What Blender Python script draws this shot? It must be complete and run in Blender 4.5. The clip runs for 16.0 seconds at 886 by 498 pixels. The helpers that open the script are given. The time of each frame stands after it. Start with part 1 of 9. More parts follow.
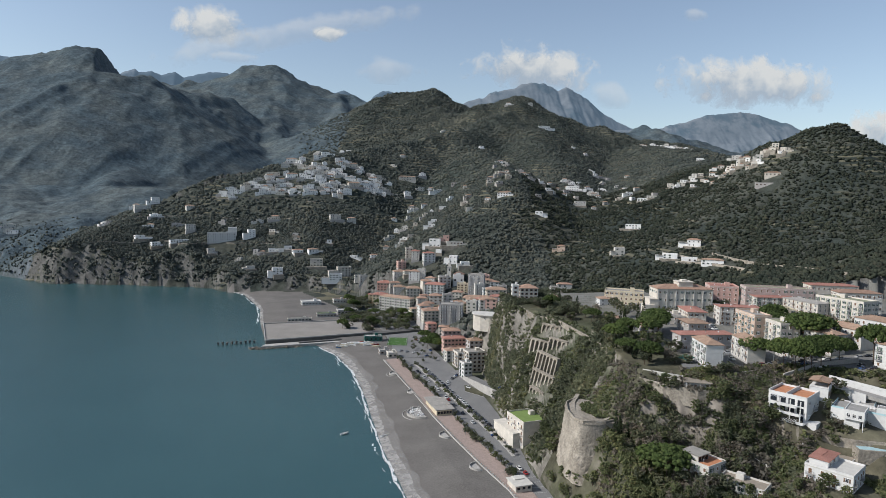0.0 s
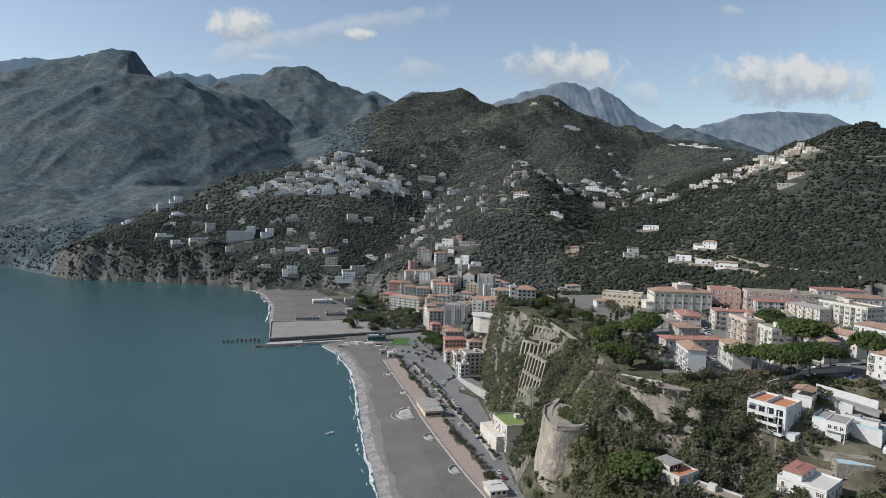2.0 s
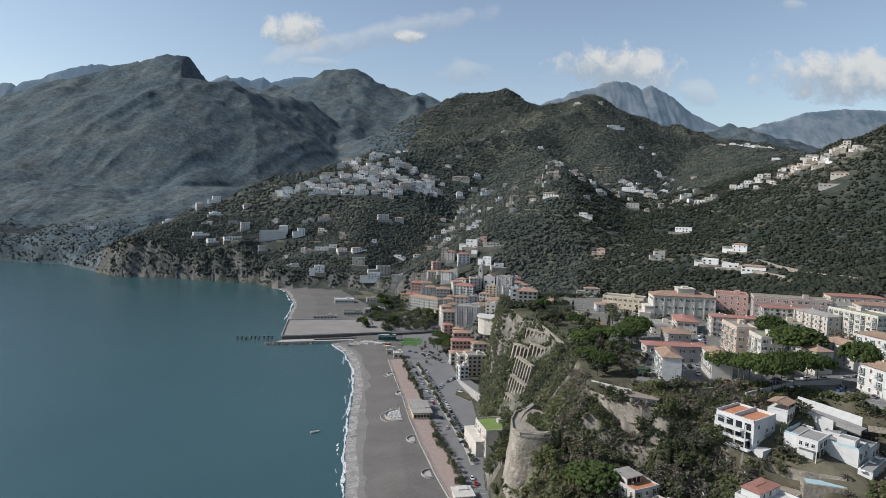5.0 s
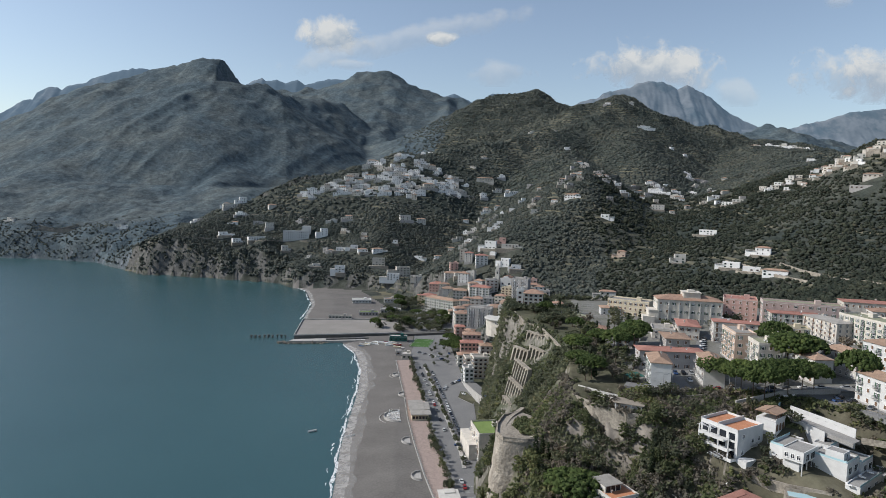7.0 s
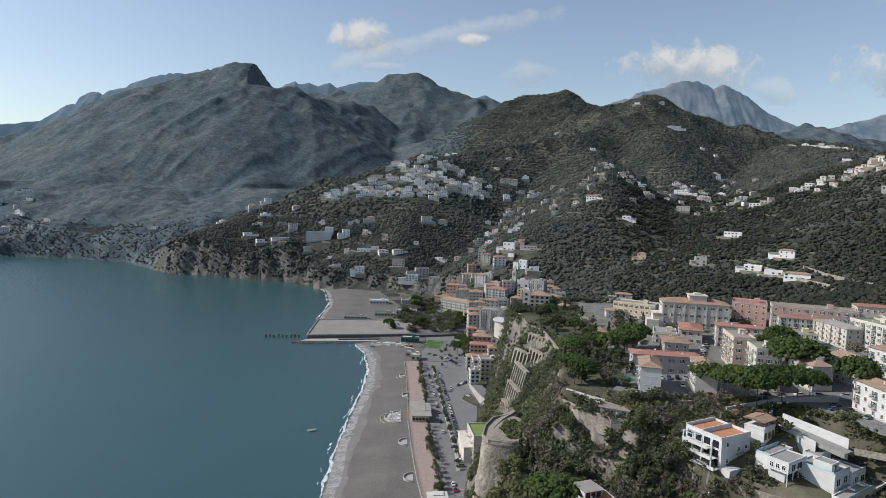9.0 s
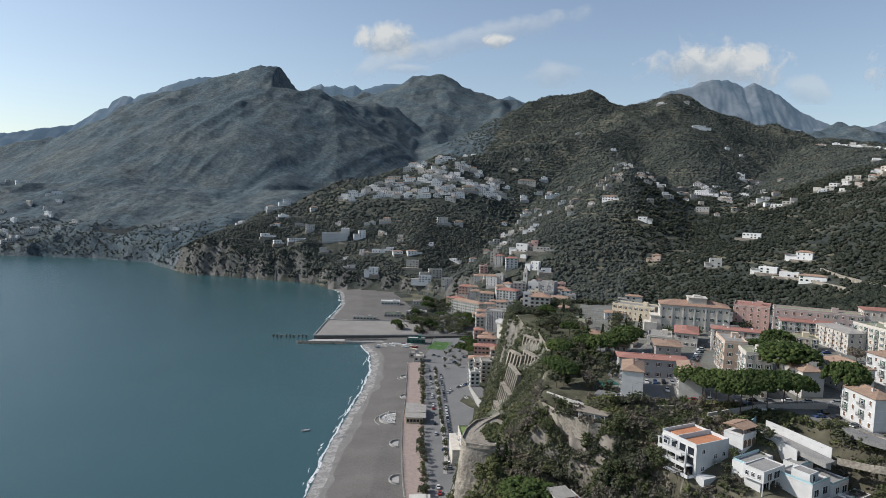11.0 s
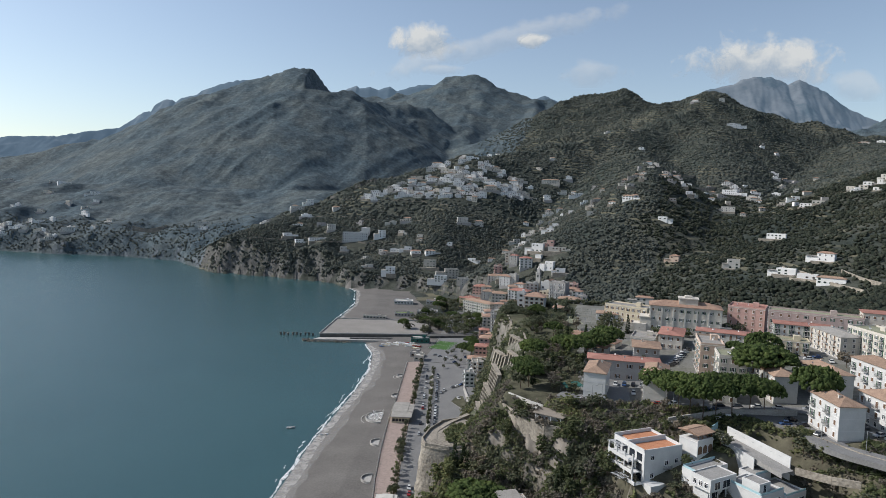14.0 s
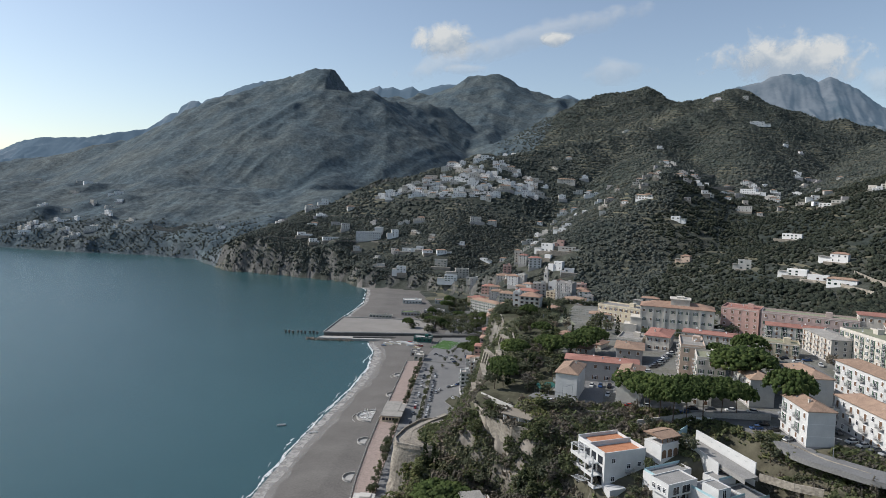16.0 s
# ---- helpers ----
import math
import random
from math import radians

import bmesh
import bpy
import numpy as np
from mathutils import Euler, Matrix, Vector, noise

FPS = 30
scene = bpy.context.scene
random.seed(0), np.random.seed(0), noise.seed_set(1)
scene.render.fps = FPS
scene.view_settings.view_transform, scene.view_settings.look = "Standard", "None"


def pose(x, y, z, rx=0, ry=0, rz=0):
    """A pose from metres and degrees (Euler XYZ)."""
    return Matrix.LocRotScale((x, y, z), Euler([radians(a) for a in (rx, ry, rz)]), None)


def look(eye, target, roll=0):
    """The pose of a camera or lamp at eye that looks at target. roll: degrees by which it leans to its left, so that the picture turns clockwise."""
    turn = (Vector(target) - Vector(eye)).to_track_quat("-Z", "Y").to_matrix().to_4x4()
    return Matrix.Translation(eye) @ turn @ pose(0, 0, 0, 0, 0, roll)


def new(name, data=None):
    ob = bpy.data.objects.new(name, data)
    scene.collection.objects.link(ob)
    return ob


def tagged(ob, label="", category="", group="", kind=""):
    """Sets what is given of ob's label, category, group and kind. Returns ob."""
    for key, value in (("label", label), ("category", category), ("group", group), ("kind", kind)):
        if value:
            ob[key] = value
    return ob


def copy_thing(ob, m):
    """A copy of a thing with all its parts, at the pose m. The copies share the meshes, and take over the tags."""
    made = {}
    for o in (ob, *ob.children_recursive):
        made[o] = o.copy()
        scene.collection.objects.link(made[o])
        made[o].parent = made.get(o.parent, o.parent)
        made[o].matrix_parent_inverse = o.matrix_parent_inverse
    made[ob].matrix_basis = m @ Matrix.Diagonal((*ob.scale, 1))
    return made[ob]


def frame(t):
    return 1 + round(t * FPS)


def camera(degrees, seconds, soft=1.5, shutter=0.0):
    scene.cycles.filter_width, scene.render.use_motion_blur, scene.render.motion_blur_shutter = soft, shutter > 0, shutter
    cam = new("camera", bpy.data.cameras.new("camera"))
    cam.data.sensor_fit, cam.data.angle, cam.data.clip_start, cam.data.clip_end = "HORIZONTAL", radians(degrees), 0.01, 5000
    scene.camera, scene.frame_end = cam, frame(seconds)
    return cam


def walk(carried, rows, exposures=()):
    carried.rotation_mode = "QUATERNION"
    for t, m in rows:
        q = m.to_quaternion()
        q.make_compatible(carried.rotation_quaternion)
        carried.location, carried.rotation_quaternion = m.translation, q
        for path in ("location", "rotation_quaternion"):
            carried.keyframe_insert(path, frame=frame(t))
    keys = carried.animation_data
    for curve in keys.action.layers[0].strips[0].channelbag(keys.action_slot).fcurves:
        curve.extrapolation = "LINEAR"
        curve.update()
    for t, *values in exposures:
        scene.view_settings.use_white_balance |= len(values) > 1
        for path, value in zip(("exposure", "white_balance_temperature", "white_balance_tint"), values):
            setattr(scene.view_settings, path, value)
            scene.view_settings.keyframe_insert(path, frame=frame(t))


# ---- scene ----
cam = camera(70.5, 16.0, 0.8)
PATH = [
    (0, (-155.134, -0.287, 144.105), (-154.802, 1.679, 143.94), 1.4),
    (0.5, (-148.271, -0.106, 144.262), (-147.962, 1.863, 144.095), 1.4),
    (1, (-141.624, -0.178, 144.463), (-141.339, 1.795, 144.296), 1.5),
    (1.5, (-134.772, -0.378, 144.442), (-134.513, 1.599, 144.275), 1.5),
    (2, (-127.898, -0.16, 144.382), (-127.667, 1.819, 144.215), 1.6),
    (2.5, (-120.888, 0.26, 144.262), (-120.684, 2.243, 144.094), 1.6),
    (3, (-113.988, 0.589, 144.164), (-113.812, 2.574, 143.996), 1.7),
    (5.5, (-82.215, 3.299, 144.209), (-82.177, 5.292, 144.041), 1.8),
    (6, (-76.781, 3.881, 144.235), (-76.77, 5.874, 144.067), 1.9),
    (6.5, (-71.722, 4.333, 144.392), (-71.739, 6.326, 144.224), 1.9),
    (7, (-66.634, 4.923, 144.409), (-66.677, 6.916, 144.242), 1.9),
    (7.5, (-61.477, 5.73, 144.407), (-61.549, 7.722, 144.241), 1.9),
    (8, (-56.703, 6.262, 144.487), (-56.801, 8.252, 144.321), 1.9),
    (8.5, (-51.699, 6.956, 144.458), (-51.824, 8.945, 144.292), 1.9),
    (9, (-46.85, 7.856, 144.337), (-46.997, 9.844, 144.172), 1.9),
    (11.5, (-21.747, 14.538, 144.062), (-22.002, 16.515, 143.899), 1.8),
    (12, (-16.575, 16.301, 143.735), (-16.851, 18.275, 143.572), 1.8),
    (12.5, (-11.354, 17.744, 143.497), (-11.65, 19.716, 143.334), 1.8),
    (13, (-6.14, 19.239, 143.248), (-6.455, 21.207, 143.084), 1.8),
    (13.5, (-1.003, 20.784, 143.083), (-1.337, 22.749, 142.919), 1.8),
    (14, (3.967, 21.993, 143.023), (3.614, 23.955, 142.859), 1.8),
    (14.5, (9.011, 23.311, 142.932), (8.638, 25.27, 142.768), 1.8),
    (15, (13.859, 24.687, 143.087), (13.467, 26.642, 142.922), 1.8),
    (15.5, (18.889, 26.161, 143.091), (18.478, 28.111, 142.925), 1.8),
    (16, (24.145, 27.843, 142.999), (23.715, 29.789, 142.832), 1.8),
]
walk(cam, [(t, look(e, a, r)) for t, e, a, r in PATH], [(0, 0.9), (16, 0.9)])

# ---- light: sun from the sea side, low haze ----
SUN_AZ, SUN_EL = radians(-91), radians(38)      # azimuth from +y towards +x
world = bpy.data.worlds.new("sky")
scene.world = world
world.use_nodes = True
wn = world.node_tree
wn.nodes.clear()
sky = wn.nodes.new("ShaderNodeTexSky")
sky.sky_type, sky.sun_disc = "NISHITA", False
sky.sun_elevation, sky.sun_rotation = SUN_EL, SUN_AZ
sky.air_density, sky.dust_density, sky.ozone_density = 1.0, 0.65, 1.5
bg = wn.nodes.new("ShaderNodeBackground")
bg.inputs["Strength"].default_value = 0.076
wout = wn.nodes.new("ShaderNodeOutputWorld")
pale = wn.nodes.new("ShaderNodeHueSaturation")       # the autumn haze takes colour out of the sky
pale.inputs["Saturation"].default_value = 0.86
pale.inputs["Value"].default_value = 0.93
wn.links.new(sky.outputs[0], pale.inputs["Color"])
wn.links.new(pale.outputs[0], bg.inputs["Color"])
wn.links.new(bg.outputs[0], wout.inputs["Surface"])
sun_dir = Vector((math.sin(SUN_AZ) * math.cos(SUN_EL), math.cos(SUN_AZ) * math.cos(SUN_EL), math.sin(SUN_EL)))
sun = new("sun", bpy.data.lights.new("sun", "SUN"))
sun.data.energy, sun.data.angle, sun.data.color = 2.4, radians(0.6), (1.0, 0.97, 0.94)
sun.matrix_world = look(sun_dir * 500, (0, 0, 0))

# ---- the lie of the land ----
_perm = np.random.RandomState(7).permutation(4096)
_vals = np.random.RandomState(8).uniform(-1, 1, 4096)


def vnoise(x, y):
    xi, yi = np.floor(x).astype(np.int64), np.floor(y).astype(np.int64)
    u, v = x - xi, y - yi
    u, v = u * u * u * (u * (u * 6 - 15) + 10), v * v * v * (v * (v * 6 - 15) + 10)
    g = lambda a, b: _vals[_perm[(a + _perm[b & 4095]) & 4095]]
    return (g(xi, yi) * (1 - u) + g(xi + 1, yi) * u) * (1 - v) + (g(xi, yi + 1) * (1 - u) + g(xi + 1, yi + 1) * u) * v


def fbm(x, y, octaves=4):
    s, a, t = 0.0, 1.0, 0.0
    for k in range(octaves):
        s, t = s + a * vnoise(x * 2 ** k + 17.3 * k, y * 2 ** k - 9.1 * k), t + a
        a *= 0.5
    return s / t


def ridged(x, y, octaves=4):
    s, a, t = 0.0, 1.0, 0.0
    for k in range(octaves):
        s, t = s + a * (1 - 2 * np.abs(vnoise(x * 2 ** k + 5.7 * k, y * 2 ** k + 3.3 * k))), t + a
        a *= 0.55
    return s / t


def along(X, Y, pts):
    """Distance to a polyline, and its third value there."""
    best, val = np.full(X.shape, 1e9), np.zeros(X.shape)
    for (ax, ay, az), (bx, by, bz) in zip(pts, pts[1:]):
        dx, dy = bx - ax, by - ay
        s = np.clip(((X - ax) * dx + (Y - ay) * dy) / (dx * dx + dy * dy), 0, 1)
        d = np.hypot(X - ax - s * dx, Y - ay - s * dy)
        near = d < best
        best, val = np.where(near, d, best), np.where(near, az + s * (bz - az), val)
    return best, val


def inside(X, Y, pts):
    r = np.zeros(X.shape, bool)
    for (ax, ay), (bx, by) in zip(pts, pts[1:] + pts[:1]):
        c = (ay > Y) != (by > Y)
        r ^= c & (X < (bx - ax) * (Y - ay) / ((by - ay) if by != ay else 1e-9) + ax)
    return r


def smax(a, b, k):
    h = np.clip(0.5 + 0.5 * (a - b) / k, 0, 1)
    return b + (a - b) * h + k * h * (1 - h)


def step(a, b, x):
    t = np.clip((x - a) / (b - a), 0, 1)
    return t * t * (3 - 2 * t)


COAST = [(-88, -900), (-92, 0), (-114, 200), (-126, 287), (-133, 343), (-136.5, 395), (-140.5, 455), (-147, 509), (-160, 561),
         (-178, 597), (-224, 597), (-241, 690), (-255, 798), (-275, 863), (-291, 912), (-308, 930), (-342, 975), (-463, 1004),
         (-582, 1016), (-660, 1085), (-739, 1155), (-886, 1180), (-1018, 1160), (-1174, 1168), (-1241, 1174), (-1700, 1230),
         (-2600, 1400), (-5600, 1900), (-5600, 6500), (6500, 6500), (6500, -900)]
# level ground behind the beach: its inland edge
INLAND = [(-48, -900), (-50, 200), (-52, 270), (-54, 303), (-51, 335), (-50, 380), (-46, 430), (-41, 462), (-36, 500), (-36, 560), (-58, 610), (-66, 660), (-66, 745),
          (-84, 800), (-100, 850), (-140, 890), (-200, 925), (-300, 935)]
# crest lines: x, y, height; then how fast the ground falls away from them
SPURS = [
    # the steep mountain over the bay, its ridge to the sea and its ridge towards the viewer
    ([(-1046, 2546, 660), (-1111, 2545, 653), (-1229, 2547, 634), (-1325, 2549, 617), (-1495, 2553, 561), (-1667, 2559, 498), (-1816, 2564, 432), (-2066, 2571, 355), (-2674, 2463, 245), (-3563, 2283, 8)], 0.62, 30),
    ([(-1046, 2546, 662), (-1024, 2547, 648), (-1003, 2547, 600), (-982, 2545, 566), (-955, 2540, 554), (-902, 2448, 481), (-853, 2308, 391), (-752, 2051, 270), (-711, 1780, 186), (-730, 1489, 110), (-759, 1286, 47), (-748, 1209, 14)], 0.62, 30),
    ([(-1321, 2497, 576), (-1288, 2113, 321), (-1187, 1728, 187), (-1106, 1469, 98), (-1046, 1326, 30)], 0.55, 60),
    ([(-985, 2650, 556), (-895, 2837, 579), (-698, 3135, 592)], 0.7, 30),
    # the wooded range behind
    ([(-1456, 4111, 762), (-1193, 4108, 797), (-1043, 4108, 812), (-819, 4102, 882), (-690, 4100, 911), (-635, 4097, 937), (-561, 4098, 937), (-506, 4101, 908), (-414, 4106, 857), (-230, 4111, 810), (-84, 4066, 763), (53, 3823, 714), (54, 3334, 625)], 0.5, 20),
    ([(-604, 4100, 914), (-561, 3527, 665), (-448, 2953, 419), (-298, 2469, 285)], 0.6, 40),
    ([(-230, 4111, 808), (-124, 3435, 600), (-62, 2854, 431)], 0.6, 40),
    ([(0, 2845, 533), (74, 2791, 579), (147, 2790, 594), (221, 2788, 614), (257, 2788, 615), (319, 2791, 592), (417, 2746, 545), (473, 2453, 484)], 0.5, 25),
    # the terraced hill with the white village
    ([(263, 2145, 440), (335, 2125, 462), (432, 2125, 482), (515, 2125, 454), (624, 2128, 416), (750, 2114, 382), (881, 2068, 356), (990, 1973, 336), (1139, 1875, 314)], 0.6, 40),
    ([(435, 2125, 478), (326, 1914, 398), (149, 1692, 315), (1, 1527, 268), (-186, 1380, 232), (-285, 1338, 200), (-365, 1298, 168), (-405, 1259, 138), (-482, 1216, 118), (-514, 1130, 84), (-553, 1072, 64), (-572, 1042, 50)], 0.62, 40),
    ([(149, 1692, 312), (170, 1381, 237), (161, 1088, 184), (132, 991, 153), (73, 925, 115), (-16, 896, 72), (-70, 900, 32)], 0.62, 40),
    ([(-186, 1380, 230), (-185, 1201, 131), (-209, 1057, 68), (-293, 1000, 37)], 0.62, 40),
    ([(424, 2205, 455), (396, 1770, 348), (329, 1286, 201), (256, 994, 126), (182, 819, 68), (123, 721, 36)], 0.62, 40),
    # the wooded hill inland
    ([(500, 860, 236), (540, 850, 252), (569, 834, 250), (608, 835, 239), (665, 837, 215), (795, 830, 195), (1489, 695, 189)], 0.95, 40),
    ([(557, 834, 251), (587, 987, 214), (577, 1095, 220), (480, 1130, 182), (400, 1120, 160)], 0.6, 30),
    ([(577, 1095, 224), (754, 1480, 271), (842, 1873, 322), (990, 1972, 336)], 0.35, 60),
    ([(540, 840, 225), (440, 770, 140), (311, 677, 92), (255, 600, 72), (183, 640, 58), (133, 680, 46)], 0.6, 30),
    ([(440, 776, 146), (440, 556, 122), (420, 418, 123), (421, 200, 109), (422, -296, 99)], 0.3, 60),
    # the old town's saddle
    ([(0, 489, 60), (-8, 520, 42), (5, 600, 32), (5, 700, 23), (0, 800, 24), (-16, 888, 60)], 0.5, 15),
    # a dark ridge farther inland
    ([(988, 2962, 393), (1205, 2956, 467), (1302, 2952, 515), (1402, 2953, 503), (1527, 2956, 476), (1677, 2960, 442), (1879, 2914, 416), (2375, 2773, 342)], 0.4, 50),
]
# the town's shelf above the cliff: its edge, and the shelf's height along it
SHELF = [(-14, 268), (-12, 300), (-2, 332), (-6, 372), (-22, 421), (-34, 456), (-30, 483), (-0, 489), (64, 471), (143, 441), (233, 421), (332, 402), (421, 382),
         (422, -294), (214, -294), (193, 153), (160, 205), (116, 228), (82, 243), (60, 260), (15, 264)]


def terrain(X, Y, detail=True):
    land = inside(X, Y, COAST)
    dc, _ = along(X, Y, [(x, y, 0) for x, y in COAST])
    dc = np.where(land, dc, -dc)
    h = np.full(X.shape, -60.0)
    for pts, fall, soft in SPURS:
        for pa, pb in zip(pts, pts[1:]):
            d, z = along(X, Y, [pa, pb])
            h = smax(h, z - fall * (np.hypot(d, soft) - soft), 14)
    # the steep end of the big mountain
    face = np.maximum(666 - 2.2 * np.clip(X + 1036, 0, 500), 556) + np.clip(2300 - Y, 0, 900) * 3
    h = np.where((X > -1052) & (X < -850) & (Y < 2900), np.minimum(h, face), h)
    if detail:
        rough = np.clip(h / 300, 0.08, 1.6)
        back = (Y > 1250) & (X < 0.62 * (Y - 1250) - 420)
        crest_y = np.where(X < -900, 2540, np.where(Y < 2900, 2640, 4090))
        below = np.where(back, np.clip((crest_y - Y) / 420, 0, 1), 0.0)
        calm = 1 - 0.45 * below
        h = h + rough * calm * (24 * np.where(back, ridged(X / 300, Y / 300, 4), ridged(X / 300, Y / 300, 5)) + 9 * np.where(back, fbm(X / 70, Y / 70, 2), fbm(X / 70, Y / 70, 3))) - rough * 9
        bend = 60 * fbm(X / 400 + 3, Y / 400, 2) + 0.22 * Y
        gully = ridged((X + bend) / 340, Y / 1700, 2) + 0.4 * ridged((X - bend) / 120 + 9, Y / 520, 2)
        h = h + below * np.clip(h / 260, 0, 1) * 22 * (gully - 0.25)
    # valley floor
    low = 4 + 0.05 * np.clip(Y - 520, 0, 500) + 0.12 * np.clip(X + 60, 0, 200)
    west = step(-310, -400, X)
    dr_ = dc + 9 * fbm(X / 48, Y / 48, 4) + 7 * fbm(X / 17, Y / 17, 3) if detail else dc
    low = low * (1 - west) + west * np.clip(np.minimum((1.5 + 0.8 * fbm(X / 60 + 2, Y / 60, 2)) * dr_, 30 + 0.26 * dc + 24 * fbm(X / 95, Y / 95, 3)), -20, 150)
    h = smax(h, low, 6)
    # shelf with its cliffs
    sh = inside(X, Y, SHELF)
    ds, _ = along(X, Y, [(x, y, 0) for x, y in SHELF + SHELF[:1]])
    top = 65.5 + 0.055 * np.clip(X, -60, 130) + 0.012 * np.clip(Y - 262, 0, 200)
    wob = 4 * fbm(X / 14, Y / 14, 3) if detail else 0
    south = step(305, 285, Y) * step(-2, 12, X)
    fall = 1.35 - 0.3 * step(300, 270, Y)
    fall = fall * (1 - south) + south * 0.3
    ds = ds + south * 0.9 * np.clip(ds - 38, 0, 200)
    cliff = np.where(sh, top, top - fall * np.clip(ds + wob * (1 - south) - 3 * south, 0, 300))
    cliff = np.where(sh, cliff, np.maximum(cliff, -5))
    h = np.where(sh, np.maximum(top, h - 60), smax(cliff, h, 4))
    e = np.interp(X, [-28, -8, 3, 9, 26], [264, 256, 246.5, 244, 241]) - Y + (1.6 * fbm(X / 6, Y / 9, 3) if detail else 0)
    h = h - 9 * step(0, 2.6, e) * step(27, 9, e) * step(-34, -27, X) * step(30, 15, X)
    h = np.where(inside(X, Y, [(-15, 268), (-8, 258), (3, 248.6), (18, 250), (17, 264), (0, 268)]), np.maximum(h, 60.6), h)
    # plots cut into the slope for the villas and their drive
    u, v = (X - 51.8) * 0.777 + (Y - 210.9) * 0.629, -(X - 51.8) * 0.629 + (Y - 210.9) * 0.777
    out = np.hypot(np.maximum(np.maximum(-1 - u, u - 33.5), 0), np.maximum(np.maximum(-19 - v, v - 7.5), 0))
    h = np.where(out < 30, np.minimum(h, 54.6 + 0.2 * (v + 8) + 2.0 * out), h)
    dr, zr = along(X, Y, [(60.5, 245, 65.0), (65, 238.5, 64.5), (72, 229, 63.3), (76.5, 222.5, 62.5)])
    h = np.where(dr < 14, np.minimum(h, zr - 0.2 + 1.2 * np.clip(dr - 3.6, 0, 20)), h)
    for qx, qy, qz, qr in ((-5, 222, 33.4, 10), (8, 207, 32.6, 10), (32, 197, 41.5, 12)):
        dq = np.hypot(X - qx, Y - qy)
        h = np.where(dq < 26, np.minimum(h, qz + 1.2 * np.clip(dq - qr, 0, 60)), h)
        h = np.maximum(h, qz - 0.9 * np.clip(np.hypot(X - qx, Y - qy) - qr, 0, 60) - 400 * (np.hypot(X - qx, Y - qy) > 40))
    # the level strip along the beaches, the beach's slope, the sea cliffs elsewhere
    flat = inside(X, Y, COAST[:16] + INLAND[::-1])
    di, _ = along(X, Y, [(x, y, 0) for x, y in INLAND])
    h = np.where(flat, np.minimum(h, np.minimum(-0.5 + 0.1 * dc, 3.0)), h)
    h = np.where(flat, h, np.minimum(h, 3.0 + (2.2 + 3.0 * step(415, 445, Y) * step(560, 520, Y)) * di))
    rocky = (Y > 935) | (X < -330)
    h = np.where(rocky, np.minimum(h, -0.8 + 2.1 * dr_ + (5 * fbm(X / 22, Y / 22) if detail else 0)), h)
    return np.where(land, h, np.clip(0.35 * dc, -25, -0.4))

# ---- materials ----
def nodes(name, rough=0.8, metal=0.0, spec=0.3):
    m = bpy.data.materials.new(name)
    m.use_nodes = True
    b = m.node_tree.nodes["Principled BSDF"]
    b.inputs["Roughness"].default_value, b.inputs["Metallic"].default_value = rough, metal
    b.inputs["Specular IOR Level"].default_value = spec
    return m, m.node_tree, b


def nz(nt, scale, detail=4.0, rough=0.55, vec=None, dist=0.0):
    n = nt.nodes.new("ShaderNodeTexNoise")
    n.inputs["Scale"].default_value, n.inputs["Detail"].default_value = scale, detail
    n.inputs["Roughness"].default_value, n.inputs["Distortion"].default_value = rough, dist
    if vec is None:
        g = nt.nodes.new("ShaderNodeNewGeometry")
        vec = g.outputs["Position"]
    nt.links.new(vec, n.inputs["Vector"])
    return n.outputs["Fac"]


def ramp(nt, fac, stops):
    r = nt.nodes.new("ShaderNodeValToRGB")
    e = r.color_ramp.elements
    while len(e) < len(stops):
        e.new(0.5)
    for k, (p, c) in zip(e, stops):
        k.position, k.color = p, (*c, 1)
    nt.links.new(fac, r.inputs["Fac"])
    return r.outputs["Color"]


def mix(nt, fac, a, b, mode="MIX"):
    n = nt.nodes.new("ShaderNodeMix")
    n.data_type, n.blend_type = "RGBA", mode
    for s, v in ((n.inputs["Factor"], fac), (n.inputs["A"], a), (n.inputs["B"], b)):
        if isinstance(v, (int, float)):
            s.default_value = v
        elif isinstance(v, tuple):
            s.default_value = (*v, 1)
        else:
            nt.links.new(v, s)
    return n.outputs["Result"]


def math_n(nt, op, a, b=0.0, clamp=False):
    n = nt.nodes.new("ShaderNodeMath")
    n.operation, n.use_clamp = op, clamp
    for s, v in ((n.inputs[0], a), (n.inputs[1], b)):
        if isinstance(v, (int, float)):
            s.default_value = v
        else:
            nt.links.new(v, s)
    return n.outputs[0]


def bump(nt, b, height, strength, dist):
    n = nt.nodes.new("ShaderNodeBump")
    n.inputs["Strength"].default_value, n.inputs["Distance"].default_value = strength, dist
    nt.links.new(height, n.inputs["Height"])
    nt.links.new(n.outputs["Normal"], b.inputs["Normal"])


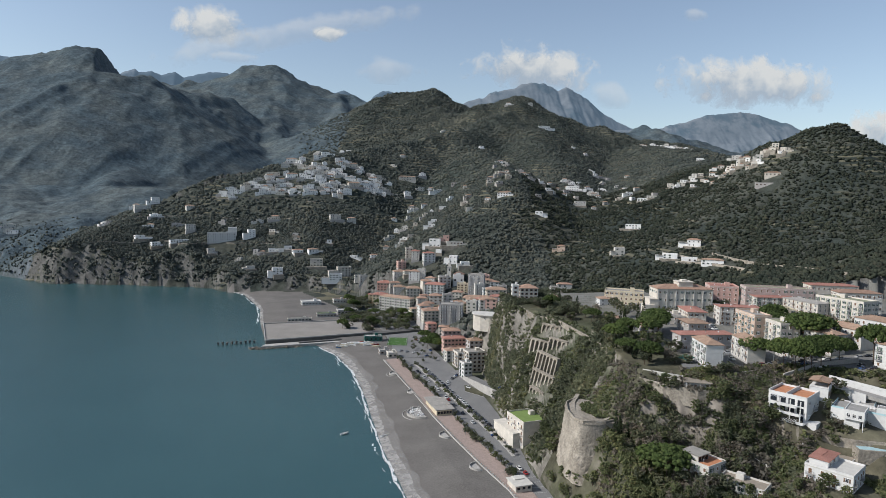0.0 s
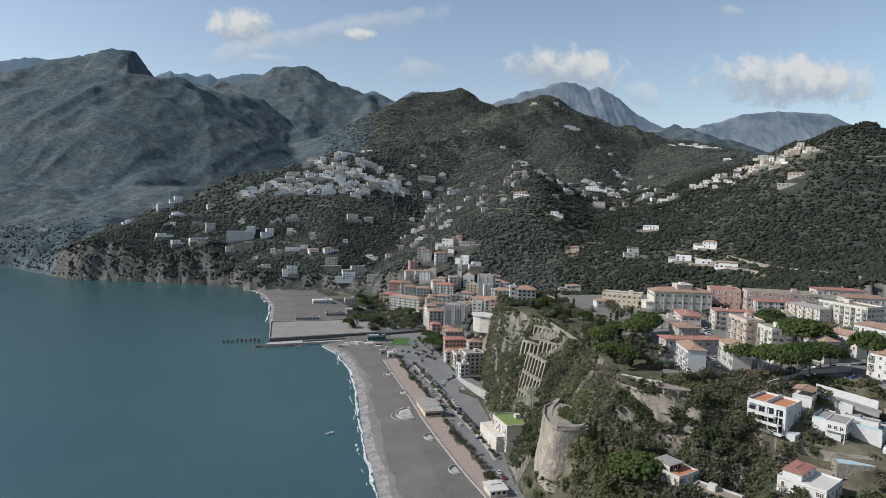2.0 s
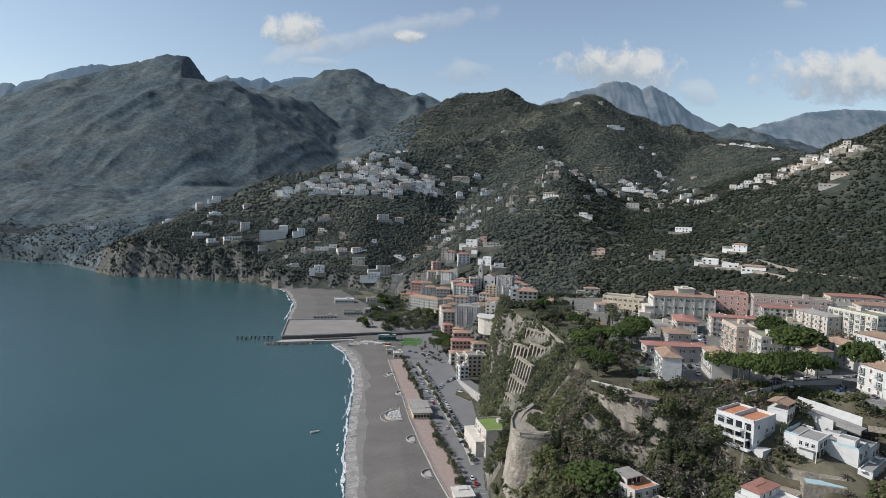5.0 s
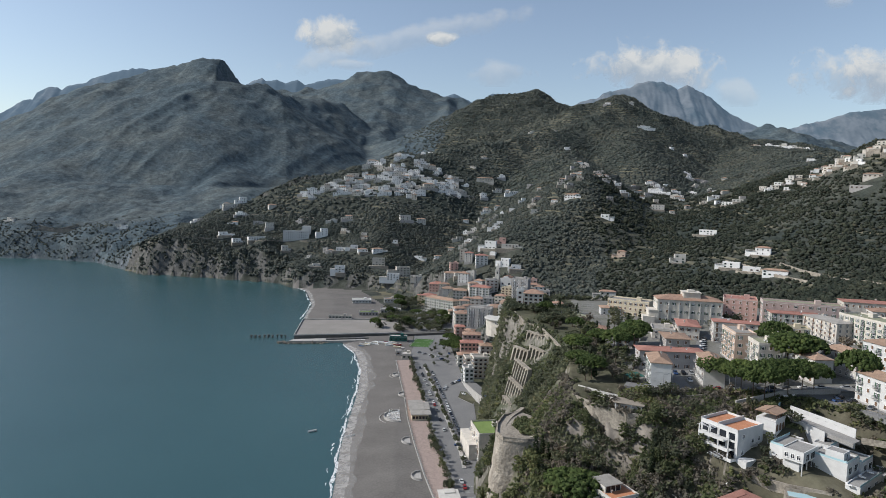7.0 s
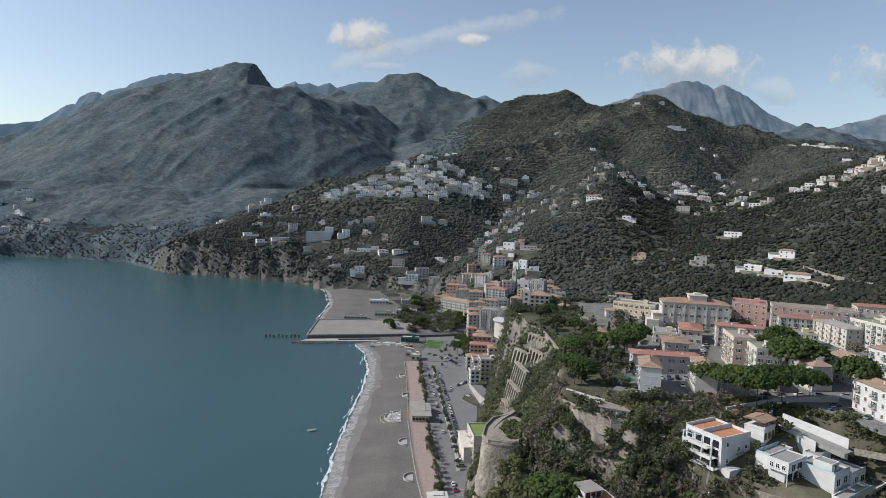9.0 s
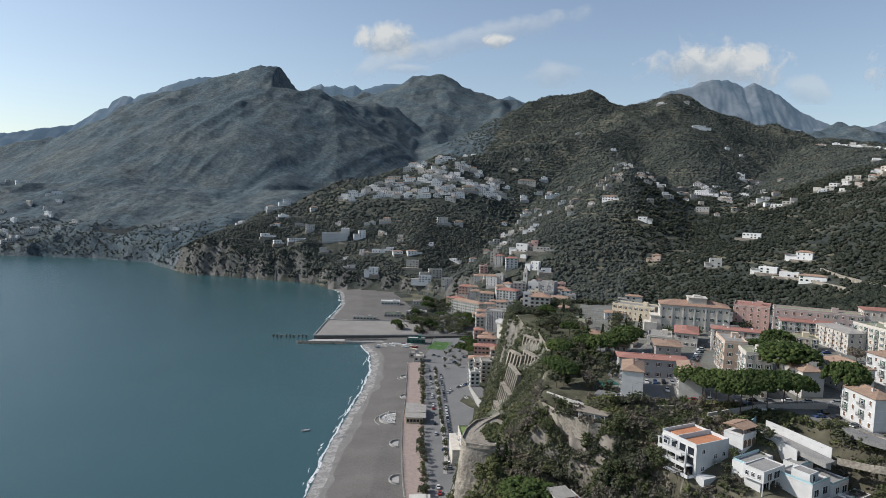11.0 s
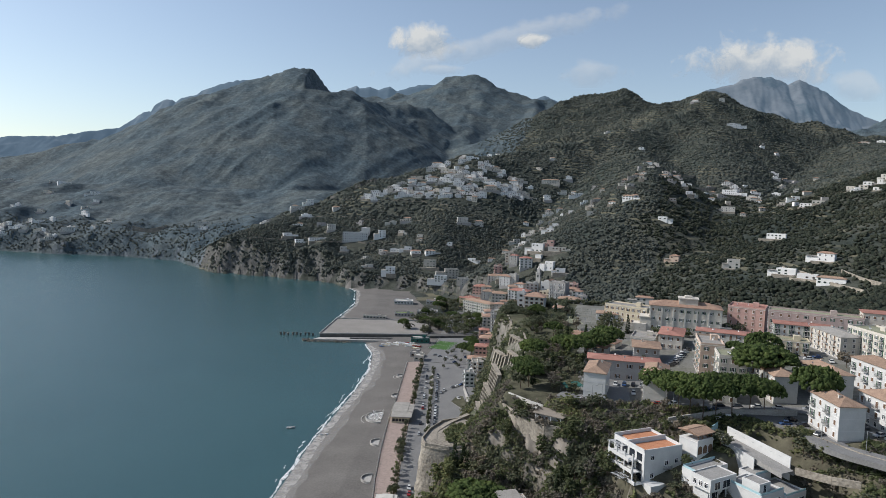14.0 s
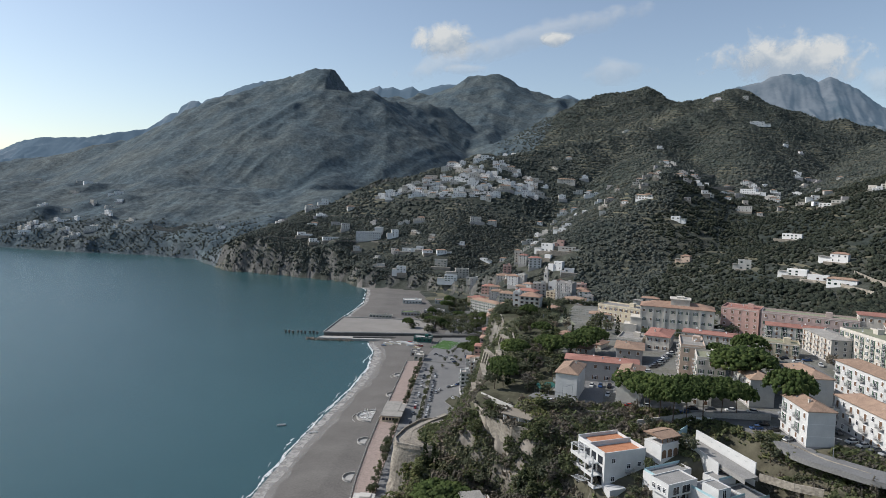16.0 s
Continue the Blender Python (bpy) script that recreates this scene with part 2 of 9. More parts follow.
def surface(name, dark, light, scale, rough=0.85, fine=None, relief=0.3, dist=0.05, spec=0.2, island=0.0, objrand=0.0, grain=0.35):
    """A weathered surface: two tones in large patches, a finer grain over them, a little relief."""
    m, nt, b = nodes(name, rough, 0.0, spec)
    big, small = nz(nt, scale, 4), nz(nt, fine or scale * 9, 3)
    c = ramp(nt, big, [(0.3, dark), (0.7, light)])
    c = mix(nt, grain, c, ramp(nt, small, [(0.3, tuple(v * 0.6 for v in dark)), (0.72, tuple(min(1, v * 1.2) for v in light))]))
    for amount, node, out in ((island, "ShaderNodeNewGeometry", "Random Per Island"), (objrand, "ShaderNodeObjectInfo", "Random")):
        if amount:
            g = nt.nodes.new(node)
            v = math_n(nt, "MULTIPLY_ADD", g.outputs[out], amount)
            nt.nodes[-1].inputs[2].default_value = 1 - amount / 2
            k = nt.nodes.new("ShaderNodeCombineColor")
            for i in range(3):
                nt.links.new(v, k.inputs[i])
            c = mix(nt, 1.0, c, k.outputs[0], "MULTIPLY")
    nt.links.new(c, b.inputs["Base Color"])
    if relief:
        bump(nt, b, small, relief, dist)
    return m


def hillside(name, green, olive, rock, relief=1.6, terraces=0.0, steep=0.5, coarse=0.0, crisp=0.22):
    """Scrub and woods with pale rock where the ground is steep, and old terraces."""
    m, nt, b = nodes(name, 0.95, 0, 0.1)
    g = nt.nodes.new("ShaderNodeNewGeometry")
    p = g.outputs["Position"]
    clump, patch, fine = nz(nt, 0.09, 5, 0.7, p), nz(nt, 0.006, 5, 0.65, p), nz(nt, 0.5, 3, 0.6, p)
    tone = lambda c: [(0.5 - crisp, tuple(v * 0.45 for v in c)), (0.5, c), (0.5 + crisp, tuple(v * 1.55 for v in c))]
    c = mix(nt, ramp(nt, patch, [(0.42, (0, 0, 0)), (0.62, (1, 1, 1))]), ramp(nt, clump, tone(green)), ramp(nt, clump, tone(olive)))
    if coarse:
        c = mix(nt, coarse, c, ramp(nt, nz(nt, 0.022, 6, 0.72, p), [(0.36, (0.35, 0.38, 0.40)), (0.62, (1.35, 1.33, 1.25))]), "MULTIPLY")
    sep = nt.nodes.new("ShaderNodeSeparateXYZ")
    nt.links.new(g.outputs["True Normal"], sep.inputs[0])
    if terraces:
        pos = nt.nodes.new("ShaderNodeSeparateXYZ")
        nt.links.new(p, pos.inputs[0])
        lines = math_n(nt, "FRACT", math_n(nt, "MULTIPLY", math_n(nt, "ADD", pos.outputs["Z"], math_n(nt, "MULTIPLY", nz(nt, 0.02, 2, 0.5, p), 8.0)), 1 / 7.0))
        where = math_n(nt, "MULTIPLY", ramp(nt, lines, [(0.62, (0, 0, 0)), (0.78, (1, 1, 1))]), ramp(nt, nz(nt, 0.009, 3, 0.6, p), [(0.5, (0, 0, 0)), (0.58, (1, 1, 1))]))
        c = mix(nt, math_n(nt, "MULTIPLY", where, terraces), c, (0.17, 0.155, 0.105))
    stone = ramp(nt, nz(nt, 0.12, 6, 0.7, p), tone(rock))
    slope = math_n(nt, "ADD", sep.outputs["Z"], math_n(nt, "MULTIPLY", math_n(nt, "SUBTRACT", nz(nt, 0.05, 4, 0.6, p), 0.5), 0.55))
    c = mix(nt, ramp(nt, slope, [(steep, (1, 1, 1)), (steep + 0.14, (0, 0, 0))]), c, stone)
    nt.links.new(c, b.inputs["Base Color"])
    bump(nt, b, nz(nt, 0.035, 6, 0.7, p) if coarse else mix(nt, 0.5, clump, fine), 1.0, relief)
    return m


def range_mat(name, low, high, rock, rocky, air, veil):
    """Distant ranges, kilometres off: wooded slopes and bare crags, with haze painted in as bluish colour and glow."""
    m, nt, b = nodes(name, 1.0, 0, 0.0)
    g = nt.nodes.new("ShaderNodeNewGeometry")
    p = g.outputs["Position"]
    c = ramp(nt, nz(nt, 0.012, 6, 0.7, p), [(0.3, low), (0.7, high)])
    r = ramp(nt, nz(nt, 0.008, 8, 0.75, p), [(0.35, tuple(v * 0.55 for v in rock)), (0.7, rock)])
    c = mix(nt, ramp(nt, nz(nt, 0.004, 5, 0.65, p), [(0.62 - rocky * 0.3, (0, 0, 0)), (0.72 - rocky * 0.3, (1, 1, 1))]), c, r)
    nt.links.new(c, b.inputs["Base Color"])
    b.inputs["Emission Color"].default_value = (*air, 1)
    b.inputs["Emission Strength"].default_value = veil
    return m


def cloud_mat(name, thin, soft):
    """White vapour, thicker at its heart, thinning to nothing at a ragged edge."""
    m, nt, b = nodes(name, 1.0, 0, 0.0)
    tc = nt.nodes.new("ShaderNodeTexCoord")
    sep = nt.nodes.new("ShaderNodeSeparateXYZ")
    nt.links.new(tc.outputs["Generated"], sep.inputs[0])
    u = math_n(nt, "MULTIPLY", math_n(nt, "SUBTRACT", sep.outputs["X"], 0.5), 2.0)
    w = math_n(nt, "MULTIPLY", math_n(nt, "SUBTRACT", sep.outputs["Z"], 0.42), 2.0)
    d = math_n(nt, "POWER", math_n(nt, "ADD", math_n(nt, "MULTIPLY", u, u), math_n(nt, "MULTIPLY", w, w)), 0.5)
    geo = nt.nodes.new("ShaderNodeNewGeometry")
    wisps = nz(nt, 0.0065 * soft, 8, 0.62, geo.outputs["Position"], 0.25)
    body = math_n(nt, "SUBTRACT", math_n(nt, "ADD", math_n(nt, "MULTIPLY", wisps, 1.7), 0.12), d)
    alpha = ramp(nt, body, [(0.10, (0, 0, 0)), (0.50, (1, 1, 1))])
    # sunlit top and shaded grey base are painted into the cloud's own glow
    lit = ramp(nt, math_n(nt, "ADD", sep.outputs["Z"], math_n(nt, "MULTIPLY", math_n(nt, "SUBTRACT", wisps, 0.5), 1.2)), [(0.25, (0.26, 0.31, 0.37)), (0.6, (0.46, 0.47, 0.47))])
    nt.links.new(math_n(nt, "MULTIPLY", alpha, thin), b.inputs["Alpha"])
    b.inputs["Base Color"].default_value = (0.05, 0.05, 0.05, 1)
    nt.links.new(lit, b.inputs["Emission Color"])
    b.inputs["Emission Strength"].default_value = 0.76
    return m


def sea_mat():
    m, nt, b = nodes("sea", 0.2, 0, 0.5)
    g = nt.nodes.new("ShaderNodeNewGeometry")
    p = g.outputs["Position"]
    big = nz(nt, 0.006, 3, 0.5, p)
    c = ramp(nt, big, [(0.3, (0.030, 0.075, 0.083)), (0.7, (0.038, 0.089, 0.095))])
    nt.links.new(c, b.inputs["Base Color"])
    b.inputs["IOR"].default_value = 1.33
    w = mix(nt, 0.5, nz(nt, 0.35, 4, 0.6, p), nz(nt, 1.6, 3, 0.6, p))
    bump(nt, b, w, 0.6, 0.5)
    return m


# hill ground is darkened in colour to stand for shade between tree crowns
HILL = hillside("hillside", (0.036, 0.044, 0.038), (0.066, 0.069, 0.056), (0.115, 0.112, 0.104), 1.6, 0.7, 0.43)
# blue-grey haze is mixed into the mountain's base colours
MOUNTAIN = hillside("haze_tinted_mountain_scrub", (0.068, 0.093, 0.108), (0.092, 0.109, 0.112), (0.108, 0.123, 0.135), 7.0, 0.0, 0.38, 0.5, 0.26)
EARTH = hillside("dry_earth_and_grass", (0.062, 0.066, 0.042), (0.105, 0.096, 0.068), (0.19, 0.17, 0.145), 0.5, 0.0, 0.26)
CLIFF = hillside("limestone_and_ivy", (0.066, 0.072, 0.048), (0.105, 0.100, 0.072), (0.185, 0.172, 0.15), 0.9, 0.0, 0.46)
COURT = surface("courtyard_paving", (0.11, 0.11, 0.085), (0.21, 0.205, 0.19), 0.09, 0.95, 0.8, 0.3, 0.05)
SEA = sea_mat()
CLOUD, WISP = cloud_mat("cumulus", 0.95, 1.0), cloud_mat("thin_cloud", 0.35, 0.7)
SAND = surface("dark_sand", (0.112, 0.104, 0.095), (0.168, 0.157, 0.144), 0.05, 0.95, 1.2, 0.3, 0.03)
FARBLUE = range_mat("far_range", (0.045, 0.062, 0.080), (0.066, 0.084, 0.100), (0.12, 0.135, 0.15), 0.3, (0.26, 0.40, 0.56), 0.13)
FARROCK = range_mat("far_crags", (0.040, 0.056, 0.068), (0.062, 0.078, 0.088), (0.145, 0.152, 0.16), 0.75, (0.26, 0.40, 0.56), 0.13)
ASPHALT = surface("asphalt", (0.15, 0.15, 0.148), (0.21, 0.207, 0.20), 0.08, 0.9, 2.0, 0.2, 0.02)

# ---- building helpers ----
def obj(name, verts, faces, mat, parent=None, label="", smooth=False, slots=None):
    me = bpy.data.meshes.new(name)
    me.from_pydata([tuple(v) for v in verts], [], faces)
    for m_ in (mat if isinstance(mat, (list, tuple)) else [mat]):
        me.materials.append(m_)
    if slots is not None:
        me.polygons.foreach_set("material_index", np.asarray(slots, np.int32))
    if smooth:
        me.polygons.foreach_set("use_smooth", np.ones(len(faces), bool))
    me.update()
    ob = new(name, me)
    if parent is not None:
        ob.parent = parent
    if label:
        ob["label"] = label
    return ob


def grid_obj(name, P, mat, smooth=True, slots=None):
    """A mesh from an array of points, rows by columns."""
    r, c = P.shape[:2]
    me = bpy.data.meshes.new(name)
    i = np.arange((r - 1) * (c - 1))
    a = (i // (c - 1)) * c + i % (c - 1)
    f = np.stack([a, a + 1, a + c + 1, a + c], 1).astype(np.int32)
    me.vertices.add(r * c)
    me.vertices.foreach_set("co", P.reshape(-1).astype(np.float32))
    me.loops.add(f.size)
    me.loops.foreach_set("vertex_index", f.reshape(-1))
    me.polygons.add(len(f))
    me.polygons.foreach_set("loop_start", np.arange(0, f.size, 4, dtype=np.int32))
    for m_ in (mat if isinstance(mat, (list, tuple)) else [mat]):
        me.materials.append(m_)
    if slots is not None:
        me.polygons.foreach_set("material_index", slots.astype(np.int32))
    me.polygons.foreach_set("use_smooth", np.full(len(f), smooth))
    me.update(calc_edges=True)
    me.validate()
    return new(name, me)


def height(x, y):
    return float(terrain(np.array([float(x)]), np.array([float(y)]))[0])


# ---- ground, sea, far ranges ----
HUB = (-65.0, -80.0)
az = np.radians(np.concatenate([np.linspace(-180, -58, 26), np.linspace(-57, 50, 640), np.linspace(54, 180, 26)]))
rad = np.concatenate([np.linspace(5, 190, 20)[:-1], np.geomspace(190, 1300, 206)[:-1], np.geomspace(1300, 2720, 150)[:-1], np.geomspace(2720, 4950, 78)])
A, R = np.meshgrid(az, rad)
GX, GY = HUB[0] + R * np.sin(A), HUB[1] + R * np.cos(A)
GZ = terrain(GX, GY)
cx, cy = (GX[:-1, :-1] + GX[1:, 1:]) / 2, (GY[:-1, :-1] + GY[1:, 1:]) / 2
sandy = inside(cx, cy, [(-700, -900), (-50, -900), (-56, 240), (-68, 300), (-90, 420), (-104, 560), (-112, 690), (-150, 780), (-205, 915), (-315, 938), (-340, 560), (-700, 300)])
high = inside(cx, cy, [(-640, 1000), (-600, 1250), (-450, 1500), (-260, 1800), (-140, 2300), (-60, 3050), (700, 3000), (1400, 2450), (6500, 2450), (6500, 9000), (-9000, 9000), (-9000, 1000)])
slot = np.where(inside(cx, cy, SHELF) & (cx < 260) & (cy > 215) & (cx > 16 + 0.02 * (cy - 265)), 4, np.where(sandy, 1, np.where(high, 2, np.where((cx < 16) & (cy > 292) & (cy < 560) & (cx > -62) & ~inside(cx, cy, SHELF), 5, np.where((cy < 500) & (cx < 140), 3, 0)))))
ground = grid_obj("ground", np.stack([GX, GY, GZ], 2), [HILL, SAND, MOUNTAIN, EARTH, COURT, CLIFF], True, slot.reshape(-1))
tagged(ground, "wooded and rocky coastal hillside above a dark sand beach", "ground", kind="structure")

sx = np.concatenate([[-9000, -5200], np.linspace(-4500, 300, 60), [4000, 9000]])
sy = np.concatenate([[-9000, -3000], np.linspace(-900, 2400, 60), [4500]])
SX, SY = np.meshgrid(sx, sy)
tagged(grid_obj("sea", np.stack([SX, SY, 0 * SX], 2), SEA), "calm blue-green sea in the bay", "sea", kind="structure")


def far_range(name, crest, reach, seed, mat, label, rough=1.0):
    """A distant mountain range: a crest line, broken up, and its near slope."""
    xs = np.array([p[0] for p in crest], float)
    n = int((xs[-1] - xs[0]) / 9)
    x = np.linspace(xs[0], xs[-1], n)
    y0, z0 = np.interp(x, xs, [p[1] for p in crest]), np.interp(x, xs, [p[2] for p in crest])
    v = np.linspace(-0.15, 1, 64)[:, None]
    X = x[None] + 0 * v
    Y = y0[None] - reach * v
    drop = np.where(v < 0, -v * 1.2, np.clip(v, 0, 1) ** 0.85)
    Z = z0[None] * (1 - drop) + rough * (np.clip(v, 0, 1) * 220 + 4) * (ridged(X / 330 + seed, Y / 280, 5) - 0.1) * (1 - np.clip(v, 0, 1) ** 2)
    Z = Z + rough * (9 * fbm(X / 26 + seed, Y / 60, 3) + 70 * np.clip(v * 3, 0, 1) * ridged(X / 150 + seed, Y / 130, 4)) - 30 * np.clip(v, 0, 1)
    return tagged(grid_obj(name, np.stack([X, Y, Z], 2), mat), label, "mountain", kind="structure")


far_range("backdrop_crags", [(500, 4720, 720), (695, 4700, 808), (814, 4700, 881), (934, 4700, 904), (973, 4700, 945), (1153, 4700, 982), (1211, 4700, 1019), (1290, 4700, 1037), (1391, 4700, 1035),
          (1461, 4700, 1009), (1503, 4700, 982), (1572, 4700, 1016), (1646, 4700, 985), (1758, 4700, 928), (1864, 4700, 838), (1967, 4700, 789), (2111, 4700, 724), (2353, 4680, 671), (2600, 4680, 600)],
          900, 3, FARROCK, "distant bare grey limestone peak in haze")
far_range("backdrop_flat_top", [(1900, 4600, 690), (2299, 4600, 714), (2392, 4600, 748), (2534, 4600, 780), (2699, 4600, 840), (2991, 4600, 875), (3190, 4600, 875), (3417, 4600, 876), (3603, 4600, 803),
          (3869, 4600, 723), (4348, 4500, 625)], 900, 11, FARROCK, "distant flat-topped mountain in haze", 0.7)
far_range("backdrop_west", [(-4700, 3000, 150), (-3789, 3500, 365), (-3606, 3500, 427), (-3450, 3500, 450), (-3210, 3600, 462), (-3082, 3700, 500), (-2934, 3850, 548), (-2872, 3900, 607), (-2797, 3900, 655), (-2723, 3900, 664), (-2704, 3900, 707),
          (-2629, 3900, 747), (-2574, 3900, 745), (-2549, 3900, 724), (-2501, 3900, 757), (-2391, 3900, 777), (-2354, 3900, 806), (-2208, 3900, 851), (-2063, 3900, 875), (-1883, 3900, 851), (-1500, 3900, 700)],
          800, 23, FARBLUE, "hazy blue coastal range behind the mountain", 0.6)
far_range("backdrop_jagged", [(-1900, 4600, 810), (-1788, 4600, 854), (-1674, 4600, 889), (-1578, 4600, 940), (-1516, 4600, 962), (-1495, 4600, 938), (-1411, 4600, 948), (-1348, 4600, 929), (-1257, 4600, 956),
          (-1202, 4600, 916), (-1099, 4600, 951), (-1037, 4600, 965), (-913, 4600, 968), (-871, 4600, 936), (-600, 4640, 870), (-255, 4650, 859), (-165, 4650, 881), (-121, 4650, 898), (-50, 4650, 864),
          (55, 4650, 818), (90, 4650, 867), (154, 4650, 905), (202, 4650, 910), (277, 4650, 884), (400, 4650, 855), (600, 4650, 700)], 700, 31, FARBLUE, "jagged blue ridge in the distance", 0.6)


def cloud(x, z, w, h, mat, label, tilt=0.0, k=1.0):
    """A far bank of cloud: a gently bellied sheet hanging in the sky."""
    u, v = np.meshgrid(np.linspace(-1, 1, 25), np.linspace(-1, 1, 13))
    ob = grid_obj("backdrop_cloud", np.stack([u * w / 2 * k, 25 * (u * u + v * v), v * h / 2 * k], 2), mat)
    ob.matrix_basis = pose(-155 + (x + 155) * k, 4800 * k, 144 + (z - 144) * k, 0, -tilt, 0)
    return tagged(ob, label, "cloud", kind="structure")


cloud(-1035, 1350, 620, 330, CLOUD, "small white cumulus cloud in the blue sky")
cloud(1330, 1190, 1150, 470, CLOUD, "white cumulus cloud over the bare peak")
cloud(3250, 1190, 1900, 520, CLOUD, "long bank of white cumulus cloud", 0, 0.86)
cloud(4420, 800, 700, 500, CLOUD, "white cumulus cloud behind the hill", 0, 0.86)
cloud(1990, 1010, 420, 250, WISP, "faint small patch of cloud", 0, 0.92)
cloud(-240, 1328, 330, 130, CLOUD, "small thin white cloud in the blue sky")
cloud(230, 1100, 560, 240, WISP, "thin grey-white patch of cloud")
cloud(2680, 1670, 300, 130, WISP, "small thin cloud high in the sky", 0, 0.86)
cloud(-920, 1120, 420, 110, WISP, "thin streak of cloud over the ridge")
cloud(-500, 1330, 2300, 230, WISP, "long thin wisp of high cloud", 14)

# ---- kit: boxes, houses, cars, trees ----
CUBE_F = [(0, 3, 2, 1), (4, 5, 6, 7), (0, 1, 5, 4), (1, 2, 6, 5), (2, 3, 7, 6), (3, 0, 4, 7)]


class Shape:
    """Collects boxes and free faces into one mesh."""

    def __init__(self):
        self.v, self.f, self.s = [], [], []

    def box(self, x, y, z, sx, sy, sz, rot=0.0, slot=0, taper=1.0):
        """x, y: centre; z: underside."""
        n, c, s = len(self.v), math.cos(radians(rot)), math.sin(radians(rot))
        for zz, k in ((z, 1.0), (z + sz, taper)):
            for a, b in ((-1, -1), (1, -1), (1, 1), (-1, 1)):
                dx, dy = a * sx / 2 * k, b * sy / 2 * k
                self.v.append((x + dx * c - dy * s, y + dx * s + dy * c, zz))
        self.f += [tuple(n + i for i in q) for q in CUBE_F]
        self.s += [slot] * 6
        return self

    def faces(self, verts, faces, slot=0):
        n = len(self.v)
        self.v += [tuple(v) for v in verts]
        self.f += [tuple(n + i for i in q) for q in faces]
        self.s += [slot] * len(faces)
        return self

    def prism(self, outline, z0, z1, slot=0, top_slot=None):
        """An upright prism over a counter-clockwise outline."""
        k = len(outline)
        self.faces([(x, y, z0) for x, y in outline] + [(x, y, z1) for x, y in outline],
                   [(i, (i + 1) % k, k + (i + 1) % k, k + i) for i in range(k)] + [tuple(range(k - 1, -1, -1))], slot)
        n = len(self.v) - k
        self.f.append(tuple(range(n, n + k)))
        self.s.append(slot if top_slot is None else top_slot)
        return self

    def tube(self, x, y, z0, z1, r0, r1=None, n=8, slot=0, lean=(0, 0)):
        r1 = r0 if r1 is None else r1
        a = [(math.cos(2 * math.pi * i / n), math.sin(2 * math.pi * i / n)) for i in range(n)]
        self.faces([(x + r0 * c, y + r0 * s, z0) for c, s in a] + [(x + lean[0] + r1 * c, y + lean[1] + r1 * s, z1) for c, s in a],
                   [(i, (i + 1) % n, n + (i + 1) % n, n + i) for i in range(n)] + [tuple(range(2 * n - 1, n - 1, -1))[::-1]], slot)
        return self

    def mesh(self, name, mats):
        me = bpy.data.meshes.new(name)
        me.from_pydata(self.v, [], self.f)
        for m_ in (mats if isinstance(mats, (list, tuple)) else [mats]):
            me.materials.append(m_)
        me.polygons.foreach_set("material_index", np.array(self.s, np.int32))
        me.update()
        return me


def part(name, shape, mats, parent, label="", m=None):
    """One mesh object under a thing or a part; shape may be a finished mesh that several share."""
    ob = new(name, shape if isinstance(shape, bpy.types.Mesh) else shape.mesh(name, mats))
    ob.parent = parent
    if m is not None:
        ob.matrix_basis = m
    if label:
        ob["label"] = label
    return ob


def thing(name, x, y, z, yaw, label, category, group=""):
    ob = new(name)
    ob.empty_display_size = 0.3
    ob.matrix_basis = pose(x, y, z, 0, 0, yaw)
    return tagged(ob, label, category, group)


def solid(name, shape, mats, label, category, x=0, y=0, z=0, yaw=0, group="", kind=""):
    ob = new(name, shape if isinstance(shape, bpy.types.Mesh) else shape.mesh(name, mats))
    ob.matrix_basis = pose(x, y, z, 0, 0, yaw)
    return tagged(ob, label, category, group, kind)


def plaster(name, c, dirt=0.75):
    return surface(name, tuple(v * dirt for v in c), c, 0.35, 0.9, 3.0, 0.15, 0.02, 0.2, island=0.1, objrand=0.12, grain=0.1)


WHITE, OFFWHITE = plaster("white_plaster", (0.60, 0.595, 0.575), 0.86), plaster("aged_white_plaster", (0.55, 0.53, 0.485), 0.8)
# lighter copy of the white plaster; extra brightness for far houses put into its colour
FARWHITE = plaster("brightened_far_white_plaster", (0.78, 0.77, 0.745), 0.92)
CREAM, YELLOW = plaster("cream_plaster", (0.60, 0.555, 0.485)), plaster("yellow_plaster", (0.61, 0.53, 0.39))
PINK, PEACH = plaster("pink_plaster", (0.55, 0.36, 0.31)), plaster("peach_plaster", (0.56, 0.43, 0.34))
GREYP, MAUVE = plaster("grey_plaster", (0.42, 0.40, 0.38)), plaster("mauve_plaster", (0.46, 0.37, 0.34))
TILE = surface("terracotta_tiles", (0.24, 0.150, 0.11), (0.36, 0.24, 0.175), 0.5, 0.9, 3.5, 0.5, 0.06, objrand=0.3)
OLDTILE = surface("weathered_brown_tiles", (0.22, 0.15, 0.11), (0.36, 0.25, 0.18), 0.5, 0.9, 3.5, 0.5, 0.06, objrand=0.3)
REDROOF = surface("red_roof", (0.27, 0.13, 0.10), (0.37, 0.19, 0.15), 0.3, 0.85, 3.0, 0.3, 0.04, objrand=0.15)
TERRACE = surface("terracotta_paving", (0.40, 0.17, 0.09), (0.52, 0.25, 0.14), 0.4, 0.8, 4.0, 0.15, 0.02)
FLATROOF = surface("grey_roof_felt", (0.22, 0.21, 0.19), (0.34, 0.32, 0.29), 0.25, 0.9, 2.5, 0.2, 0.02, objrand=0.2)
MOSSROOF = surface("mossy_roof_coating", (0.20, 0.21, 0.14), (0.30, 0.30, 0.21), 0.2, 0.9, 2.0, 0.1, 0.01)
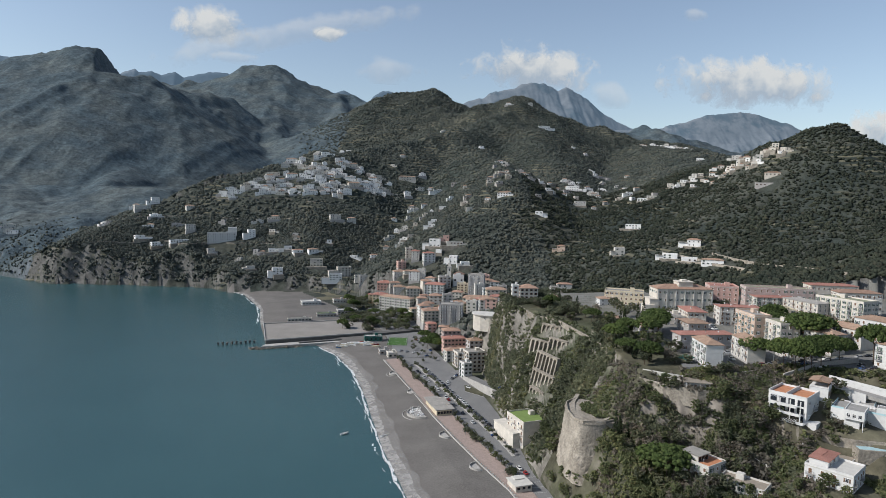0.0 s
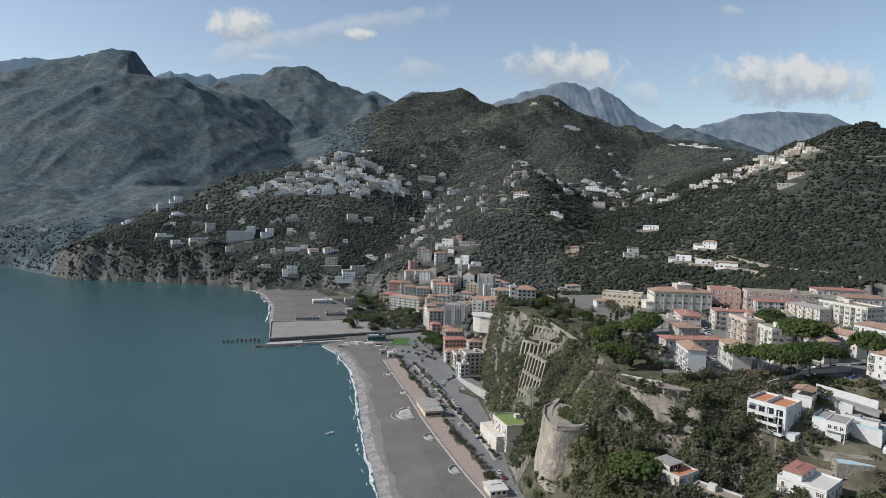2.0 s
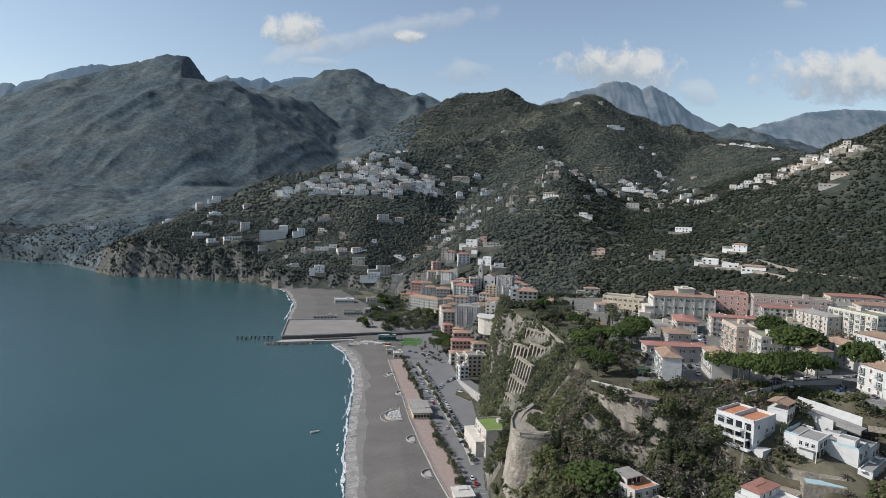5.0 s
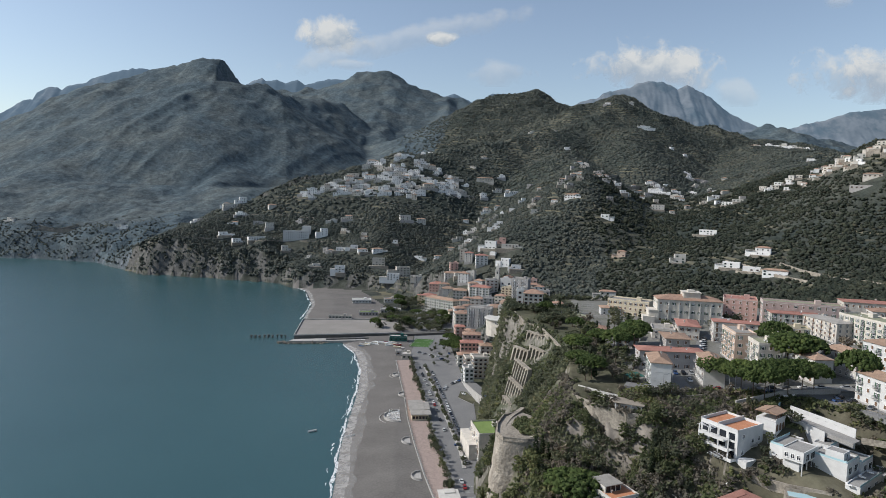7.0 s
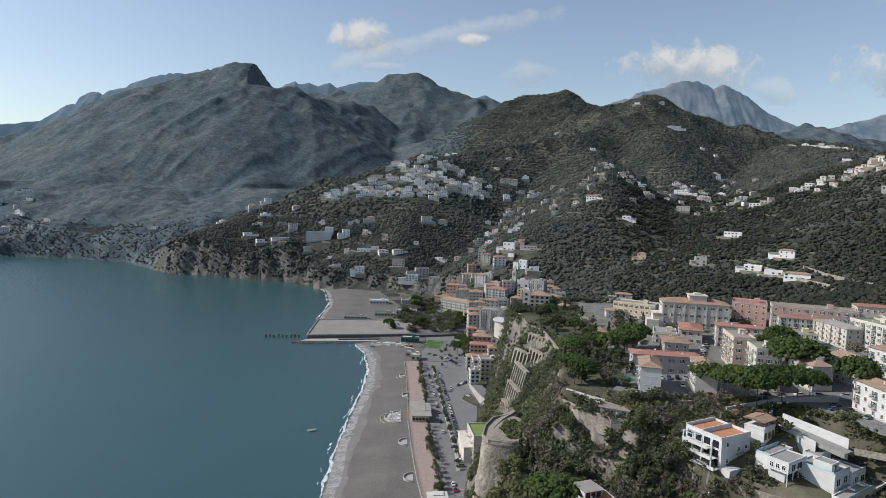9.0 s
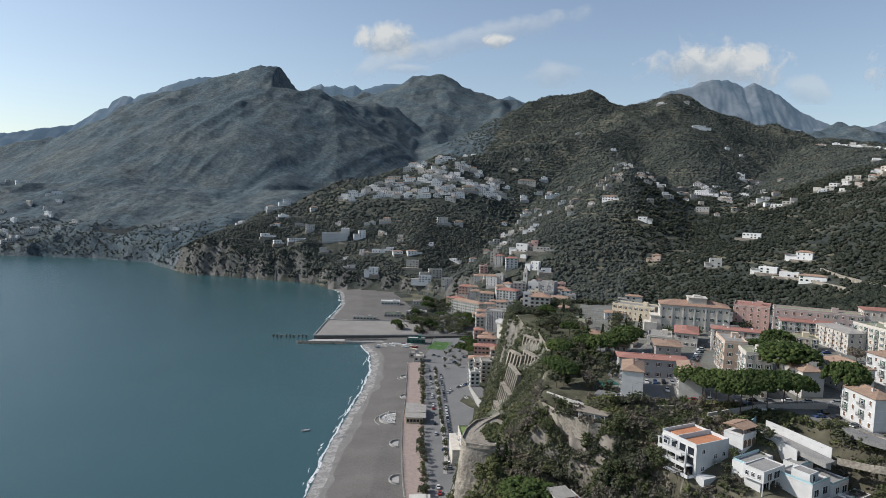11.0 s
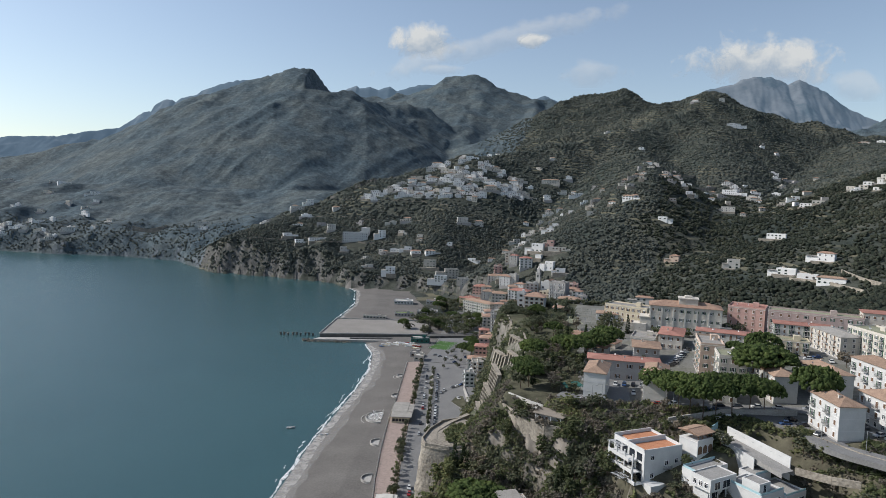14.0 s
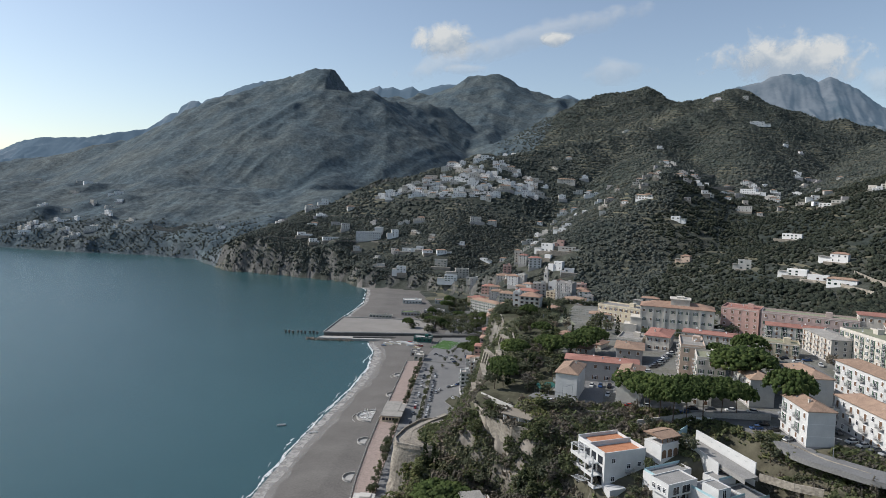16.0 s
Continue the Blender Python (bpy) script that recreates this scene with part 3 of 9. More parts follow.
GREENROOF = surface("green_roof_coating", (0.14, 0.20, 0.06), (0.20, 0.27, 0.09), 0.2, 0.8, 2.5, 0.1, 0.01)
STONE = surface("pale_masonry", (0.15, 0.13, 0.105), (0.40, 0.36, 0.30), 0.16, 0.95, 1.1, 1.0, 0.3)
CONCRETE = surface("concrete", (0.30, 0.29, 0.27), (0.44, 0.42, 0.39), 0.2, 0.9, 2.0, 0.3, 0.03)
DARKSTONE = surface("dark_stone_quay", (0.07, 0.07, 0.065), (0.14, 0.135, 0.125), 0.2, 0.9, 1.4, 0.7, 0.12)
METAL = nodes("painted_metal", 0.5, 0.6)[0]
METAL.node_tree.nodes["Principled BSDF"].inputs["Base Color"].default_value = (0.35, 0.36, 0.36, 1)
GLASS = nodes("window_glass", 0.12, 0.0, 0.3)[0]
GLASS.node_tree.nodes["Principled BSDF"].inputs["Base Color"].default_value = (0.02, 0.024, 0.03, 1)
SHUTTER = surface("green_shutters", (0.05, 0.09, 0.06), (0.08, 0.13, 0.09), 1.0, 0.7, 6.0, 0.2, 0.01)
BROWNSH = surface("brown_shutters", (0.13, 0.08, 0.05), (0.19, 0.12, 0.08), 1.0, 0.7, 6.0, 0.2, 0.01)
AWNING = plaster("brown_roof_slab", (0.30, 0.26, 0.21))
WHITEPAINT = nodes("white_paint", 0.6)[0]
WHITEPAINT.node_tree.nodes["Principled BSDF"].inputs["Base Color"].default_value = (0.75, 0.74, 0.72, 1)


def relief(name, cols, rows, cells, mats, back=0.03):
    """A joined relief in the x-z plane: cells[row][col] = (how far it stands out, slot), None for an opening."""
    v, f, sl, at = [], [], [], {}

    def vert(i, j, y):
        key = (i, j, round(y, 3))
        if key not in at:
            at[key] = len(v)
            v.append((cols[i], y, rows[j]))
        return at[key]

    nr, nc = len(rows) - 1, len(cols) - 1
    cell = lambda j, i: cells[j][i] if 0 <= j < nr and 0 <= i < nc else None
    for j in range(nr):
        for i in range(nc):
            if cell(j, i) is None:
                continue
            y, k = -cell(j, i)[0], cell(j, i)[1]
            f.append((vert(i, j, y), vert(i + 1, j, y), vert(i + 1, j + 1, y), vert(i, j + 1, y)))
            sl.append(k)
            for (a0, a1), nb in ((((i, j), (i, j + 1)), cell(j, i - 1)), (((i + 1, j + 1), (i + 1, j)), cell(j, i + 1)), (((i + 1, j), (i, j)), cell(j - 1, i)), (((i, j + 1), (i + 1, j + 1)), cell(j + 1, i))):
                low = back if nb is None else -nb[0]
                if low > y + 1e-4:
                    f.append((vert(*a0, y), vert(*a1, y), vert(*a1, low), vert(*a0, low)))
                    sl.append(k)
    me = bpy.data.meshes.new(name)
    me.from_pydata(v, [], f)
    for m_ in mats:
        me.materials.append(m_)
    me.polygons.foreach_set("material_index", np.array(sl, np.int32))
    me.update()
    return me


def window_mesh(name, w, h, shutter, open_=True, sill=True):
    """Surround, two panes behind a mullion, two shutters and a sill."""
    p = w / 2
    wing = [-p - 0.1 - w * 0.46] if open_ else []
    cols = wing + [-p - 0.1, -p, -0.04, 0.04, p, p + 0.1] + [-q for q in wing]
    rows = [-h / 2 - 0.14, -h / 2, 0.18 * h, 0.18 * h + 0.06, h / 2, h / 2 + 0.12]
    edge, pane, bar, leaf, ledge = (0.10, 0), (0.015, 1), (0.05, 0), (0.085, 2), (0.22, 0)
    side = lambda c: [c] if open_ else []
    glass = [edge, pane, bar, pane, edge] if open_ or shutter is GLASS else [edge, leaf, (0.07, 2), leaf, edge]
    cross = [edge, bar, bar, bar, edge] if open_ or shutter is GLASS else glass
    foot = [ledge if sill else edge] * 5
    cells = [side(None) + foot + side(None), side(leaf) + glass + side(leaf), side((0.075, 2)) + cross + side((0.075, 2)), side(leaf) + glass + side(leaf), side(None) + [edge] * 5 + side(None)]
    return relief(name, cols, rows, cells, [WHITEPAINT, GLASS, shutter])


WIN = [window_mesh("window", 1.05, 1.5, SHUTTER), window_mesh("window", 1.05, 1.5, BROWNSH), window_mesh("window", 1.05, 1.5, BROWNSH, False), window_mesh("window", 1.1, 1.4, GLASS, False)]
DOORWIN = [window_mesh("french_window", 1.15, 2.15, SHUTTER, True, False), window_mesh("french_window", 1.15, 2.15, BROWNSH, False, False)]


def railing_mesh(length, high=1.0, gap=0.26):
    """A panel of upright bars between two rails, cut out of one sheet."""
    n = int(length / gap)
    cols = sorted([-length / 2 + k * length / n for k in range(n + 1)] + [-length / 2 + k * length / n + 0.045 for k in range(n)])
    row = [(0.02, 0) if k % 2 == 0 else None for k in range(len(cols) - 1)]
    full = [(0.02, 0)] * (len(cols) - 1)
    return relief("railing", cols, [0.02, 0.08, high - 0.07, high], [full, row, full], [METAL], 0.02)


FARWIN_S = [relief("window", [-1.05, -0.58, 0.58, 1.05], [-0.75, 0.75], [[(0.08, 1), (0.03, 0), (0.08, 1)]], [GLASS, m_]) for m_ in (SHUTTER, BROWNSH, WHITEPAINT)]
FARBALC = relief("balcony", [-1.3, 1.3], [-0.18, 0.0, 0.85], [[(1.1, 0)], [(1.05, 1)]], [CONCRETE, METAL])
BALCONY = Shape().prism([(-1.3, -1.1), (1.3, -1.1), (1.3, 0), (-1.3, 0)], -0.18, 0).mesh("balcony", [CONCRETE])
RAIL_F, RAIL_S = railing_mesh(2.56), railing_mesh(1.06)


def balcony(parent, m, railed=True):
    """A slab with iron railings on its three free sides."""
    ob = part("balcony", BALCONY, None, parent, "", m)
    part("railing", RAIL_F, None, ob, "thin grey iron railing", pose(0, -1.06, 0))
    if railed:
        for k in (-1, 1):
            part("railing", RAIL_S, None, ob, "", pose(k * 1.26, -0.53, 0, 0, 0, 90))
    return ob


CHIMNEY = Shape().box(0, 0, -1, 0.7, 0.7, 2.2).box(0, 0, 1.2, 0.9, 0.9, 0.12).box(0, 0, 1.32, 0.5, 0.5, 0.25, slot=1).mesh("chimney", [OFFWHITE, TILE])


def dish_mesh():
    s = Shape().tube(0, 0, -0.5, 0.5, 0.03)
    r = [(0.4 * math.cos(a * math.pi / 5), 0.4 * math.sin(a * math.pi / 5)) for a in range(10)]
    s.faces([(x, -0.14, 0.6 + z) for x, z in r] + [(0, 0.02, 0.6)], [(i, (i + 1) % 10, 10) for i in range(10)])
    return s.mesh("satellite_dish", [WHITEPAINT])


DISH = dish_mesh()
rng = random.Random(5)
FARMATS = [FARWHITE, WHITE, OFFWHITE, CREAM, YELLOW, PINK, PEACH, GREYP, MAUVE, FLATROOF, OLDTILE, TILE, REDROOF, GLASS]
FAR_TOWN = {}


def far_house(x, y, z, yaw, w, d, h, wall, roof, roofm, group, floors, rise, foot):
    """A house too far off to pick apart: walls, roof and windows joined to those of its whole hamlet."""
    s, one = FAR_TOWN.setdefault(group, Shape()), Shape()
    iw, ir = FARMATS.index(wall), FARMATS.index(roofm)
    one.box(0, 0, -foot, w, d, h + foot, slot=iw)
    if roof == "flat":
        for a, b, c, e in ((0, -d / 2 + 0.15, w, 0.3), (0, d / 2 - 0.15, w, 0.3), (-w / 2 + 0.15, 0, 0.3, d - 0.6), (w / 2 - 0.15, 0, 0.3, d - 0.6)):
            one.box(a, b, h, c, e, 0.7, slot=iw)
        one.box(0, 0, h, w - 0.6, d - 0.6, 0.05, slot=ir)
    else:
        r = hip_roof(w, d, h, rise, 0.5, roof == "gable")
        one.faces(r.v, r.f, ir)
    fr = random.Random(int(x * 3 + y * 5))
    if fr.random() < 0.6:       # a lower wing, and a walled terrace in front
        k, aw, ah = fr.choice((-1, 1)), w * fr.uniform(0.35, 0.7), h * fr.uniform(0.4, 0.75)
        one.box(k * (w + aw) / 2, -fr.uniform(0, 2), -foot, aw, d * 0.8, ah + foot, slot=iw)
        one.box(k * (w + aw) / 2, -fr.uniform(0, 2), ah, aw * 0.94, d * 0.72, 0.12, slot=FARMATS.index(FLATROOF))
        one.box(k * (w + aw) / 2, -d * 0.4 - 2, ah * 0.3, 1.1, 0.14, ah * 0.5, slot=FARMATS.index(GLASS))
    if fr.random() < 0.55:
        tw = w * fr.uniform(1.0, 1.9)
        one.box(fr.uniform(-3, 3), -d / 2 - 2.2, -foot - 2, tw, 4.4, foot + 2.2, slot=FARMATS.index(GREYP))
        one.box(fr.uniform(-3, 3), -d / 2 - 4.3, 0.2, tw * 0.9, 0.25, 0.8, slot=iw)
    if roof == "flat" and fr.random() < 0.5:
        one.box(fr.uniform(-0.2, 0.2) * w, d * 0.15, h, w * 0.4, d * 0.4, fr.uniform(2.0, 2.8), slot=iw)
    for length, off, turn in ((w, d, 0), (d, w, -90)):
        n = max(1, int((length - 0.6) / 3.1))
        for i in range(n):
            for fl in range(floors):
                if fr.random() < 0.8:
                    c, sn = math.cos(radians(turn)), math.sin(radians(turn))
                    u, q, tall = (i - (n - 1) / 2) * length / n, -off / 2 - 0.02, fr.choice((1.3, 1.3, 1.9))
                    one.box(u * c - q * sn, u * sn + q * c, (fl + 0.3) * h / floors, 0.95, 0.14, tall, turn, FARMATS.index(GLASS))
    c, sn = math.cos(radians(yaw)), math.sin(radians(yaw))
    n = len(s.v)
    s.v += [(x + a * c - b * sn, y + a * sn + b * c, z + e) for a, b, e in one.v]
    s.f += [tuple(n + i for i in f) for f in one.f]
    s.s += one.s




def hip_roof(w, d, h, rise, over=0.5, gable=False, cut=0.0):
    """A pitched roof with a real thickness over a w by d box that is h high."""
    W, D = w / 2 + over, d / 2 + over
    s = Shape()
    for lift, flip in ((0.22, False), (0.0, True)):
        z = h + lift
        if w >= d:
            k = W if gable else max(W - D, 0.2)
            ridge = [(-k, 0, z + rise), (k, 0, z + rise)]
        else:
            k = D if gable else max(D - W, 0.2)
            ridge = [(0, -k, z + rise), (0, k, z + rise)]
        v = [(-W, -D, z), (W, -D, z), (W, D, z), (-W, D, z)] + ridge
        f = [(0, 1, 5, 4), (1, 2, 5), (2, 3, 4, 5), (3, 0, 4)] if w >= d else [(0, 1, 4), (1, 2, 5, 4), (2, 3, 5), (3, 0, 4, 5)]
        s.faces(v, [q[::-1] for q in f] if flip else f)
    n = len(s.v)
    s.f += [(n - 6, n - 5, 1, 0), (n - 5, n - 4, 2, 1), (n - 4, n - 3, 3, 2), (n - 3, n - 6, 0, 3)]
    s.s += [0] * 4
    # ridge tiles
    a, b = s.v[4], s.v[5]
    s.box((a[0] + b[0]) / 2, (a[1] + b[1]) / 2, a[2] - 0.06, abs(b[0] - a[0]) + 0.3, abs(b[1] - a[1]) + 0.3, 0.18)
    return s


def house(name, x, y, yaw, w, d, h, label, wall, roof="hip", roofm=None, z=None, rise=None, blank="", floors=None, balconies="", far=False, group="", over=0.5, foot=4.0,
          gap=3.1, chimneys=1, category="house", dishes=0):
    """A plastered house: walls with bands, a roof, a window in each bay, balconies. Sides: s, e, n, w."""
    roofm = roofm or TILE
    z = height(x, y) if z is None else z
    if far and y > 1105:
        return far_house(x, y, z, yaw, w, d, h, wall, roof, roofm, group, floors or max(1, round(h / 3.3)), rise or min(w, d) * 0.2, foot)
    top = thing(name, x, y, z, yaw, label, category, group)
    floors = floors or max(1, round(h / 3.3))
    fh = h / floors
    s = Shape().box(0, 0, -foot, w, d, h + foot)
    part("wall", s, wall, top)
    if not far:
        part("plinth", Shape().box(0, 0, -foot, w + 0.14, d + 0.14, foot + 0.7), GREYP, top)
        for k in range(1, floors):
            part("string_course", Shape().box(0, 0, k * fh - 0.1, w + 0.1, d + 0.1, 0.14), wall, top)
        part("cornice", Shape().box(0, 0, h - 0.25, w + 0.3, d + 0.3, 0.22), OFFWHITE, top)
    if roof == "flat":
        a, b = w / 2, d / 2
        o, i_ = [(-a, -b), (a, -b), (a, b), (-a, b)], [(-a + 0.25, -b + 0.25), (a - 0.25, -b + 0.25), (a - 0.25, b - 0.25), (-a + 0.25, b - 0.25)]
        v = [(*p, h) for p in o] + [(*p, h + 0.8) for p in o] + [(*p, h + 0.8) for p in i_] + [(*p, h) for p in i_]
        part("parapet", Shape().faces(v, [(r * 4 + k, r * 4 + (k + 1) % 4, r * 4 + 4 + (k + 1) % 4, r * 4 + 4 + k) for r in range(3) for k in range(4)]), wall, top)
    if roof == "flat":
        r = Shape().box(0, 0, h, w - 0.5, d - 0.5, 0.06)
        if not far:
            part("stair_head", Shape().box(w * 0.2, d * 0.12, h, min(3, w * 0.3), min(3, d * 0.3), 2.3), wall, top)
    else:
        rise = rise or min(w, d) * 0.2
        r = hip_roof(w, d, h, rise, over, roof == "gable")
    part("roof", r, roofm, top)
    rr = random.Random(int(x * 7 + y * 13))
    style = rr.randrange(4)
    for side, length, off, turn in (("s", w, d, 0), ("e", d, w, 90), ("n", w, d, 180), ("w", d, w, -90)):
        if side in blank or side == "n" or (side == "e" and (far or x > -20)):
            continue
        n = max(1, int((length - 0.8) / gap))
        for k in range(n):
            u = (k - (n - 1) / 2) * (length / n)
            for fl in range(floors):
                if far and rr.random() < 0.28:
                    continue
                m_ = pose(0, 0, 0, 0, 0, turn) @ pose(u, -off / 2 - 0.02, fl * fh + fh * 0.52)
                tall = side in balconies and fl > 0 and k % 2 == 0
                if far:
                    part("window", FARWIN_S[style % 3], None, top, "", m_)
                elif y > 440:
                    part("window", FARWIN_S[style % 3], None, top, "", m_)
                    if tall and y < 800:
                        part("balcony", FARBALC, None, top, "", pose(0, 0, 0, 0, 0, turn) @ pose(u, -off / 2, fl * fh + 0.1))
                elif tall:
                    part("french_window", DOORWIN[style % 2], None, top, "", pose(0, 0, 0, 0, 0, turn) @ pose(u, -off / 2 - 0.02, fl * fh + 1.2))
                    balcony(top, pose(0, 0, 0, 0, 0, turn) @ pose(u, -off / 2, fl * fh + 0.1), y < 290)
                else:
                    part("window", WIN[style if rr.random() < 0.75 else 2], None, top, "", m_)
    if roof != "flat" and not far:
        for k in range(chimneys):
            part("chimney", CHIMNEY, None, top, "", pose(rr.uniform(-0.2, 0.2) * w, rr.uniform(-0.3, 0.3) * d, h + (rise or 1) * 0.6))
    if far and rr.random() < 0.75:
        k, aw, ah = rr.choice((-1, 1)), w * rr.uniform(0.4, 0.75), h * rr.uniform(0.4, 0.7)
        part("wing", Shape().box(k * (w + aw) / 2, -rr.uniform(0, 2), -foot, aw, d * 0.8, ah + foot), wall, top)
        part("wing_roof", Shape().box(k * (w + aw) / 2, -1, ah, aw + 0.3, d * 0.8 + 2, 0.15), FLATROOF, top)
    if far and rr.random() < 0.7:
        part("terrace", Shape().box(rr.uniform(-2, 2), -d / 2 - 2.4, -foot - 1.5, w * rr.uniform(1.0, 1.7), 4.8, foot + 1.8), STONE, top, "walled stone terrace")
    for k in range(dishes):
        part("satellite_dish", DISH, None, top, "white satellite dish", pose(rr.uniform(-0.35, 0.35) * w, rr.uniform(-0.35, 0.35) * d, h + 0.6, 0, 0, rr.uniform(-40, 40)))
    return top


# --- cars ---
PAINT = []
for nm, c in (("white", (0.62, 0.62, 0.6)), ("silver", (0.32, 0.33, 0.34)), ("black", (0.015, 0.015, 0.018)), ("grey", (0.10, 0.105, 0.11)), ("red", (0.30, 0.03, 0.025)), ("blue", (0.04, 0.08, 0.18))):
    pm = nodes(nm + "_car_paint", 0.25, 0.1, 0.6)[0]
    pm.node_tree.nodes["Principled BSDF"].inputs["Base Color"].default_value = (*c, 1)
    PAINT.append((nm, pm))
RUBBER = nodes("tyre_rubber", 0.9)[0]
RUBBER.node_tree.nodes["Principled BSDF"].inputs["Base Color"].default_value = (0.02, 0.02, 0.02, 1)


def ring_loft(sections):
    """Skin a row of equal closed rings."""
    n = len(sections[0])
    v = [p for ring in sections for p in ring]
    f = [(r * n + i, r * n + (i + 1) % n, (r + 1) * n + (i + 1) % n, (r + 1) * n + i) for r in range(len(sections) - 1) for i in range(n)]
    return v, f + [tuple(range(n))[::-1], tuple(range(len(v) - n, len(v)))]


def car_meshes(paint):
    body = Shape()
    prof = [(-2.05, 0.30, 0.62, 0.72), (-1.95, 0.25, 0.80, 0.82), (-1.0, 0.22, 0.92, 0.86), (0.4, 0.22, 0.95, 0.87), (1.3, 0.22, 0.92, 0.86), (1.95, 0.28, 0.84, 0.80), (2.05, 0.35, 0.68, 0.70)]
    body.faces(*ring_loft([[(x, -w, lo), (x, w, lo), (x, w * 1.02, (lo + hi) / 2), (x, w * 0.95, hi), (x, -w * 0.95, hi), (x, -w * 1.02, (lo + hi) / 2)] for x, lo, hi, w in prof]))
    body.faces(*ring_loft([[(x, -w, 1.40), (x, w, 1.40), (x, w * 0.9, 1.47), (x, -w * 0.9, 1.47)] for x, w in ((-0.55, 0.58), (0.2, 0.62), (1.0, 0.58))]))
    cabin = Shape()
    cabin.faces(*ring_loft([[(a, -0.80, 0.9), (a, 0.80, 0.9), (b, 0.62, 1.41), (b, -0.62, 1.41)] for a, b in ((-1.05, -0.5), (0.3, 0.3), (1.55, 1.0))]))
    wheel = Shape()
    a = [(0.31 * math.cos(i * math.pi / 5), 0.31 * math.sin(i * math.pi / 5)) for i in range(10)]
    wheel.faces([(x, -0.1, z) for x, z in a] + [(x, 0.1, z) for x, z in a], [(i, (i + 1) % 10, 10 + (i + 1) % 10, 10 + i) for i in range(10)] + [tuple(range(10))[::-1], tuple(range(10, 20))])
    return body.mesh("body", [paint]), cabin.mesh("cabin_glass", [GLASS]), wheel.mesh("wheel", [RUBBER])


CARS = [(nm, car_meshes(pm)) for nm, pm in PAINT]
_car_made = {}


def car(x, y, yaw, colour=None, z=None, group="parked cars"):
    k = rng.choices(range(6), (6, 4, 3, 4, 1.3, 1.2))[0] if colour is None else colour
    z = height(x, y) + 0.08 if z is None else z
    if k in _car_made:
        return copy_thing(_car_made[k], pose(x, y, z, 0, 0, yaw))
    nm, (b, c, w) = CARS[k]
    top = thing("car", x, y, z, yaw, nm + " hatchback parked on the asphalt", "car", group)
    part("body", b, None, top)
    part("cabin_glass", c, None, top, "dark glazed cabin")
    for sx in (-1.3, 1.25):
        for sy in (-0.78, 0.78):
            part("wheel", w, None, top, "", pose(sx, sy, 0.31))
    _car_made[k] = top
    return top


# --- plants ---
def foliage(name, dark, mid, light, warm=(0.09, 0.075, 0.03)):
    m, nt, b = nodes(name, 0.9, 0, 0.15)
    g = nt.nodes.new("ShaderNodeNewGeometry")
    c = ramp(nt, g.outputs["Random Per Island"], [(0.0, dark), (0.45, mid), (0.85, light), (1.0, warm)])
    c = mix(nt, 0.4, c, ramp(nt, nz(nt, 1.4, 3, 0.6, g.outputs["Position"]), [(0.35, tuple(v * 0.5 for v in dark)), (0.7, tuple(v * 1.3 for v in light))]))
    c = mix(nt, 0.75, c, ramp(nt, nz(nt, 0.035, 4, 0.65, g.outputs["Position"]), [(0.35, (0.55, 0.60, 0.62)), (0.52, (1.0, 1.0, 1.0)), (0.68, (1.4, 1.3, 1.15))]), "MULTIPLY")
    nt.links.new(c, b.inputs["Base Color"])
    # thin leaves let some light through
    tr, mx, out = nt.nodes.new("ShaderNodeBsdfTranslucent"), nt.nodes.new("ShaderNodeMixShader"), nt.nodes["Material Output"]
    nt.links.new(c, tr.inputs["Color"])
    mx.inputs[0].default_value = 0.5
    nt.links.new(b.outputs[0], mx.inputs[1])
    nt.links.new(tr.outputs[0], mx.inputs[2])
    nt.links.new(mx.outputs[0], out.inputs["Surface"])
    return m


WOODS = foliage("oak_and_chestnut_leaves", (0.092, 0.109, 0.072), (0.151, 0.166, 0.105), (0.198, 0.207, 0.131), (0.230, 0.198, 0.134))
PINELEAF = foliage("pine_needles", (0.055, 0.086, 0.031), (0.091, 0.132, 0.046), (0.130, 0.174, 0.060), (0.144, 0.168, 0.066))
CYPLEAF = foliage("cypress_leaves", (0.026, 0.039, 0.023), (0.044, 0.062, 0.034), (0.065, 0.083, 0.044), (0.065, 0.078, 0.039))
GARDEN = foliage("garden_leaves", (0.085, 0.110, 0.056), (0.144, 0.168, 0.083), (0.201, 0.215, 0.107), (0.232, 0.207, 0.110))
DRYLEAF = foliage("dry_brown_scrub", (0.142, 0.127, 0.106), (0.212, 0.189, 0.153), (0.271, 0.243, 0.195), (0.271, 0.236, 0.183))
BARK = surface("bark", (0.07, 0.05, 0.035), (0.14, 0.10, 0.075), 0.8, 0.95, 6.0, 0.8, 0.05)

OCT_V = np.array([(1, 0, 0), (-1, 0, 0), (0, 1, 0), (0, -1, 0), (0, 0, 1), (0, 0, -1)], float)
OCT_F = np.array([(0, 2, 4), (2, 1, 4), (1, 3, 4), (3, 0, 4), (2, 0, 5), (1, 2, 5), (3, 1, 5), (0, 3, 5)])


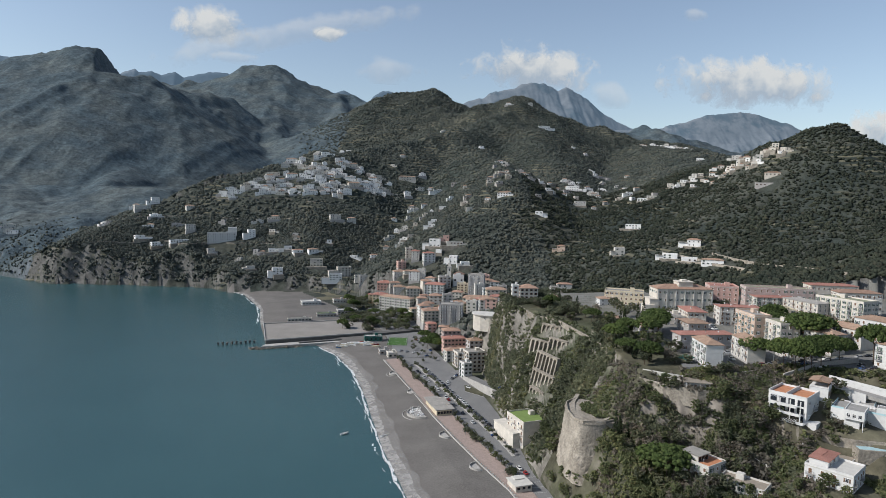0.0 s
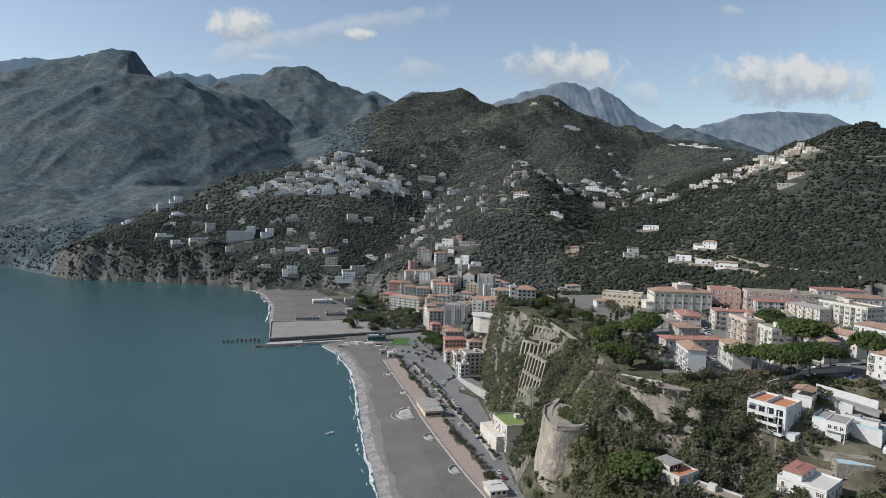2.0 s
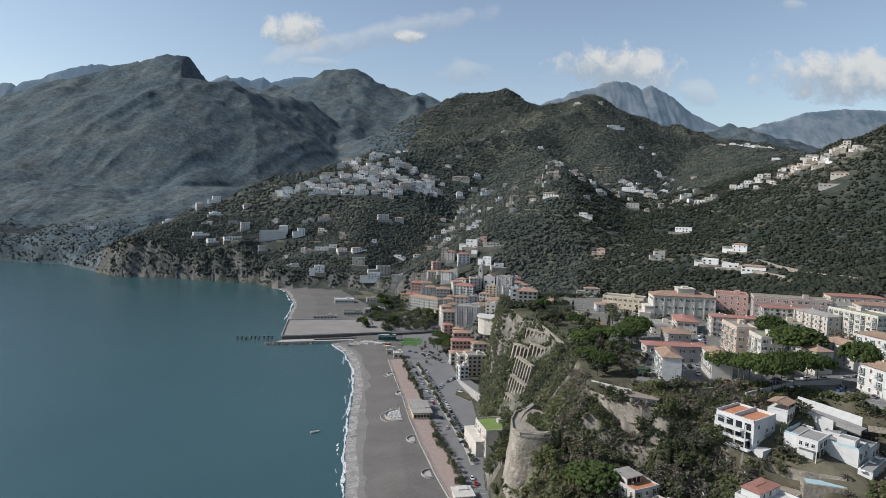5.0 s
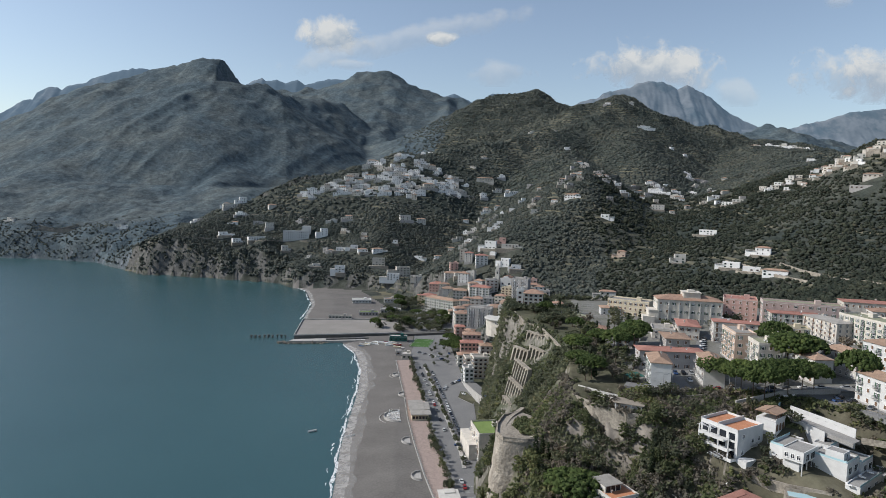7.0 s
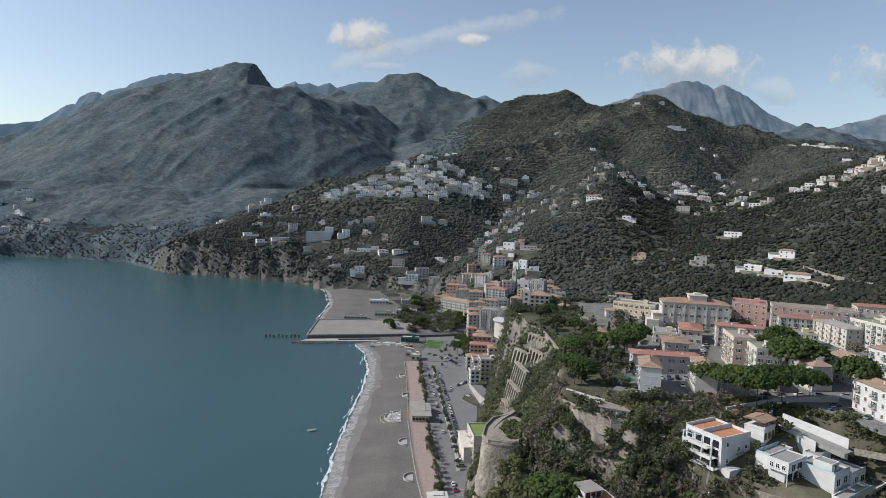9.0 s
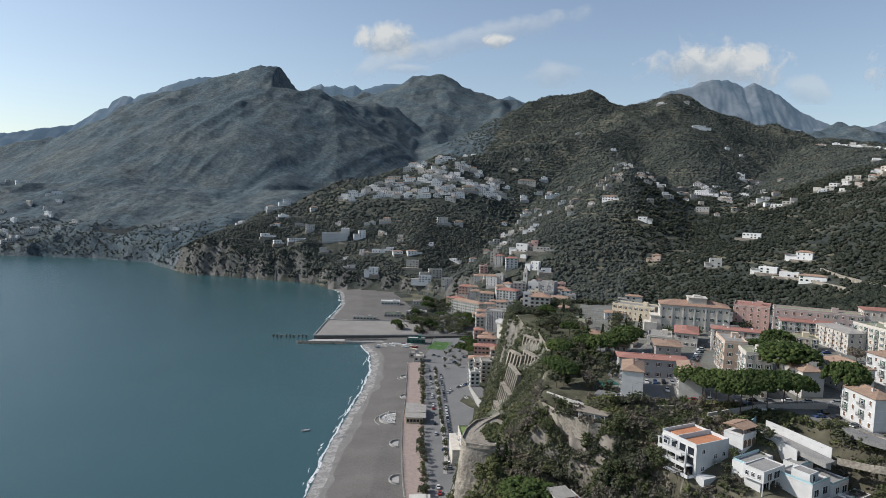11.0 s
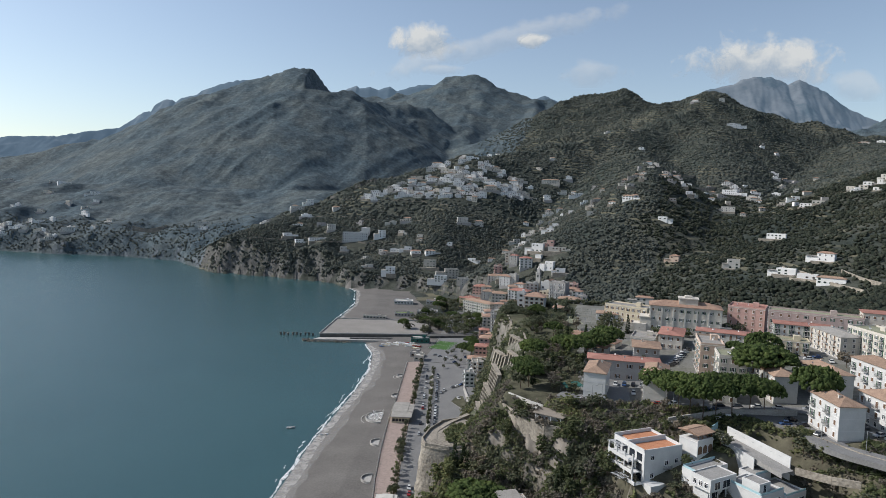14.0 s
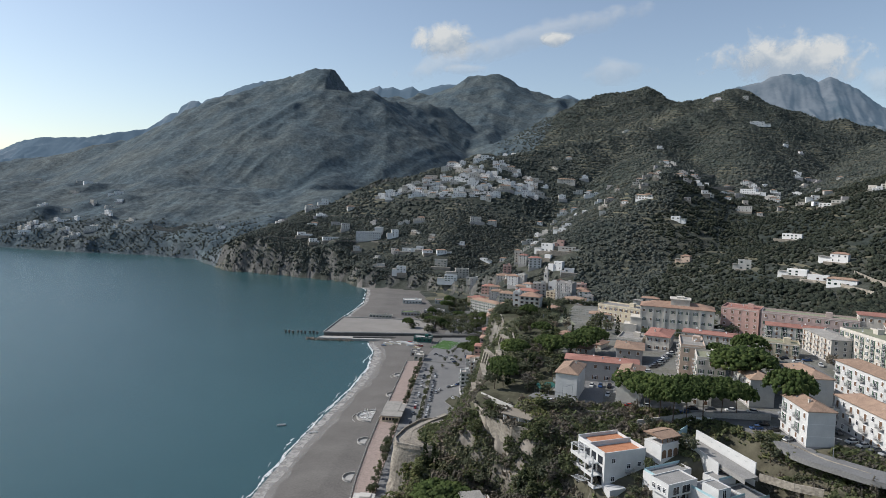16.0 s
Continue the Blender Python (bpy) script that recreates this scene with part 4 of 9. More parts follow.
def clumps(centres, radii, rs, flat=0.8, jag=0.35, sprays=6, leaf=0.62, core=0.62):
    """Leaf masses: a ragged core with small sprays of leaves standing out of it: vertices and triangles."""
    n, radii = len(centres), np.asarray(radii)
    rot = np.linalg.qr(rs.normal(size=(n, 3, 3)))[0]
    v = OCT_V[None] * (core + jag * rs.uniform(-1, 1, (n, 6, 1)))
    v = np.einsum("nij,nkj->nki", rot, v) * radii[:, None, None]
    d = rs.normal(size=(n, sprays, 3))
    d[:, :, 2] = np.abs(d[:, :, 2]) * 0.9 - 0.2
    d = d / np.linalg.norm(d, axis=2)[:, :, None] * rs.uniform(0.55, 1.05, (n, sprays, 1)) * radii[:, None, None]
    a, b = rs.normal(size=(2, n, sprays, 3))
    a, b = (q / np.linalg.norm(q, axis=2)[:, :, None] * leaf * rs.uniform(0.6, 1.2, (n, sprays, 1)) * radii[:, None, None] for q in (a, b))
    q = np.stack([d - a, d + b * 0.7, d + a, d - b * 0.7], 2).reshape(n, sprays * 4, 3)
    v = np.concatenate([v, q], 1)
    v[:, :, 2] *= flat
    v = v + np.asarray(centres)[:, None, :]
    k = 6 + np.arange(sprays)[:, None] * 4
    fq = np.concatenate([k + np.array([[0, 1, 2]]), k + np.array([[0, 2, 3]])])
    f = (np.arange(n) * (6 + sprays * 4))[:, None, None] + np.concatenate([OCT_F, fq])[None]
    return v.reshape(-1, 3), f.reshape(-1, 3)


def tri_mesh(name, v, f, mat, smooth=False):
    me = bpy.data.meshes.new(name)
    me.vertices.add(len(v))
    me.vertices.foreach_set("co", np.asarray(v, np.float32).reshape(-1))
    me.loops.add(f.size)
    me.loops.foreach_set("vertex_index", np.asarray(f, np.int32).reshape(-1))
    me.polygons.add(len(f))
    me.polygons.foreach_set("loop_start", np.arange(0, f.size, 3, dtype=np.int32))
    me.materials.append(mat)
    if smooth:
        me.polygons.foreach_set("use_smooth", np.ones(len(f), bool))
    me.update(calc_edges=True)
    return me


def crown_points(kind, rs):
    """Leaf clumps of a crown one metre in size: pine umbrellas, cypress spires, broad crowns, bushes."""
    if kind == "umbrella":
        n = 280
        a, r = rs.uniform(0, 2 * math.pi, n), np.sqrt(rs.uniform(0, 1, n))
        lobes = 1 + 0.1 * np.sin(3 * a + rs.uniform(0, 6)) + 0.06 * np.sin(7 * a)
        z = 0.25 * (1 - r ** 2) ** 0.5 * np.where(rs.uniform(0, 1, n) < 0.75, rs.uniform(0.8, 1.0, n), rs.uniform(0.2, 0.8, n)) + 0.012 * rs.normal(size=n)
        return np.stack([0.5 * r * lobes * np.cos(a), 0.5 * r * lobes * np.sin(a), z], 1), rs.uniform(0.06, 0.095, n)
    if kind == "spire":
        n = 130
        z = rs.uniform(0, 1, n) ** 1.1
        r = 0.115 * (1 - z) ** 0.7 * np.minimum(1, z * 6 + 0.3)
        a = rs.uniform(0, 2 * math.pi, n)
        return np.stack([r * np.cos(a), r * np.sin(a), z], 1), rs.uniform(0.03, 0.06, n)
    n = 95 if kind == "broad" else 50
    heads = rs.normal(size=(7, 3)) * np.array([0.2, 0.2, 0.13])
    p = heads[rs.randint(0, 7, n)] + rs.normal(size=(n, 3)) * 0.12
    p = p / np.maximum(1, np.linalg.norm(p * np.array([2.1, 2.1, 2.6]), axis=1))[:, None]
    if kind == "bush":
        p[:, 2] = np.abs(p[:, 2]) * 0.9
    return p, rs.uniform(0.055, 0.115, n)


CROWN, TRUNK = {}, {}
for kind, mats in (("umbrella", [PINELEAF]), ("spire", [CYPLEAF]), ("broad", [WOODS, GARDEN, DRYLEAF]), ("bush", [GARDEN, WOODS, DRYLEAF])):
    for mi, mt in enumerate(mats):
        for k in range(3):
            rs = np.random.RandomState(40 + k + 10 * mi + len(kind))
            c, r = crown_points(kind, rs)
            CROWN[kind, mi, k] = tri_mesh("crown", *clumps(c, r, rs, 0.75, 0.25, 4, 0.5, 0.8), mt)


def trunk_mesh(kind, k):
    rs = random.Random(k)
    s = Shape()
    lean = (rs.uniform(-0.05, 0.05), rs.uniform(-0.05, 0.05))
    s.tube(0, 0, -0.08, 0.72, 0.03, 0.02, 8, lean=lean)
    for j in range(6):
        a = j * 1.05 + rs.uniform(0, 0.5)
        reach = 0.26 if kind == "umbrella" else 0.16
        s.tube(lean[0], lean[1], 0.66 if kind == "umbrella" else 0.45 + 0.04 * j, 0.98 if kind == "umbrella" else 0.8, 0.014, 0.006, 5, lean=(reach * math.cos(a), reach * math.sin(a)))
    return s.mesh("trunk", [BARK])


for kind in ("umbrella", "spire", "broad"):
    for k in range(3):
        TRUNK[kind, k] = trunk_mesh(kind, k)
TREE_WORDS = {"umbrella": ("umbrella_pine", "stone pine with a broad flat green crown"), "spire": ("cypress", "tall narrow dark green cypress tree"),
              "broad": ("tree", "leafy broad-crowned tree on the slope"), "bush": ("bush", "rounded leafy garden bush")}


def tree(kind, x, y, high, wide, mat=0, z=None, group="", label=""):
    k = rng.randrange(3)
    z = height(x, y) - 0.1 if z is None else z
    name, words = TREE_WORDS[kind]
    mats = {("broad", 0): " with dark leaves", ("broad", 1): " with bright green leaves", ("broad", 2): " with dry brown leaves", ("bush", 2): " with dry brown leaves"}
    top = thing(name, x, y, z, rng.uniform(0, 360), label or words + mats.get((kind, mat), ""), "bush" if kind == "bush" else "tree", group)
    if kind == "umbrella":
        part("trunk", TRUNK[kind, k], None, top, "", Matrix.Diagonal((high * 0.55, high * 0.55, high * 0.86, 1)))
        part("crown", CROWN[kind, 0, k], None, top, "", Matrix.Translation((0, 0, high * 0.72)) @ Matrix.Diagonal((wide * 1.25, wide * 1.25, high * 1.55, 1)))
    elif kind == "spire":
        part("trunk", TRUNK[kind, k], None, top, "", Matrix.Diagonal((high * 0.3, high * 0.3, high * 0.3, 1)))
        part("crown", CROWN[kind, 0, k], None, top, "", Matrix.Translation((0, 0, high * 0.04)) @ Matrix.Diagonal((wide * 4.2, wide * 4.2, high * 0.96, 1)))
    elif kind == "broad":
        part("trunk", TRUNK[kind, k], None, top, "", Matrix.Diagonal((high * 0.7, high * 0.7, high * 0.75, 1)))
        part("crown", CROWN[kind, mat, k], None, top, "", Matrix.Translation((0, 0, high * 0.6)) @ Matrix.Diagonal((wide * 1.05, wide * 1.05, high * 0.95, 1)))
    else:
        part("crown", CROWN[kind, mat, k], None, top, "", Matrix.Diagonal((wide * 1.1, wide * 1.1, high * 2.0, 1)))
    return top

# ---- the marina: promenade, road, mole, beach ----
PAVING = surface("pink_promenade_paving", (0.27, 0.21, 0.18), (0.36, 0.285, 0.25), 0.3, 0.85, 0.9, 0.2, 0.02)
LINE = nodes("road_paint", 0.8)[0]
LINE.node_tree.nodes["Principled BSDF"].inputs["Base Color"].default_value = (0.5, 0.5, 0.48, 1)
FOAM = nodes("sea_foam", 0.9)[0]
FOAM.node_tree.nodes["Principled BSDF"].inputs["Base Color"].default_value = (0.78, 0.79, 0.78, 1)
fn_ = FOAM.node_tree
FOAM_A = ramp(fn_, nz(fn_, 0.9, 5, 0.7), [(0.36, (0, 0, 0)), (0.52, (1, 1, 1))])
fn_.links.new(math_n(fn_, "MULTIPLY", FOAM_A, 0.85), fn_.nodes["Principled BSDF"].inputs["Alpha"])
TURF = surface("artificial_turf", (0.05, 0.105, 0.03), (0.065, 0.135, 0.038), 0.2, 0.9, 3.0, 0.1, 0.01)
TEAL = surface("green_awning_cloth", (0.02, 0.09, 0.08), (0.035, 0.12, 0.10), 0.4, 0.8, 3.0)


def strip(name, left, right, z, thick, mat, label, category):
    """A slab between two edges of equal count."""
    v = [(x, y, z) for x, y in left] + [(x, y, z) for x, y in right]
    n = len(left)
    s = Shape()
    s.faces(v + [(x, y, zz - thick) for x, y, zz in v],
            [(i, n + i, n + i + 1, i + 1) for i in range(n - 1)] + [(i, i + 1, 2 * n + i + 1, 2 * n + i) for i in range(n - 1)] + [(n + i + 1, n + i, 3 * n + i, 3 * n + i + 1) for i in range(n - 1)]
            + [(0, 2 * n, 3 * n, n), (n - 1, 2 * n - 1, 4 * n - 1, 3 * n - 1)])
    return solid(name, s, mat, label, category, kind="structure")


PROM_L = [(-66, 230), (-72, 283), (-78.5, 310), (-86.5, 350), (-93.5, 390), (-99, 430), (-107, 480), (-115, 530)]
PROM_R = [(-55, 230), (-61.5, 283), (-67, 310), (-74, 350), (-80.5, 390), (-86, 430), (-94, 480), (-102, 535)]
strip("promenade", PROM_L, PROM_R, 3.35, 0.8, PAVING, "pink paved seaside promenade", "promenade")
ROAD_R = [(-50, 230), (-53, 283), (-54, 305), (-51, 340), (-50, 385), (-51, 430), (-58, 485), (-63, 537)]
strip("road", [(x + 0.3, y) for x, y in PROM_R], ROAD_R, 3.14, 0.5, ASPHALT, "grey asphalt seafront road and car park", "road")
strip("road_north", [(-104, 536), (-104, 580), (-106, 622), (-112, 690), (-118, 780)], [(-63, 538), (-68, 580), (-70, 622), (-68, 690), (-84, 780)], 3.12, 0.5, ASPHALT, "grey asphalt street behind the harbour", "road")


def at_y(edge, y):
    return float(np.interp(y, [p[1] for p in edge], [p[0] for p in edge]))


# white lines across the car park
for k in range(7):
    yy = 268 + k * 5.6
    solid("road_marking", Shape().box(0, 0, 0, 7, 0.18, 0.012), LINE, "white painted parking line", "road marking", -57.5, yy, 3.15, 4, kind="structure")

# balustrade along the beach: posts and rail
wallp = thing("sea_wall", 0, 0, 0, 0, "low concrete sea wall with posts along the promenade", "sea wall")
bal = Shape()
for (ax, ay), (bx, by) in zip(PROM_L, PROM_L[1:]):
    ln, an = math.hypot(bx - ax, by - ay), math.degrees(math.atan2(by - ay, bx - ax))
    bal.box((ax + bx) / 2, (ay + by) / 2, 1.5, ln, 0.5, 2.25, an)
part("wall", bal, CONCRETE, wallp)
POST = Shape().box(0, 0, 0, 0.55, 0.55, 1.15).box(0, 0, 1.15, 0.7, 0.7, 0.12).mesh("post", [CONCRETE])
yy = 250.0
while yy < 528:
    part("post", POST, None, wallp, "", pose(at_y(PROM_L, yy) + 0.1, yy, 3.3))
    yy += 2.6


def half_disc(r, n=14, a0=90, a1=270):
    return [(r * math.cos(radians(a0 + (a1 - a0) * i / n)), r * math.sin(radians(a0 + (a1 - a0) * i / n))) for i in range(n + 1)]


# round bays that step out onto the sand
for bx, by, r in ((-80.5, 311, 5.2), (-89.5, 356, 5.2), (-100, 440, 4.6), (-109, 488, 4.6)):
    bay = thing("promenade_bay", bx, by, 0.78, 8, "half-round concrete lookout bay with a parapet on the sand", "lookout bay", "lookout bays")
    part("platform", Shape().prism(half_disc(r), 0, 2.4), CONCRETE, bay)
    s = Shape()
    rim = half_disc(r - 0.25, 12)
    for (ax, ay), (cx_, cy_) in zip(rim, rim[1:]):
        s.box((ax + cx_) / 2, (ay + cy_) / 2, 2.4, math.hypot(cx_ - ax, cy_ - ay) + 0.1, 0.4, 0.9, math.degrees(math.atan2(cy_ - ay, cx_ - ax)))
    part("parapet", s, CONCRETE, bay)
    low = Shape()
    rim = half_disc(r + 2.3, 12, 120, 250)
    for (ax, ay), (cx_, cy_) in zip(rim, rim[1:]):
        low.box((ax + cx_) / 2, (ay + cy_) / 2, 0.2, math.hypot(cx_ - ax, cy_ - ay) + 0.1, 0.35, 1.6, math.degrees(math.atan2(cy_ - ay, cx_ - ax)))
    part("outer_kerb", low, CONCRETE, bay)
# the large round terrace of the beach bar, with sunbeds and furled parasols
bay = thing("beach_bar_terrace", -99, 396, 0.66, 8, "large half-round beach bar terrace with a concrete rim", "terrace")
part("platform", Shape().prism(half_disc(10.5, 20), 0, 2.5), CONCRETE, bay)
s = Shape()
rim = half_disc(10.3, 20)
for (ax, ay), (cx_, cy_) in zip(rim, rim[1:]):
    s.box((ax + cx_) / 2, (ay + cy_) / 2, 2.5, math.hypot(cx_ - ax, cy_ - ay) + 0.1, 0.4, 0.8, math.degrees(math.atan2(cy_ - ay, cx_ - ax)))
part("parapet", s, CONCRETE, bay)
low = Shape()
rim = half_disc(13.2, 20, 110, 258)
for (ax, ay), (cx_, cy_) in zip(rim, rim[1:]):
    low.box((ax + cx_) / 2, (ay + cy_) / 2, 0.2, math.hypot(cx_ - ax, cy_ - ay) + 0.1, 0.4, 1.5, math.degrees(math.atan2(cy_ - ay, cx_ - ax)))
part("outer_kerb", low, CONCRETE, bay)
PARASOL = None
for k in range(26):
    a, r = radians(rng.uniform(100, 262)), 9 * math.sqrt(rng.uniform(0.05, 1))
    px_, py_ = -99 + r * math.cos(a), 396 + r * math.sin(a)
    if PARASOL is None:
        PARASOL = thing("parasol", px_, py_, 3.16, 0, "furled white beach parasol on a pole", "parasol", "bar parasols")
        part("pole", Shape().tube(0, 0, 0, 2.6, 0.05), METAL, PARASOL)
        part("canopy", Shape().tube(0, 0, 0.9, 2.5, 0.16, 0.05).tube(0, 0, 0.7, 0.9, 0.05, 0.16), WHITEPAINT, PARASOL)
        continue
    copy_thing(PARASOL, pose(px_, py_, 3.16, 0, 0, k * 20))
BED = None
for k in range(16):
    a, r = radians(rng.uniform(105, 258)), 8.5 * math.sqrt(rng.uniform(0.05, 1))
    m_ = pose(-99 + r * math.cos(a), 396 + r * math.sin(a), 3.16, 0, 0, rng.uniform(0, 180))
    if BED is None:
        BED = thing("sun_lounger", 0, 0, 0, 0, "pale plastic sun lounger on the terrace", "sun lounger", "bar loungers")
        BED.matrix_basis = m_
        part("frame", Shape().box(0, 0, 0.25, 1.9, 0.65, 0.08).box(-0.7, 0, 0, 0.06, 0.6, 0.25).box(0.7, 0, 0, 0.06, 0.6, 0.25), WHITEPAINT, BED)
        part("backrest", Shape().box(0.75, 0, 0.33, 0.6, 0.62, 0.3, 0, 0, 0.6), WHITEPAINT, BED)
        continue
    copy_thing(BED, m_)

# the bar pavilion on the promenade
bar = thing("beach_bar", -87.5, 402, 3.35, 8, "flat-roofed ochre beach bar with a dark overhanging roof", "bar")
part("wall", Shape().box(0, 0, 0, 10.5, 26, 3.6), YELLOW, bar)
part("roof", Shape().box(-1.4, 5, 3.6, 10, 19, 0.45).box(0.5, -9, 3.6, 13, 9, 0.4).box(5.4, 4, 3.6, 3.4, 14, 0.3), FLATROOF, bar, "grey felt flat roof")
for k in range(5):
    part("window", Shape().box(0, 0, 0, 1.6, 0.1, 1.7).mesh("window", [GLASS]), None, bar, "", pose(-4 + k * 2, -13.03, 1.0))
# white hut at the near end
hut = thing("ticket_hut", -66, 285.5, 3.3, 10, "white flat-roofed beach hut on a paved base", "hut")
part("wall", Shape().box(0, 0, -0.6, 8.5, 9.5, 3.6).box(0, -4.85, 0, 8.5, 0.2, 0.6), CREAM, hut)
part("roof", Shape().box(0, 0, 3.0, 9.8, 10.8, 0.35), OFFWHITE, hut)
part("rear_roof", Shape().box(0.5, 3.0, 3.35, 5, 4, 0.5), OFFWHITE, hut)
for k in range(3):
    part("window", Shape().box(0, 0, 0, 1.5, 0.1, 1.2).mesh("window", [GLASS]), None, hut, "", pose(-2.8 + k * 2.8, -4.78, 1.2))
for yy in (300, 346, 358, 470, 505):
    x_ = at_y(PROM_R, yy) - 2.0
    pav = thing("hedged_pavilion", x_, yy, 3.35, 8, "small promenade shelter overgrown with dark green hedge", "shelter", "promenade shelters")
    for a in (-1, 1):
        for b in (-1, 1):
            part("leg", Shape().box(a * 1.8, b * 2.2, 0, 0.2, 0.2, 2.2), METAL, pav)
    rs = np.random.RandomState(int(yy))
    c = rs.uniform(-1, 1, (150, 3)) * np.array([2.2, 2.8, 0.8]) + np.array([0, 0, 2.0])
    part("crown", tri_mesh("crown", *clumps(c, rs.uniform(0.3, 0.6, 150), rs), WOODS), None, pav)

# trees and hedges beside the road
MEDIAN = [(-58.5, 322), (-60.5, 344), (-65, 370), (-69.5, 397), (-75, 430), (-81.5, 468), (-89.5, 515)]
for (ax, ay), (bx, by) in zip(MEDIAN, MEDIAN[1:]):
    ln, an = math.hypot(bx - ax, by - ay), math.degrees(math.atan2(by - ay, bx - ax))
    solid("traffic_island", Shape().box(0, 0, 0, ln, 2.0, 0.28), CONCRETE, "kerbed planting strip between the lanes", "kerb", (ax + bx) / 2, (ay + by) / 2, 3.1, an, kind="structure")
yy = 324.0
while yy < 514:
    tree("bush" if rng.random() < 0.45 else "broad", at_y(MEDIAN, yy) + rng.uniform(-0.4, 0.4), yy, rng.uniform(2.0, 4.2), rng.uniform(2.4, 3.8), 0, 3.3, "median trees", "clipped dark roadside tree in the planting strip")
    yy += rng.uniform(3.2, 5.5)
yy = 296.0
while yy < 530:
    if not 383 < yy < 418:
        tree("broad", at_y(PROM_R, yy) - rng.uniform(0.2, 1.5), yy, rng.uniform(3.8, 6.2), rng.uniform(3.4, 5.2), rng.choice((0, 0, 1)), 3.3, "promenade trees", "dark green tree beside the promenade")
    yy += rng.uniform(4.2, 7.5)
# cars
yy = 352.0
while yy < 512:
    if rng.random() < 0.72:
        car(at_y(MEDIAN, yy) + 4.0, yy, 100 + rng.uniform(-4, 4) + rng.choice((0, 180)), z=3.16)
    if rng.random() < 0.25:
        car(at_y(MEDIAN, yy) - 4.6, yy, 98 + rng.choice((0, 180)), z=3.16)
    yy += 5.6
for px_, py_, ya in ((-58, 334, 100), (-57, 328, 20), (-60, 306, 100), (-58.5, 300, 95), (-62, 352, 5), (-66, 470, 60), (-63.5, 474, 60), (-61, 478, 60), (-72, 455, 95), (-71, 461, 95), (-76, 540, 15), (-70, 560, 100), (-80, 548, 15),
                     (-86, 552, 15), (-92, 556, 20), (-97, 560, 20), (-76, 590, 100), (-77, 597, 100), (-78, 604, 100), (-79, 612, 100), (-58, 446, 125), (-46, 414, 125), (-43, 410, 125), (-61, 520, 100)):
    car(px_, py_, ya, z=3.2 if px_ < -50 else None)

# sports pitch
field = thing("sports_pitch", -96.5, 599, 3.15, -8, "small green artificial football pitch with white lines", "sports pitch")
part("turf", Shape().box(0, 0, 0, 18.5, 33, 0.06), TURF, field)
ln = Shape().box(0, 0, 0.06, 17, 0.15, 0.01).box(0, 15.6, 0.06, 17, 0.15, 0.01).box(0, -15.6, 0.06, 17, 0.15, 0.01).box(8.4, 0, 0.06, 0.15, 31, 0.01).box(-8.4, 0, 0.06, 0.15, 31, 0.01)
for k in (-11.5, 11.5):
    ln.box(0, k, 0.06, 9, 0.15, 0.01)
part("lines", ln, LINE, field)
for k in range(9):
    for sx in (-9.6, 9.6):
        part("fence_post", Shape().box(0, 0, 0, 0.1, 0.1, 3.5).mesh("fence_post", [METAL]), None, field, "", pose(sx, -16.6 + k * 4.15, 0))
for sx in (-9.6, 9.6):
    for zz in (0.1, 1.8, 3.45):
        part("fence_rail", Shape().box(sx, 0, zz, 0.06, 33.2, 0.06), METAL, field)

# the mole: raised platform, dark wall, lower quay, armour rocks, old piles
mole = thing("mole", 0, 0, 0, 0, "old stone harbour mole with a raised sandy platform", "mole")
part("platform", Shape().prism([(-221, 601), (-118, 630), (-130, 698), (-232, 680)], -2, 5.0, 0, 1), [DARKSTONE, surface("pale_gravel", (0.21, 0.195, 0.175), (0.29, 0.27, 0.245), 0.06, 0.95, 1.0, 0.3, 0.04)], mole)
s = Shape()
for (ax, ay), (bx, by) in (((-221, 601.5), (-118, 630.5)), ((-221.5, 601), (-232, 680)), ((-232, 679.5), (-130, 697.5))):
    s.box((ax + bx) / 2, (ay + by) / 2, 4.9, math.hypot(bx - ax, by - ay), 0.7, 1.1, math.degrees(math.atan2(by - ay, bx - ax)))
part("parapet", s, CONCRETE, mole)
part("quay", Shape().prism([(-224, 590), (-170, 601), (-113, 616), (-116, 628), (-221, 599)], -2, 2.2), CONCRETE, mole, "pale concrete lower quay")
part("upper_step", Shape().prism([(-190, 600), (-150, 611), (-151, 615), (-191, 604)], 2.2, 3.3), DARKSTONE, mole)
fence = thing("mole_fence", 0, 0, 0, 0, "thin metal fence posts on the mole's edge", "fence")
for k in range(22):
    part("post", Shape().box(0, 0, 0, 0.12, 0.12, 2.6).mesh("post", [METAL]), None, fence, "", pose(-219 + k * 4.7, 603 + k * 1.32, 5.0))
rs = np.random.RandomState(3)
c = np.stack([rs.uniform(-236, -186, 150), rs.uniform(582, 600, 150), rs.uniform(-0.8, 1.0, 150)], 1)
c[:, 1] = 596 + (c[:, 0] + 224) * 0.2 - rs.uniform(2, 9, 150)
solid("armour_rocks", tri_mesh("armour_rocks", *clumps(c, rs.uniform(0.8, 1.9, 150), rs, 0.8, 0.25), STONE), None, "grey boulders along the mole's foot", "rocks", kind="stuff")
for k in range(9):
    solid("pier_stump", Shape().box(0, 0, -3, 1.4, 1.4, 5.2 + (k * 37 % 10) * 0.1).box(0, 0, 2.0, 2.6, 1.8, 0.5), DARKSTONE, "broken dark stump of the ruined pier", "stump", -233 - k * 4.0, 613 - k * 1.0 + (k % 3), 0, k * 11, "pier piles")
solid("harbour_wall", Shape().prism([(-118, 624), (-70, 642), (-69, 648), (-119, 634)], 1, 5.2), DARKSTONE, "long dark stone retaining wall beside the street", "wall", kind="structure")

